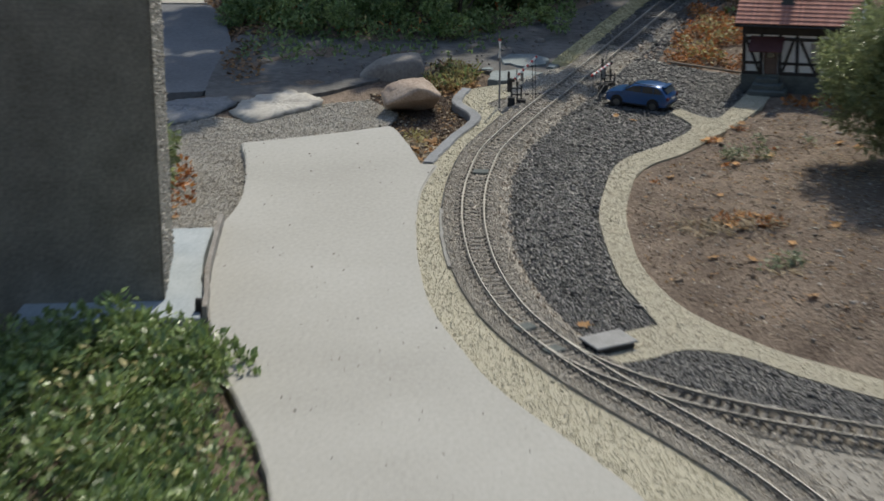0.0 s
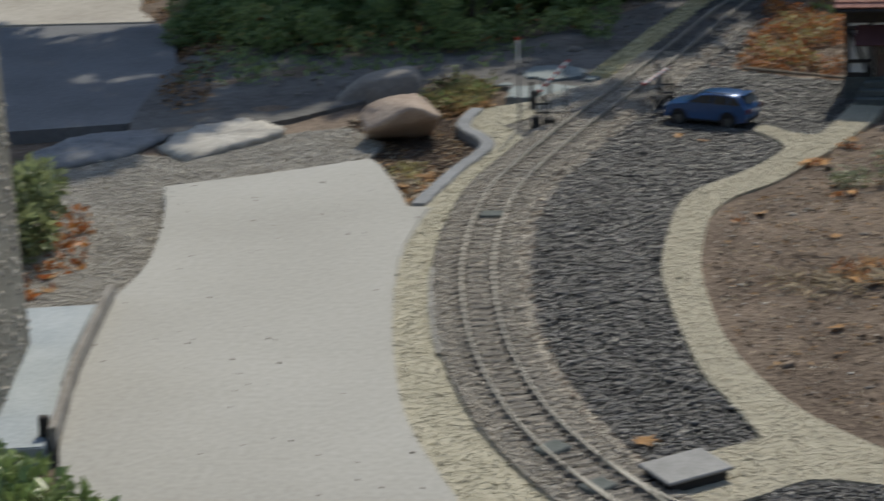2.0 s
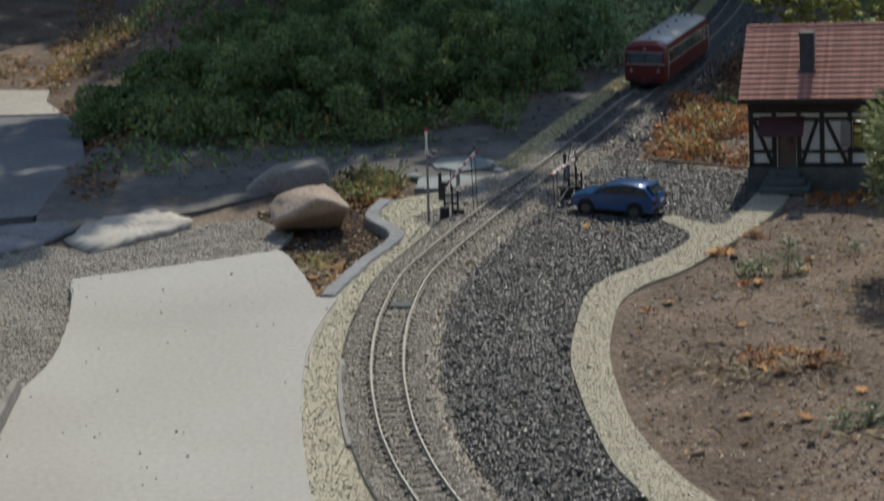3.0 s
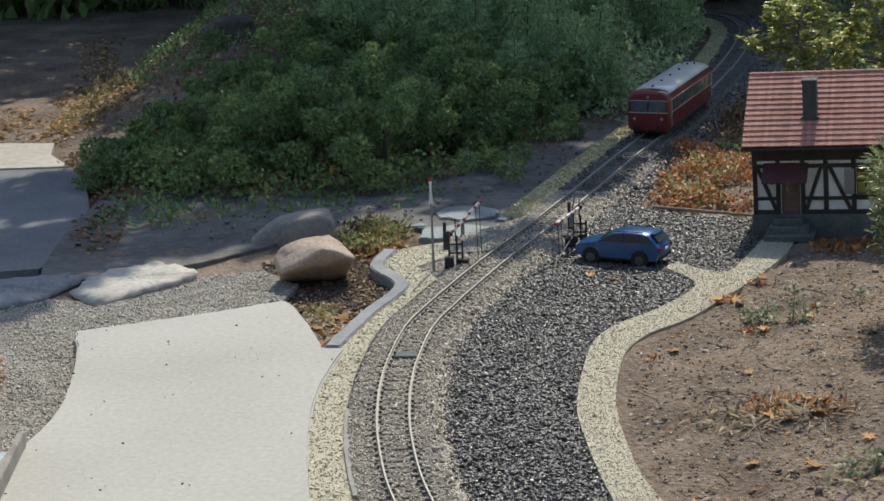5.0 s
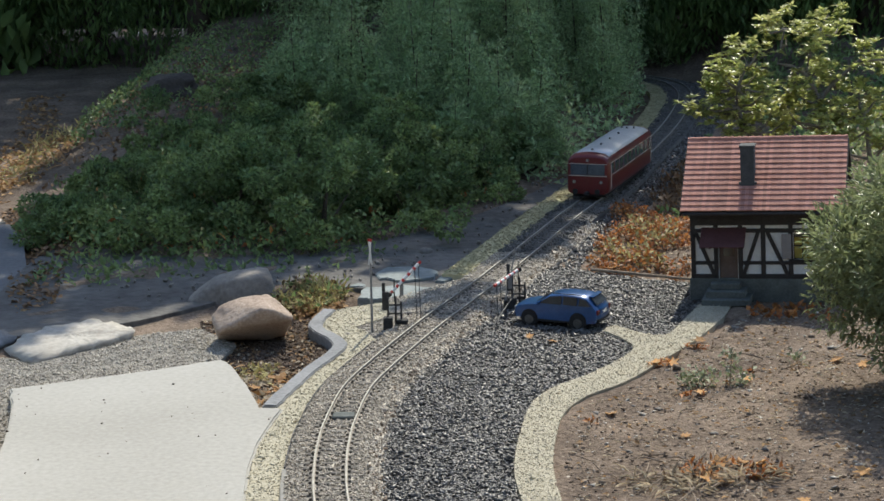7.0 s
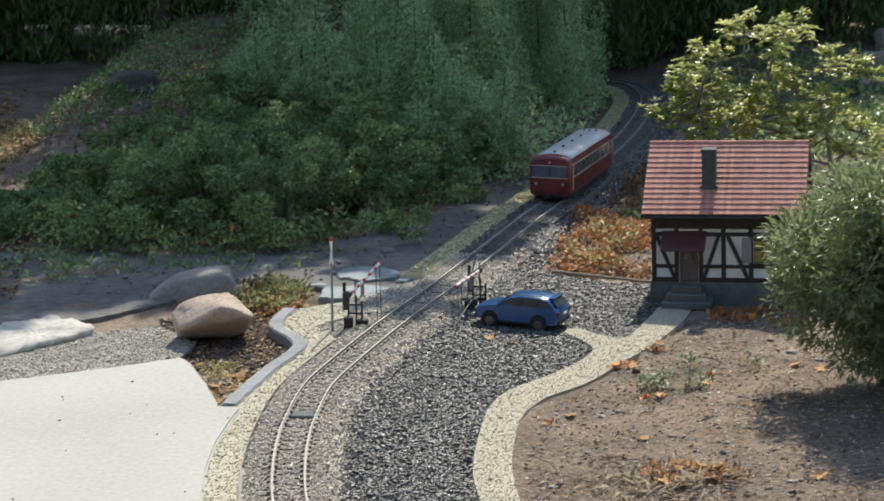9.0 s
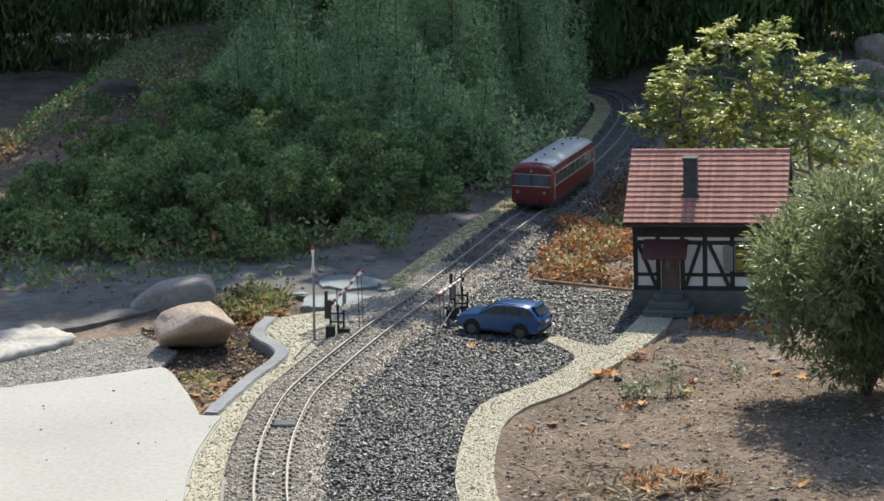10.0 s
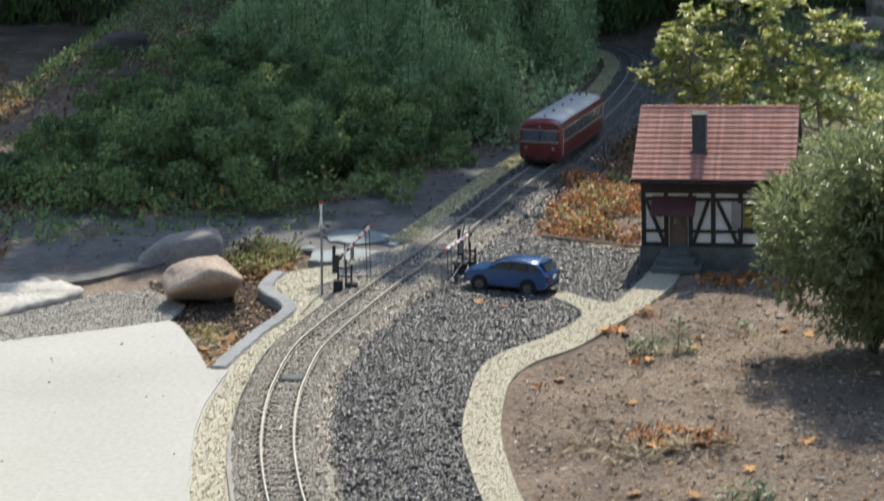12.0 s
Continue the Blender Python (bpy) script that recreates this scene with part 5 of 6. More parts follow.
# grey-green bush beside the house
f = (0.676, 2.93, z_at(0.676, 2.93) - 0.01)
cl = []
for i in range(90):
    a, b = rng.uniform(0, 2 * np.pi), rng.uniform(-1.0, 1)
    r = np.sqrt(1 - b * b) * 0.155 * rng.uniform(0.5, 1)
    near = max(0.0, -math.sin(a)) * r / 0.155
    cl.append((0.705 + r * math.cos(a) * 1.3, 2.93 + r * math.sin(a) * (1 + 0.6 * near), 0.21 + b * 0.155 * rng.uniform(0.6, 1.0) * (1 - 0.3 * near) + 0.03 * near + 0.02 * (math.cos(a) > 0), rng.uniform(0.035, 0.06), 0.9))
for i in range(14):
    cl.append((rng.uniform(0.84, 0.98), 2.90 + rng.uniform(-0.1, 0.1), rng.uniform(0.12, 0.36), rng.uniform(0.05, 0.07), 0.9))
stems = [([(0.676, 2.93, f[2]), (0.672, 2.93, 0.06), (0.665, 2.93, 0.14), (0.655, 2.94, 0.25)], 0.012)]
for a in range(9):
    t = a * 0.7
    stems.append(([(0.675, 2.93, 0.01 + 0.006 * a), (0.672 + 0.045 * math.cos(t), 2.93 + 0.045 * math.sin(t), 0.10), (0.672 + 0.10 * math.cos(t), 2.93 + 0.10 * math.sin(t), 0.20), (0.672 + 0.12 * math.cos(t), 2.93 + 0.12 * math.sin(t), 0.30)], 0.006))
for i in range(30):
    cl.append((rng.uniform(0.69, 0.95), rng.uniform(2.64, 2.85), rng.uniform(0.14, 0.40), rng.uniform(0.045, 0.07), 0.9))
for i in range(26):
    cl.append((rng.uniform(0.585, 0.80), rng.uniform(2.80, 2.96), rng.uniform(0.055, 0.13), rng.uniform(0.028, 0.045), 0.9))
near = np.random.default_rng(121)
for i in range(26):
    cl.append((near.uniform(0.555, 0.68), near.uniform(2.78, 2.90), near.uniform(0.14, 0.30), near.uniform(0.032, 0.046), 0.9))
for i in range(44):
    cl.append((near.uniform(0.565, 0.72), near.uniform(2.68, 2.80), near.uniform(0.21, 0.37), near.uniform(0.034, 0.05), 0.9))
for i in range(18):
    cl.append((rng.uniform(0.71, 0.86), rng.uniform(2.76, 2.92), rng.uniform(0.40, 0.58), rng.uniform(0.045, 0.06), 0.9))
shrub("bush", "rounded grey-green bush with narrow leaves on bare soil", "bush", f, stems, cl, 68000, 0.016, 0.0048, L_OLIVE, 31, 0.6)

# an oval blade: base, two pairs of sides along a raised midrib, tip
OVAL_V = np.array([(0, 0, 0), (0.36, 0.22, 0.07), (0, 0.25, 0), (-0.36, 0.22, 0.07), (0.5, 0.6, 0.05), (0, 0.62, -0.03), (-0.5, 0.6, 0.05), (0, 1, -0.14)], float)
OVAL_F = np.array([(0, 1, 2), (0, 2, 3), (1, 4, 5), (1, 5, 2), (2, 5, 6), (2, 6, 3), (4, 7, 5), (5, 7, 6)])


def whorls(name, tips, per, length, width, leaf, seed, parent):
    """Whorls of oval leaves round the shoot tips, spreading outward and a little upward."""
    r = np.random.default_rng(seed)
    n = len(tips) * per
    pos = np.repeat(tips, per, 0)
    a = r.uniform(0, 2 * np.pi, n)
    rise = r.uniform(-0.15, 0.95, n)
    d = np.column_stack([np.cos(a), np.sin(a), rise]) + r.normal(0, 0.15, (n, 3))
    d /= np.linalg.norm(d, axis=1)[:, None]
    side = np.cross(d, np.array([0, 0, 1.0]) + r.normal(0, 0.25, (n, 3)))
    side /= np.linalg.norm(side, axis=1)[:, None]
    nor = np.cross(side, d)
    ln, wd = length * r.uniform(0.65, 1.2, n), width * r.uniform(0.75, 1.2, n)
    v = pos[:, None] + OVAL_V[None, :, 0:1] * (side * wd[:, None])[:, None] + OVAL_V[None, :, 1:2] * (d * ln[:, None])[:, None] + OVAL_V[None, :, 2:3] * (nor * ln[:, None])[:, None]
    return mesh_np(name, v.reshape(-1, 3), (OVAL_F[None] + 8 * np.arange(n)[:, None, None]).reshape(-1, 3), leaf, parent)


def whorled_shrub(foot, limbs, clumps, size, seed, label):
    """limbs: bent paths with a start radius; each clump of shoots is joined to the nearest limb by a twig."""
    t = empty("shrub", pose(*foot))
    tagged(t, label, "shrub", "yellow-green shrubs")
    o = Vector(foot)
    r = np.random.default_rng(seed)
    nodes = []
    for k, (path, rad) in enumerate(limbs):
        n = len(path)
        part("trunk" if k == 0 else "branch", limb_bm(bmesh.new(), [Vector(p) - o for p in path], [rad * (1 - 0.6 * i / (n - 1)) for i in range(n)]), M_GREYBARK, t, smooth=True)
        nodes += [Vector(p) for p in path[1:]]
    tips = []
    for x, z in clumps:
        c = Vector((x, foot[1] + r.normal(0, 0.05), z - 0.008))
        near = min(nodes, key=lambda q: (q - c).length + 2.0 * max(0.0, q.z - c.z))
        bend = near.lerp(c, 0.55) + Vector((r.normal(0, 0.008), r.normal(0, 0.01), -0.012))
        part("branch", limb_bm(bmesh.new(), [near - o, bend - o, c - o], [0.0042, 0.003, 0.0018], 6), M_GREYBARK, t, smooth=True)
        for i in range(size):
            tips.append(c - o + Vector((r.normal(0, 0.020), r.normal(0, 0.030), r.normal(0.002, 0.013))))
    crown = whorls("crown", np.array(tips), 11, 0.020, 0.0078, L_SHRUB, seed + 1, t)
    crown["kind"] = "stuff"
    return t


# yellow-green shrub behind the house: two stems that fork into flat-topped tiers
whorled_shrub((0.79, 4.62, z_at(0.79, 4.62) - 0.01), [
    ([(0.79, 4.62, z_at(0.79, 4.62) - 0.01), (0.789, 4.62, 0.10), (0.786, 4.62, 0.16), (0.778, 4.61, 0.23)], 0.010),
    ([(0.778, 4.61, 0.225), (0.762, 4.60, 0.26), (0.744, 4.60, 0.295), (0.752, 4.61, 0.335), (0.775, 4.61, 0.385)], 0.0065),
    ([(0.746, 4.60, 0.290), (0.710, 4.60, 0.312), (0.676, 4.60, 0.318), (0.682, 4.60, 0.360), (0.690, 4.60, 0.400)], 0.005),
    ([(0.778, 4.61, 0.225), (0.811, 4.61, 0.27), (0.868, 4.60, 0.322), (0.93, 4.60, 0.325)], 0.006),
    ([(0.79, 4.62, 0.06), (0.70, 4.61, 0.10), (0.612, 4.60, 0.15), (0.579, 4.60, 0.215), (0.580, 4.60, 0.26), (0.60, 4.60, 0.31)], 0.008),
], [(0.75, 0.23), (0.69, 0.19), (0.83, 0.24), (0.79, 0.20), (0.68, 0.43), (0.73, 0.42), (0.80, 0.44), (0.83, 0.40), (0.65, 0.41), (0.77, 0.39), (0.70, 0.39), (0.74, 0.37), (0.59, 0.36), (0.63, 0.36), (0.56, 0.34), (0.52, 0.32), (0.55, 0.30), (0.60, 0.29), (0.63, 0.30), (0.52, 0.26), (0.49, 0.23), (0.54, 0.25), (0.60, 0.26), (0.65, 0.25), (0.72, 0.25), (0.72, 0.28), (0.80, 0.30), (0.77, 0.31), (0.89, 0.36), (0.93, 0.32), (0.96, 0.34), (0.99, 0.32), (0.90, 0.32), (0.81, 0.27), (0.66, 0.28), (0.58, 0.20), (0.64, 0.19), (0.70, 0.22), (0.73, 0.18), (0.50, 0.20), (0.54, 0.21), (0.57, 0.16), (0.61, 0.23), (0.62, 0.16), (0.67, 0.21), (0.68, 0.16)], 13, 33, "yellow-green shrub with glossy oval leaves behind the house")
whorled_shrub((0.90, 4.56, z_at(0.90, 4.56) - 0.01), [
    ([(0.90, 4.56, z_at(0.90, 4.56) - 0.01), (0.895, 4.56, 0.09), (0.885, 4.56, 0.16), (0.875, 4.56, 0.20)], 0.008),
    ([(0.895, 4.56, 0.09), (0.94, 4.56, 0.13), (0.965, 4.56, 0.17)], 0.005),
], [(0.81, 0.21), (0.87, 0.26), (0.87, 0.20), (0.93, 0.20), (0.91, 0.24), (0.90, 0.15), (0.97, 0.19), (0.83, 0.16), (0.98, 0.15), (0.79, 0.14), (0.94, 0.13), (1.02, 0.17)], 15, 43, "lower yellow-green shrub with oval leaves behind the house")
f = (1.02, 3.62, z_at(1.02, 3.62) - 0.01)
cl = [(0.98 + rng.uniform(-0.14, 0.2), 3.62 + rng.uniform(-0.12, 0.12), f[2] + rng.uniform(0.03, 0.20), rng.uniform(0.04, 0.06), 0.85) for i in range(26)]
shrub("shrub", "grey-green shrub beside the rounded bush", "shrub", f, [([f, (1.02, 3.62, 0.10), (1.0, 3.62, 0.18)], 0.009)], cl, 3000, 0.026, 0.007, L_OLIVE, 36, 0.7)

# dark leafy hedge plant at the pillar's foot
f = (-0.72, 1.62, -0.03)
cl = []
for i in range(150):
    y = rng.uniform(0.85, 1.80)
    xr = np.interp(y, [0.85, 1.30, 1.45, 1.6, 1.7, 1.8], [-0.40, -0.46, -0.495, -0.54, -0.58, -0.65])
    cl.append((rng.uniform(xr - 0.5, xr - 0.04), y, rng.uniform(0.0, 0.055), rng.uniform(0.04, 0.06), 0.8))
stems = [([(-0.72, 1.62, -0.03), (-0.71, 1.60, 0.01), (-0.69, 1.58, 0.02), (-0.67, 1.57, 0.03)], 0.007)] + [([(-0.72, 1.62, -0.02), (-0.72 + 0.07 * math.cos(a), 1.60 + 0.05 * math.sin(a), 0.02), (-0.72 + 0.09 * math.cos(a), 1.60 + 0.07 * math.sin(a), 0.035)], 0.004) for a in (0.3, 1.4, 2.5, 3.9, 5.2)]
for i in range(26):
    cl.append((rng.uniform(-0.98, -0.64), rng.uniform(1.74, 1.84), rng.uniform(-0.01, 0.012), rng.uniform(0.026, 0.036), 0.8))
for i in range(5):
    cl.append((-0.60 + 0.012 * i, 1.76 - 0.012 * i, 0.008, 0.024, 0.7))
shrub("ground_shrub", "dark green leafy ground shrub at the pillar's foot", "shrub", f, stems, cl, 16000, 0.020, 0.010, L_HEDGE, 37, 0.9)

# green plant between pillar and gravel
f = (-0.93, 2.66, -0.03)
cl = [(rng.uniform(-1.02, -0.90), rng.uniform(2.55, 2.80), rng.uniform(0.0, 0.085), rng.uniform(0.028, 0.042), 0.9) for i in range(22)]
shrub("leafy_plant", "light green leafy plant beside the grey gravel", "plant", f, [([f, (-0.94, 2.66, 0.04), (-0.95, 2.68, 0.09)], 0.005)], cl, 2800, 0.019, 0.010, L_OLIVE, 39, 0.8)

# low broad shrubs of the shaded bank
k = 0
for x, y, w, h in ((-0.40, 4.25, 0.28, 0.19), (-0.60, 4.28, 0.26, 0.15), (-0.80, 4.2, 0.24, 0.10), (-0.20, 4.42, 0.20, 0.12), (-0.97, 4.32, 0.18, 0.06), (-0.50, 4.62, 0.28, 0.18), (-0.72, 4.58, 0.22, 0.10), (-0.3, 4.78, 0.26, 0.16), (-0.90, 4.66, 0.18, 0.07), (-0.10, 4.62, 0.18, 0.11), (-0.05, 4.88, 0.18, 0.13), (-0.34, 5.05, 0.2, 0.14), (-0.58, 4.98, 0.24, 0.11), (-0.80, 5.02, 0.20, 0.08), (-0.66, 5.40, 0.24, 0.10)):
    z = z_at(x, y)
    cl = [(max(-1.05, x + rng.normal(0, w * 0.48)), max(4.02, y + rng.normal(0, w * 0.42)), z + h * rng.uniform(0.05, 1.0) ** 1.3, w * rng.uniform(0.08, 0.17), 0.8) for i in range(34)]
    shrub("bank_shrub", "soft green small-leaved shrub on the shaded bank", "shrub", (x, y, z - 0.01), [([(x, y, z - 0.01), (x + 0.01, y, z + h * 0.4), (x + 0.02, y, z + h * 0.7)], 0.008)] + [([(x, y, z), (x + w * 0.3 * math.cos(a), y + w * 0.3 * math.sin(a), z + h * 0.6)], 0.004) for a in (0.5, 2.2, 4.1)], cl, 8200, 0.0125, 0.0075, L_HILL, 100 + k, 0.9, 0.0, "shrubs on the shaded bank")
    k += 2
# taller feathery plants behind, each a few tiered plumes
for x, y, w, h, n in ((-0.30, 5.35, 0.26, 0.40, 5), (-0.05, 5.25, 0.24, 0.42, 5), (0.10, 5.6, 0.24, 0.50, 5), (-0.2, 5.75, 0.28, 0.52, 5), (0.22, 5.95, 0.22, 0.50, 4), (-0.50, 5.95, 0.34, 0.44, 5), (0.0, 6.15, 0.3, 0.68, 5), (0.28, 6.4, 0.22, 0.62, 4), (-0.3, 6.6, 0.32, 0.68, 5), (0.12, 6.9, 0.3, 0.8, 5), (0.36, 7.05, 0.2, 0.6, 4), (-0.62, 6.9, 0.42, 0.65, 5), (0.07, 5.02, 0.16, 0.28, 4), (-0.55, 5.55, 0.20, 0.24, 4)):
    z = z_at(x, y)
    cl, stems = [], []
    for i in range(n):
        ax, ay, hh = x + rng.normal(0, w * 0.48), y + rng.normal(0, w * 0.45), h * rng.uniform(0.5, 1.1)
        lx = rng.normal(0, 0.03)
        stems.append(([(ax, ay, z - 0.01), (ax + lx * 0.4, ay, z + hh * 0.5), (ax + lx, ay, z + hh)], 0.0032))
        turn = rng.uniform(0, 6.3)
        for t in np.arange(0.06, 1.0, 0.034 / hh):
            wide = 0.125 * (1.0 - t) ** 0.85 + 0.012
            turn += 2.4
            for side in range(5):
                a = turn + side * 1.257 + rng.normal(0, 0.2)
                for q in (0.35, 0.72):
                    cl.append((ax + t * t * lx + wide * q * math.cos(a), ay + wide * q * math.sin(a), z + hh * t + 0.35 * wide * q, max(0.006, wide * 0.20), 0.4))
    shrub("feathery_shrub", "tall feathery green plants with tiered pointed plumes in the shade", "shrub", (x, y, z - 0.01), stems, cl, 10500, 0.0175, 0.0058, L_TALL, 200 + k, 0.6, -0.1, "feathery shrubs behind the bank")
    k += 2

# dark conifer hedge across the back
for x, y, w, h in ((-3.1, 7.8, 0.5, 2.4), (-2.6, 7.9, 0.5, 2.6), (-2.1, 7.7, 0.45, 2.4), (-1.65, 7.9, 0.48, 2.6), (-1.2, 7.75, 0.45, 2.4), (-0.75, 7.95, 0.45, 2.6), (-0.32, 7.8, 0.42, 2.5), (0.12, 8.0, 0.42, 2.4), (0.42, 7.42, 0.34, 2.3), (0.76, 7.2, 0.33, 2.3), (1.08, 7.05, 0.33, 2.3), (1.38, 7.15, 0.33, 2.2), (1.64, 6.95, 0.24, 1.9), (2.3, 8.2, 0.4, 2.3), (2.9, 8.0, 0.45, 2.4), (3.5, 8.2, 0.45, 2.4)):
    z = z_at(x, y)
    cl = []
    for t in np.arange(0.03, 0.75, 0.035):
        for i in range(6):
            a = rng.uniform(0, 2 * np.pi)
            r = w * 0.62 * (1 - 0.75 * t ** 2)
            cl.append((x + r * math.cos(a) * 0.7, y + r * math.sin(a) * 0.7, z + h * t, r * 0.55, 1.2))
    near = -1.8 < x < 1.8
    tree = empty("conifer", pose(x, y, z - 0.02))
    tagged(tree, "dark green columnar conifer of the back hedge", "tree", "conifers of the back hedge")
    part("trunk", limb_bm(bmesh.new(), [(0, 0, 0), (0, 0, h * 0.5), (0, 0, h * 0.95)], [0.05, 0.035, 0.012]), M_BARK, tree, smooth=True)
    p, d = lumps(rng, cl, (20000 if x > 0.3 else 11000) if near else 2600)
    spray = leaves("crown", p - np.array([x, y, z - 0.02]), 0.35 * d + np.array([0, 0, 0.9]), 0.044 if near else 0.11, 0.0115 if near else 0.05, L_THUJA, 300 + k, tree, 0.22, 0.0, True)
    spray["kind"] = "stuff"
    k += 2

# tall tree whose crown shades the bank
def shaded(x, y):
    edge = np.interp(y, [3.45, 3.75, 3.84, 3.92, 4.15, 4.3, 4.45, 4.6, 5.0, 5.5, 6.5, 8, 10], [-0.50, -0.10, 0.06, 0.16, 0.17, 0.15, 0.26, 0.42, 0.56, 0.72, 1.0, 1.5, 2.3])
    gap = ((x < -1.15) & (y > 4.30) & (y < 5.45)) | ((np.abs(x + 1.27 + 0.04 * (y - 5.2)) < 0.075) & (y > 4.7) & (y < 6.3)) | (np.hypot((x + 0.05) / 0.07, (y - 3.76) / 0.14) < 1) | (np.hypot((x - 0.18) / 0.05, (y - 4.29) / 0.09) < 1)
    return (x < edge) & (y > np.interp(x, [-1.3, -1.0, -0.8, -0.6, -0.5, -0.44, -0.36, -0.2], [3.10, 3.22, 3.38, 3.46, 3.55, 3.66, 3.82, 3.86])) & ~gap


SLANT_X, SLANT_Y = SUN_DIR.x / SUN_DIR.z, SUN_DIR.y / SUN_DIR.z   # how far a shadow falls for each metre of height
tree = empty("shade_tree", pose(-1.15, 9.6, 0.3))
tagged(tree, "tall dark green tree whose crown shades the bank", "tree")
limb = [Vector((0, 0, -0.1)), Vector((0.02, -0.03, 0.9)), Vector((0.0, -0.12, 1.8)), Vector((-0.05, -0.3, 2.7))]
part("trunk", limb_bm(bmesh.new(), limb, [0.14, 0.11, 0.09, 0.05], 10), M_BARK, tree, smooth=True)
cl = []
for gx_ in np.arange(-3.4, 2.2, 0.18):
    for gy_ in np.arange(3.1, 9.6, 0.18):
        x, y = gx_ + rng.normal(0, 0.035), gy_ + rng.normal(0, 0.035)
        if shaded(x, y) and rng.random() < 0.995:
            z = rng.uniform(2.2, 2.9)
            cl.append((x + SLANT_X * z, y + SLANT_Y * z, z, rng.uniform(0.08, 0.13), 0.6))
for x, y in ((-0.125, 3.50), (-0.08, 3.545), (-0.03, 3.59)):
    cl.append((x + SLANT_X * 2.3, y + SLANT_Y * 2.3, 2.3, 0.055, 0.6))
p, d = lumps(rng, cl, 54000)
crown = leaves("crown", p - np.array([-1.15, 9.6, 0.3]), d, 0.092, 0.068, L_TREE, 77, tree, 0.8, 0.0, True)
crown["kind"] = "stuff"
for i in range(9):
    c = cl[int(rng.integers(len(cl)))]
    e = Vector((c[0] + 1.15, c[1] - 9.6, c[2] - 0.3))
    part("branch", limb_bm(bmesh.new(), [limb[2] - Vector((0, 0, 0.2)), limb[2].lerp(e, 0.5) + Vector((0, 0, 0.15)), e], [0.05, 0.03, 0.012]), M_BARK, tree, smooth=True)

# ---- ground cover, leaves, twigs and crumbs ----
rng = np.random.default_rng(55)


def scatter(poly, n):
    lo, hi = poly.min(0), poly.max(0)
    p = rng.uniform(lo, hi, (n * 4 + 20, 2))
    return p[inside(p, poly)][:n]


def bed_h(p):
    return soil_height(p[:, 0], p[:, 1])


def cover(name, poly, n, h, length, width, leaf, label, seed, spread=0.9, category="ground cover", up=0.7, cut=-0.28):
    p = scatter(poly, n)
    v = np.array([noise.noise((a * 14, b * 14, 1.7)) for a, b in p])
    p, v = p[v > cut], v[v > cut]
    z = soil_height(p[:, 0], p[:, 1]) + h * rng.uniform(0.05, 1, len(p)) * np.clip(0.65 + 0.9 * v, 0.1, 1.2)
    a = rng.uniform(0, 6.283, len(p))
    way = np.column_stack([np.cos(a), np.sin(a), 0 * a + up]) if up <= 0.2 else np.tile([0, 0, up], (len(p), 1))
    spread = 0.22 if up <= 0.2 else spread
    ob = leaves(name, np.column_stack([p, z]), way, length, width, leaf, seed, None, spread)
    return tagged(ob, label, category, kind="stuff")


barb = np.array([(0.175, 3.83), (0.24, 3.79), (0.345, 3.74), (0.385, 3.77), (0.42, 4.0), (0.45, 4.3), (0.42, 4.5), (0.33, 4.52), (0.27, 4.45), (0.235, 4.2)])
cover("rusty_ground_cover", barb, 3600, 0.034, 0.0105, 0.0068, L_ORANGE, "rusty orange low ground cover beside the track", 61, 1.0, "ground cover", 0.35, -0.08)
cover("rusty_ground_cover", barb, 1500, 0.026, 0.014, 0.006, L_BROWN, "brown dry stems in the rusty ground cover", 60, 1.0, "ground cover", 0.3, -0.2)
cover("rusty_ground_cover", np.array([(0.2, 3.86), (0.3, 3.8), (0.37, 3.85), (0.40, 4.2), (0.3, 4.3)]), 800, 0.042, 0.014, 0.008, L_GRASS, "yellow-green leaves in the rusty ground cover", 62, 0.9, "ground cover", 0.5, 0.02)
cover("rusty_ground_cover", barb, 260, 0.034, 0.012, 0.005, L_STRAW, "pale dry leaves in the rusty ground cover", 162, 0.9, "ground cover", 0.3)
def disc(x, y, r, k=0.7):
    a = np.linspace(0, 2 * np.pi, 14)[:-1]
    return np.column_stack([x + r * np.cos(a), y + r * k * np.sin(a)])


def stalks(x, y, r, n, high, label):
    """Dry stalks that stand and lie every way out of one spot."""
    a = rng.uniform(0, 2 * np.pi, n)
    k = r * rng.uniform(0, 0.7, n) ** 0.8
    p = np.column_stack([x + k * np.cos(a), y + 0.8 * k * np.sin(a)])
    way = np.column_stack([np.cos(a), 0.8 * np.sin(a), rng.uniform(0.0, high, n)])
    ob = leaves("dry_stalks", np.column_stack([p, soil_height(p[:, 0], p[:, 1]) + rng.uniform(0.001, 0.008, n)]), way, 0.030, 0.0021, L_STRAW, int(n * 7 + 1000 * x), None, 0.35)
    return tagged(ob, label, "leaf litter", kind="stuff")


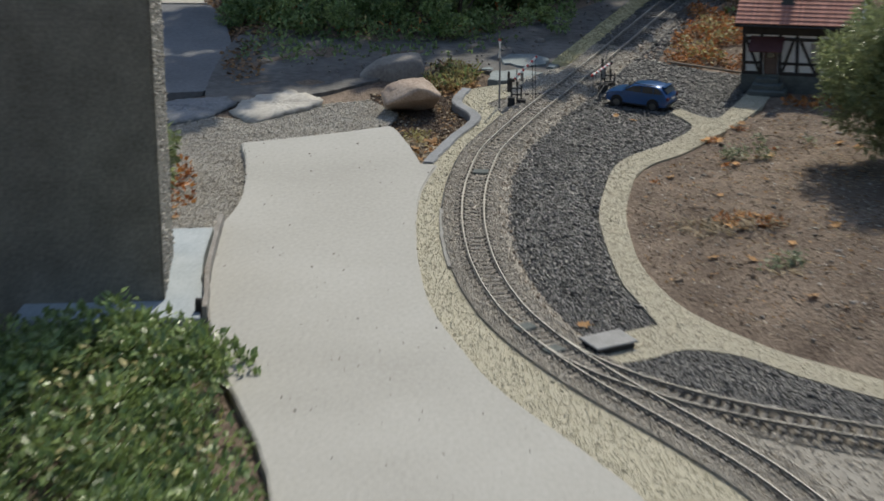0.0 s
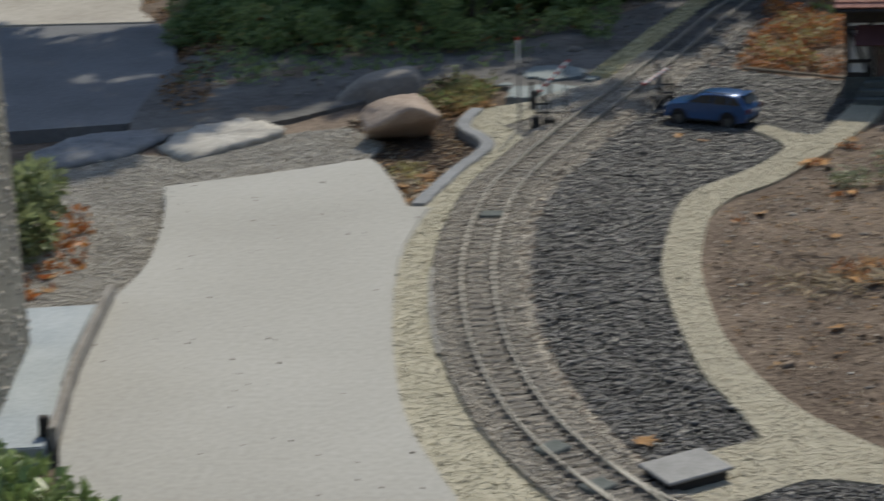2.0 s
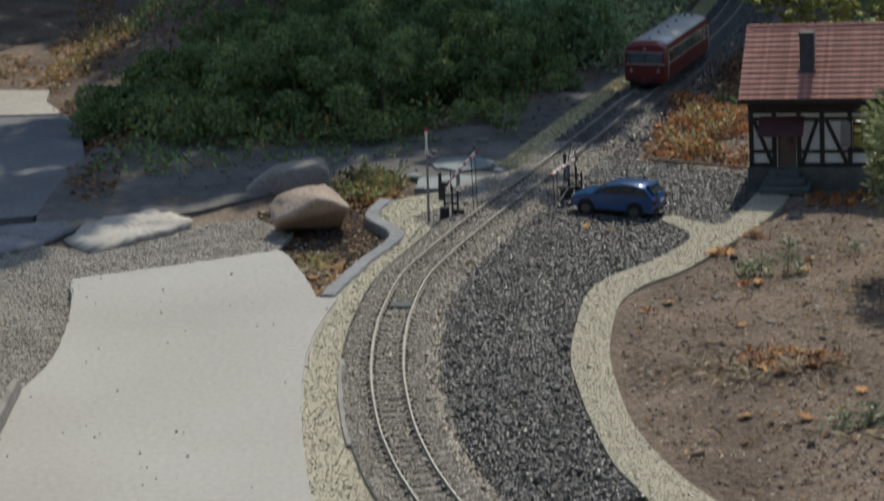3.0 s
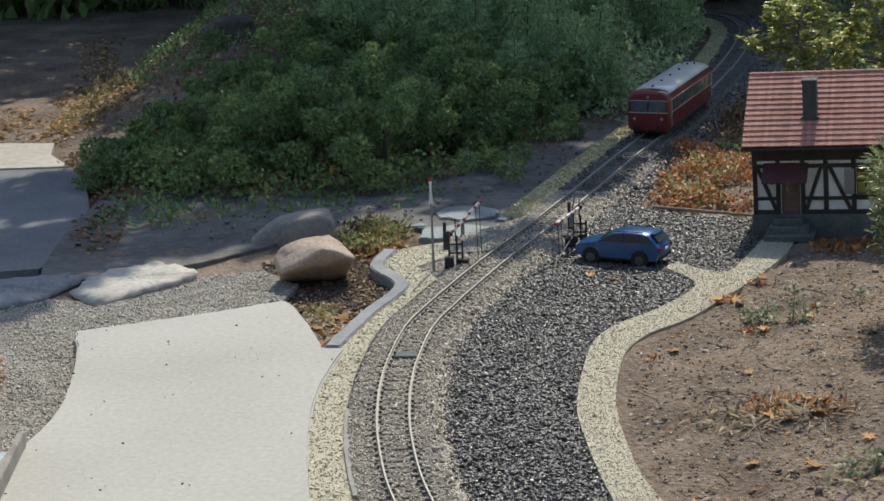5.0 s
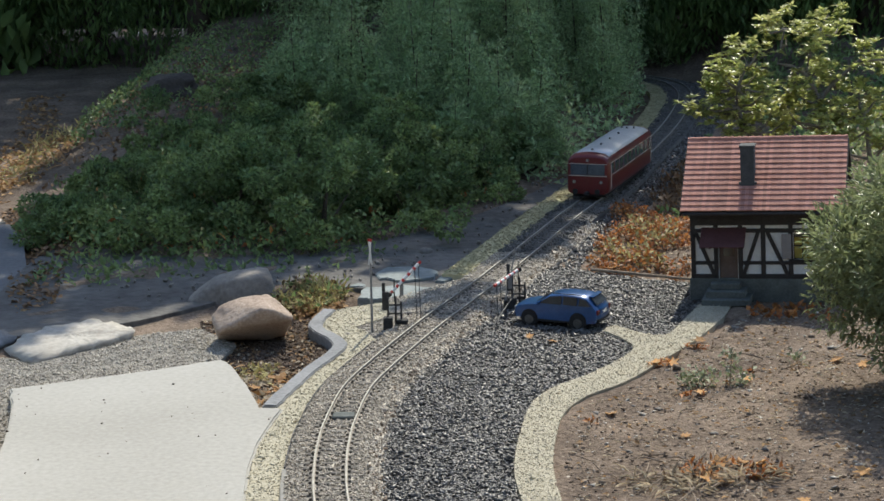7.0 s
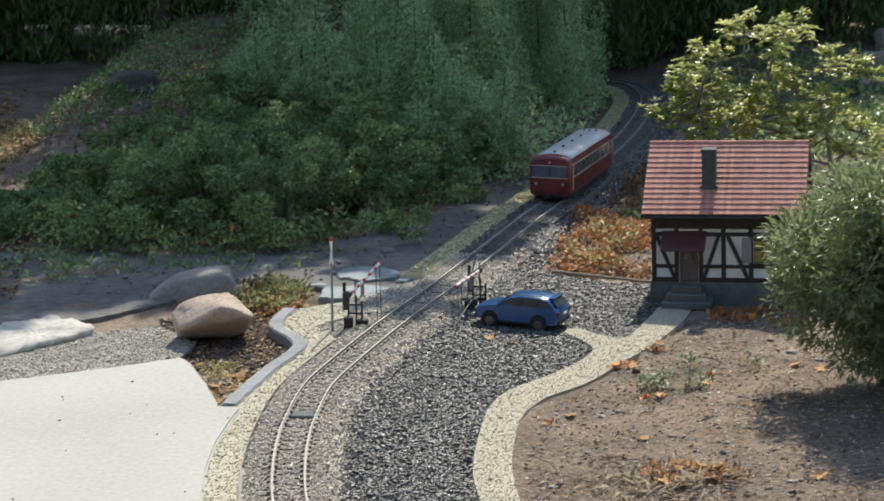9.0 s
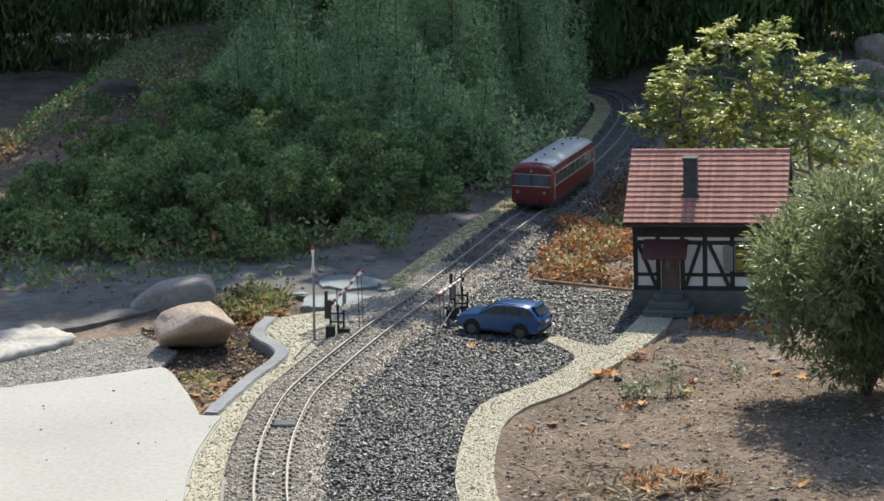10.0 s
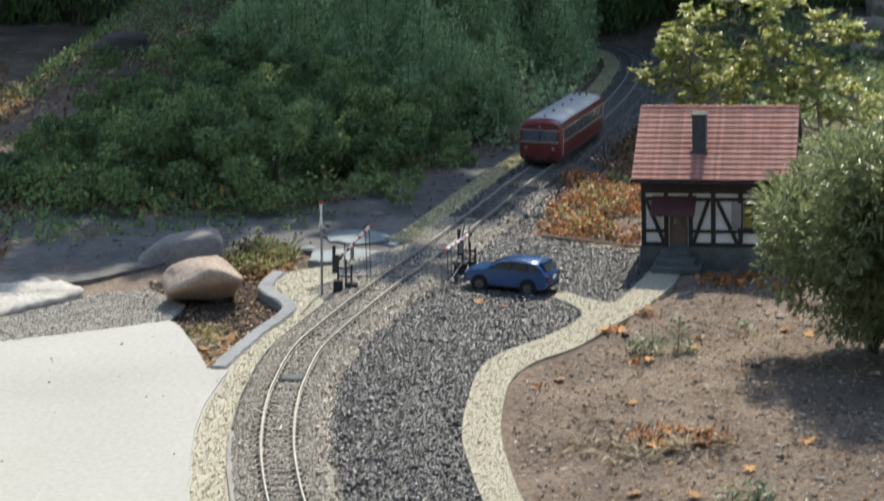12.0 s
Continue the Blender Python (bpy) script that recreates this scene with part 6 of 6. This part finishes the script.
for q, (x, y, r) in enumerate(((0.285, 2.505, 0.042), (0.355, 2.470, 0.035), (0.315, 2.90, 0.03), (0.335, 3.19, 0.025), (0.272, 3.09, 0.028), (0.145, 2.78, 0.022), (0.395, 3.02, 0.02))):
    cover("dry_leaf_clump", disc(x, y, r), int(55 * (r / 0.05) ** 2) + 6, 0.022 if r > 0.04 else 0.007, 0.0125, 0.0056, L_ORANGE, "clump of curled orange leaves and stalks on the soil", 90 + q, 1.2, "leaf litter", 0.5 if r > 0.04 else 0.3)
    cover("dry_leaf_clump", disc(x, y, r * 1.5), int(60 * (r / 0.05) ** 2) + 10, 0.006, 0.012, 0.004, L_BROWN, "dark dry leaf pieces in a leaf clump", 190 + q, 1.2, "leaf litter", 0.3)
    if r > 0.033:
        stalks(x - 0.4 * r, y - 0.5 * r, r * 1.3, int(60 * (r / 0.05) ** 2) + 8, 0.5, "pale dry stalks in a leaf clump")
for x, y, r, n in ((0.222, 2.468, 0.05, 46), (0.262, 2.440, 0.04, 34), (0.195, 2.50, 0.04, 22), (0.36, 2.17, 0.03, 24)):
    stalks(x, y, r, n, 0.2, "pale dry stalks lying on the soil")
bank = np.array([(-0.14, 4.28), (-0.35, 4.02), (-0.6, 3.98), (-0.9, 4.0), (-1.04, 4.2), (-1.08, 4.6), (-1.0, 4.85), (-0.7, 4.95), (-0.4, 5.2), (-0.1, 5.2), (0.08, 4.95), (0.0, 4.6)])
cover("bank_ground_cover", bank, 14000, 0.075, 0.015, 0.009, L_HILL, "soft green ground cover on the shaded bank", 96, 0.8)
cover("bank_ground_cover", bank, 700, 0.09, 0.017, 0.008, L_GRASS, "yellowish leaves in the bank's ground cover", 97, 0.8)
cover("bank_ground_cover", bank, 260, 0.07, 0.022, 0.012, L_ORANGE, "rusty leaves in the bank's ground cover", 98, 0.8)
cover("bank_ground_cover", np.array([(-1.18, 5.2), (-0.9, 5.4), (-0.6, 5.6), (-0.5, 6.4), (-0.7, 7.2), (-1.3, 7.2), (-1.36, 6.2), (-1.24, 5.6)]), 6500, 0.05, 0.015, 0.009, L_HILL, "green ground cover high on the bank", 196, 0.8)
cover("bank_litter", np.array([(-1.20, 5.0), (-0.9, 5.2), (-0.7, 5.6), (-0.8, 7.0), (-1.4, 7.0), (-1.36, 6.0)]), 700, 0.01, 0.022, 0.012, L_DRYBITS, "dry brown leaves high on the bank", 197, 1.2, "leaf litter", 0.1)
cover("bank_ground_cover", np.array([(-0.95, 3.72), (-0.72, 3.74), (-0.5, 3.82), (-0.34, 3.86), (-0.2, 4.05), (-0.35, 4.1), (-0.7, 4.05), (-0.98, 4.1)]), 700, 0.022, 0.018, 0.010, L_HILL, "low plants at the foot of the shaded bank", 198, 0.9)
edge_poly = np.array([(-0.93, 3.5), (-0.86, 3.6), (-0.92, 4.0), (-1.02, 4.4), (-1.18, 4.62), (-1.22, 4.5), (-1.10, 4.2), (-1.0, 3.8)])
cover("bank_litter", edge_poly, 900, 0.012, 0.016, 0.009, L_BROWN, "brown leaf litter at the asphalt's edge", 199, 1.1, "leaf litter", 0.2)
cover("bank_litter", edge_poly, 260, 0.012, 0.015, 0.008, L_DRYBITS, "tan leaf litter at the asphalt's edge", 200, 1.1, "leaf litter", 0.2)
cover("bank_litter", np.array([(-1.1, 4.4), (-0.7, 4.6), (-0.5, 5.2), (-0.5, 6.2), (-1.0, 6.4), (-1.26, 5.6), (-1.16, 4.8)]), 1500, 0.016, 0.020, 0.010, L_BROWN, "brown stems of the bank and fallen leaves", 201, 1.0, "leaf litter", 0.3)
cover("low_plants", np.array([(0.75, 5.0), (1.3, 5.2), (1.55, 6.6), (0.85, 6.85), (0.8, 5.8)]), 3400, 0.06, 0.030, 0.014, L_HILL, "low dark green plants under the back hedge", 164)
trackside = np.concatenate([offset(TRACK, -0.13)[(TRACK[:, 1] > 4.75) & (TRACK[:, 1] < 6.9)], np.array([(-0.1, 4.9), (0.0, 5.4), (0.1, 6.0), (0.2, 6.6)])])
cover("bank_ground_cover", trackside, 4200, 0.085, 0.020, 0.010, L_TALL, "fresh green plants beside the far track", 165)
cover("bank_litter", trackside, 500, 0.02, 0.020, 0.010, L_BROWN, "brown stems and leaves beside the far track", 167, 1.0, "leaf litter", 0.3)
rim = np.array([(-1.36, 4.9), (-1.20, 4.8), (-1.19, 5.3), (-1.25, 5.75), (-1.40, 5.8)])
cover("rim_grass", rim, 320, 0.05, 0.026, 0.005, L_GRASS, "dry yellow grass along the sunlit rim of the bank", 168)
cover("rim_litter", rim, 600, 0.012, 0.022, 0.012, L_DRYBITS, "tan dry leaves along the rim of the bank", 169, 1.2, "leaf litter", 0.2)
cover("low_plants", np.array([(0.98, 4.5), (1.25, 4.6), (1.5, 5.2), (1.5, 5.7), (1.2, 5.8), (0.9, 5.2)]), 2600, 0.07, 0.024, 0.011, L_OLIVE, "grey-green low plants between the shrubs and the rocks", 163)
cover("low_plants", np.array([(0.36, 4.4), (0.46, 4.4), (0.5, 5.0), (0.60, 5.4), (0.62, 5.0), (0.5, 4.6), (0.46, 4.3)]), 2000, 0.05, 0.018, 0.009, L_HILL, "low green plants between track and shrub", 63)
cover("low_plants", np.array([(0.33, 4.42), (0.46, 4.36), (0.56, 4.8), (0.62, 5.3), (0.52, 5.2), (0.42, 4.8)]), 1100, 0.04, 0.017, 0.008, L_BROWN, "brown withered plants between track and shrub", 263)
tuft = np.array([(-0.435, 3.57), (-0.38, 3.50), (-0.31, 3.56), (-0.295, 3.68), (-0.34, 3.73), (-0.43, 3.72)])
cover("dry_tuft", tuft, 1000, 0.036, 0.018, 0.0042, L_GRASS, "yellowish grass tuft behind the fieldstone", 64)
cover("dry_tuft", tuft, 360, 0.032, 0.014, 0.007, L_HILL, "green leaves in the grass tuft", 264)
cover("dry_tuft", tuft, 500, 0.034, 0.014, 0.006, L_BROWN, "brown stems in the grass tuft", 265)
cover("dry_tuft", np.array([(-0.43, 3.50), (-0.36, 3.44), (-0.29, 3.53), (-0.30, 3.62), (-0.42, 3.60)]), 600, 0.022, 0.014, 0.008, L_DRYBITS, "brown dry leaves in the grass tuft", 65, 1.2, "ground cover", 0.2)
low_litter = np.concatenate([litter_poly[:4], [(-0.335, 3.48), (-0.56, 3.48)], litter_poly[9:]])
tagged(grit("dark_mulch", low_litter, 8000, 0.0058, 0.0, M_LITTER, 175, height=bed_h, chip=True, tilt=0.6, flat=0.5), "dark brown mulch under the leaf litter", "mulch", kind="stuff")
tagged(grit("dark_mulch", np.array([(-0.31, 3.56), (-0.29, 3.52), (-0.27, 3.58), (-0.12, 3.60), (-0.07, 3.72), (-0.05, 3.82), (-0.10, 3.96), (-0.30, 3.96), (-0.30, 3.72)]), 3600, 0.0058, -0.003, M_LITTER, 176, height=bed_h, chip=True, tilt=0.6, flat=0.5), "dark brown mulch round the slate slabs", "mulch", kind="stuff")
cover("leaf_litter", low_litter, 2200, 0.006, 0.0075, 0.0035, L_BROWN, "brown leaf litter between slab and kerb", 66, 1.2, "leaf litter", 0.2)
cover("leaf_litter", low_litter, 420, 0.007, 0.012, 0.0055, L_STRAW, "pale dry flakes on the mulch", 266, 1.2, "leaf litter", 0.1)
cover("leaf_litter", np.array([(-0.45, 3.15), (-0.40, 3.02), (-0.37, 3.04), (-0.385, 3.16)]), 150, 0.012, 0.014, 0.006, L_GRASS, "yellow-green leaves by the slab's corner", 267, 1.2, "leaf litter", 0.3)
cover("leaf_litter", np.array([(-0.40, 3.08), (-0.372, 2.90), (-0.335, 3.0), (-0.345, 3.09)]), 60, 0.010, 0.020, 0.012, L_DRY, "tan leaves by the slab's corner", 268, 1.2, "leaf litter", 0.2)
cover("leaf_litter", np.array([(-0.375, 2.88), (-0.34, 3.03), (-0.42, 3.10), (-0.46, 3.10), (-0.41, 2.99)]), 380, 0.008, 0.014, 0.007, L_STRAW, "pale straw and leaf pieces by the slab", 166, 1.2, "leaf litter", 0.2)
cover("leaf_litter", low_litter, 320, 0.008, 0.011, 0.006, L_DRYBITS, "pale dry leaf pieces between slab and kerb", 67, 1.2, "leaf litter", 0.1)
cover("leaf_litter", np.array([(-0.95, 2.45), (-0.86, 2.4), (-0.83, 2.6), (-0.86, 2.8), (-0.93, 2.95), (-0.98, 2.8)]), 330, 0.012, 0.018, 0.010, L_ORANGE, "orange dry leaves at the gravel's edge", 68, 1.3, "leaf litter")
cover("bank_litter", np.array([(-1.22, 4.6), (-1.28, 5.0), (-1.31, 5.2), (-1.39, 5.94), (-1.55, 6.76), (-1.68, 6.7), (-1.5, 5.9), (-1.46, 5.35), (-2.2, 5.35), (-2.2, 4.76), (-1.27, 4.72)]), 2200, 0.010, 0.020, 0.011, L_DRYBITS, "tan dry leaves on the sunlit earth", 69, 1.3, "leaf litter", 0.1)
cover("soil_rust", np.array([(0.44, 3.40), (0.62, 3.35), (0.66, 3.46), (0.5, 3.50)]), 130, 0.010, 0.018, 0.010, L_ORANGE, "rusty leaves along the house plinth", 70, 1.1, "leaf litter")
cover("soil_bits", np.array([(0.10, 2.2), (0.3, 1.95), (1.0, 1.7), (1.1, 3.4), (0.5, 3.45), (0.3, 3.05), (0.12, 2.85)]), 1700, 0.004, 0.011, 0.005, L_DRYBITS, "small dry leaf pieces on the soil", 71, 1.2, "leaf litter", 0.05)
bed_poly = np.array([(0.10, 2.42), (0.12, 2.25), (0.2, 2.06), (0.32, 1.92), (0.6, 1.75), (0.9, 1.62), (0.95, 3.4), (0.62, 3.48), (0.46, 3.44), (0.36, 3.24), (0.3, 3.12), (0.22, 2.98), (0.15, 2.9), (0.11, 2.8), (0.09, 2.6)])
tagged(grit("soil_crumbs", bed_poly, 20000, 0.0034, -0.0012, M_CLOD, 72, height=bed_h, chip=True, tilt=0.6, flat=0.55), "brown soil crumbs on the garden bed", "soil", kind="stuff")
tagged(grit("soil_clods", bed_poly, 420, 0.0068, -0.0024, M_CLOD, 172, height=bed_h, tilt=0.8, flat=0.55), "larger brown clods on the garden bed", "soil", kind="stuff")
tagged(grit("dark_crumbs", bed_poly, 5200, 0.0048, -0.0012, M_SOIL, 173, height=bed_h, chip=True, tilt=0.6, flat=0.55), "dark moist crumbs on the garden bed", "soil", kind="stuff")
tagged(grit("grey_chips", bed_poly, 110, 0.013, -0.0012, M_BOULDER, 174, height=bed_h, chip=True, tilt=0.3, flat=0.4), "flat grey stone chips on the garden bed", "pebbles", kind="stuff")
cover("straw_bits", bed_poly, 3000, 0.003, 0.011, 0.0026, L_STRAW, "pale straw and leaf stalks on the soil", 171, 1.0, "leaf litter", 0.05)
tagged(grit("pale_chips", bed_poly, 420, 0.0068, -0.0008, M_PEBBLE, 177, height=bed_h, flat=0.35, tilt=0.35, chip=True), "larger pale chips on the garden bed", "pebbles", kind="stuff")
tagged(grit("soil_pebbles", bed_poly, 2600, 0.0042, -0.0006, M_PEBBLE, 73, height=bed_h, flat=0.38, tilt=0.3, chip=True), "pale stone chips scattered on the garden bed", "pebbles", kind="stuff")
shade_poly = np.array([(-0.30, 3.72), (-0.1, 3.80), (0.0, 4.1), (0.1, 4.5), (0.2, 4.9), (0.0, 4.9), (-0.2, 4.3), (-0.6, 3.9), (-0.9, 3.6), (-0.55, 3.6)])
tagged(grit("shade_pebbles", shade_poly, 260, 0.0045, 0.007, M_BOULDER, 74, height=bed_h), "scattered pebbles on the shaded earth", "pebbles", kind="stuff")
right_poly = np.concatenate([offset(TRACK, 0.055)[TRACK[:, 1] > 3.85], offset(TRACK, 0.13)[TRACK[:, 1] > 3.85][::-1]])
tagged(grit("dark_gravel", right_poly, 6000, 0.0046, 0.0, M_DARKGRAV, 75, height=bed_h), "dark gravel beside the far track", "gravel", kind="stuff")


def leaf_mesh(seed):
    """A dry curled leaf with a lobed outline."""
    r = np.random.default_rng(seed)
    bm = bmesh.new()
    c = bm.verts.new((0, 0, 0))
    n = 14
    out = []
    for i in range(n):
        a = 2 * math.pi * i / n
        k = (0.5 if i % 2 else 0.95) * (1.15 if 2 < i < 12 else 0.8) + r.uniform(-0.1, 0.1)
        x, y = 0.7 * k * math.sin(a), k * math.cos(a)
        out.append(bm.verts.new((x, y, 0.22 * (x * x) + 0.14 * y * y * (1 if r.random() < 0.8 else -0.3) + r.uniform(-0.05, 0.07))))
    for i in range(n):
        bm.faces.new((c, out[i], out[(i + 1) % n]))
    limb_bm(bm, [(0, -0.7, 0.05), (0, -1.05, 0.15), (0.05, -1.4, 0.3)], [0.03, 0.025, 0.02], 4)
    bmesh.ops.recalc_face_normals(bm, faces=bm.faces)
    return bm


kinds = [tagged(part("fallen_leaf", leaf_mesh(q), L_DRY), "curled orange-tan fallen leaf on the ground", "leaf", "fallen leaves") for q in range(3)]
spots = [(0.262, 2.50, 0.022), (0.285, 2.47, 0.026), (0.305, 2.455, 0.024), (0.33, 2.52, 0.022), (0.355, 2.50, 0.025), (0.30, 2.53, 0.02), (0.34, 2.46, 0.024), (0.37, 2.47, 0.016), (0.262, 3.095, 0.018), (0.285, 3.085, 0.018), (0.335, 3.19, 0.018), (0.352, 3.235, 0.016), (0.37, 3.30, 0.015), (0.315, 2.89, 0.016), (0.40, 2.97, 0.014), (0.17, 2.815, 0.015), (0.27, 2.68, 0.012), (0.56, 3.08, 0.02), (0.60, 3.05, 0.018), (0.055, 3.28, 0.013), (0.092, 3.25, 0.013), (-0.178, 2.835, 0.013), (-0.185, 2.62, 0.01), (-0.005, 1.965, 0.020), (0.115, 1.79, 0.018), (0.165, 1.745, 0.022), (-0.405, 2.94, 0.018), (-0.385, 2.925, 0.02), (-0.42, 2.985, 0.018), (-0.44, 3.06, 0.02), (-0.40, 3.02, 0.016), (-0.36, 3.0, 0.018), (-0.865, 2.56, 0.02), (-0.85, 2.5, 0.018), (0.48, 2.42, 0.018), (0.235, 2.30, 0.016), (0.31, 2.26, 0.018), (0.39, 2.34, 0.014), (0.23, 3.82, 0.022), (0.40, 2.05, 0.018)]
for i, (x, y, sc) in enumerate(spots):
    on = z_at(x, y) if x > 0.1 and y < 3.46 else (-0.006 if x > -0.3 else -0.02)
    m = pose(x, y, max(on, -0.02) + 0.004, rng.normal(0, 10), rng.normal(0, 10), rng.uniform(0, 360))
    if i < 3:
        o = kinds[i]
        o.matrix_basis = m
    else:
        o = copy_thing(kinds[i % 3], m)
    o.scale = (sc, sc, sc)

# twigs
for i in range(46):
    x, y = rng.uniform(0.16, 0.62), rng.uniform(2.2, 3.2)
    if i > 8:
        x, y = rng.normal(0.27, 0.06), rng.normal(2.50, 0.06)
    if x < 0.13:
        x = 0.14
    ln, a = rng.uniform(0.02, 0.07), rng.uniform(0, 6.3)
    z = z_at(x, y) + 0.003
    pth = [(x, y, z), (x + ln * 0.5 * math.cos(a), y + ln * 0.5 * math.sin(a), z + rng.uniform(0, 0.01)), (x + ln * math.cos(a + 0.4), y + ln * math.sin(a + 0.4), z + rng.uniform(-0.002, 0.016))]
    tagged(part("twig", limb_bm(bmesh.new(), pth, [0.0013, 0.001, 0.0006], 5), M_TWIG), "thin dry twig lying on the soil", "twig", "twigs on the soil")

# small green seedlings
for i, (x, y, n, sp, tall) in enumerate(((0.325, 2.95, 95, 0.030, 0.030), (0.368, 2.955, 60, 0.016, 0.055), (0.300, 2.955, 50, 0.020, 0.022), (0.385, 2.945, 40, 0.018, 0.026), (0.345, 2.205, 60, 0.022, 0.026), (0.378, 2.212, 95, 0.026, 0.028), (0.49, 3.06, 26, 0.02, 0.018))):
    z = z_at(x, y)
    s = empty("seedling", pose(x, y, z - 0.003))
    tagged(s, "small grey-green seedling on the bare soil", "plant", "seedlings")
    part("stem", rod_bm((0, 0, 0), (0.003, 0, tall), 0.0014, 0.0007, 5), M_TWIG, s)
    pp = np.column_stack([rng.normal(0, sp * 0.5, n), rng.normal(0, sp * 0.5, n), tall * rng.uniform(0.12, 1.1, n)])
    leaves("foliage", pp, pp * np.array([12, 12, 8]) + np.array([0, 0, 0.2]), 0.0105, 0.0062, L_SEEDLING, 80 + i, s, 0.6)

# specks of dirt on the concrete
sp = scatter(slab_poly, 260)
sp = sp[np.random.default_rng(3).random(len(sp)) < 0.55]
v = CUBE_V[None] * (1 + rng.uniform(-0.4, 0.4, (len(sp), 8, 3))) * rng.lognormal(-6.75, 0.42, (len(sp), 1, 1)) * np.array([1.3, 1, 0.7])
v = np.einsum("nij,nkj->nki", turns(rng, len(sp), 0.2), v) + np.column_stack([sp, np.full(len(sp), 0.0006)])[:, None, :]
tagged(mesh_np("dirt_specks", v.reshape(-1, 3), (CUBE_F[None] + 8 * np.arange(len(sp))[:, None, None]).reshape(-1, 4), M_BARK), "dark dirt specks on the concrete slab", "dirt", kind="stuff")


# yellowing leaves among the ground shrub
hp = scatter(np.array([(-0.75, 1.2), (-0.50, 1.2), (-0.53, 1.42), (-0.60, 1.6), (-0.72, 1.66), (-0.9, 1.6)]), 160)
tips = leaves("yellow_leaves", np.column_stack([hp, rng.uniform(0.035, 0.075, len(hp))]), np.tile([0, 0, 0.4], (len(hp), 1)), 0.019, 0.010, L_GRASS, 311, None, 0.9)
tagged(tips, "yellowing leaves among the dark ground shrub", "leaves", kind="stuff")
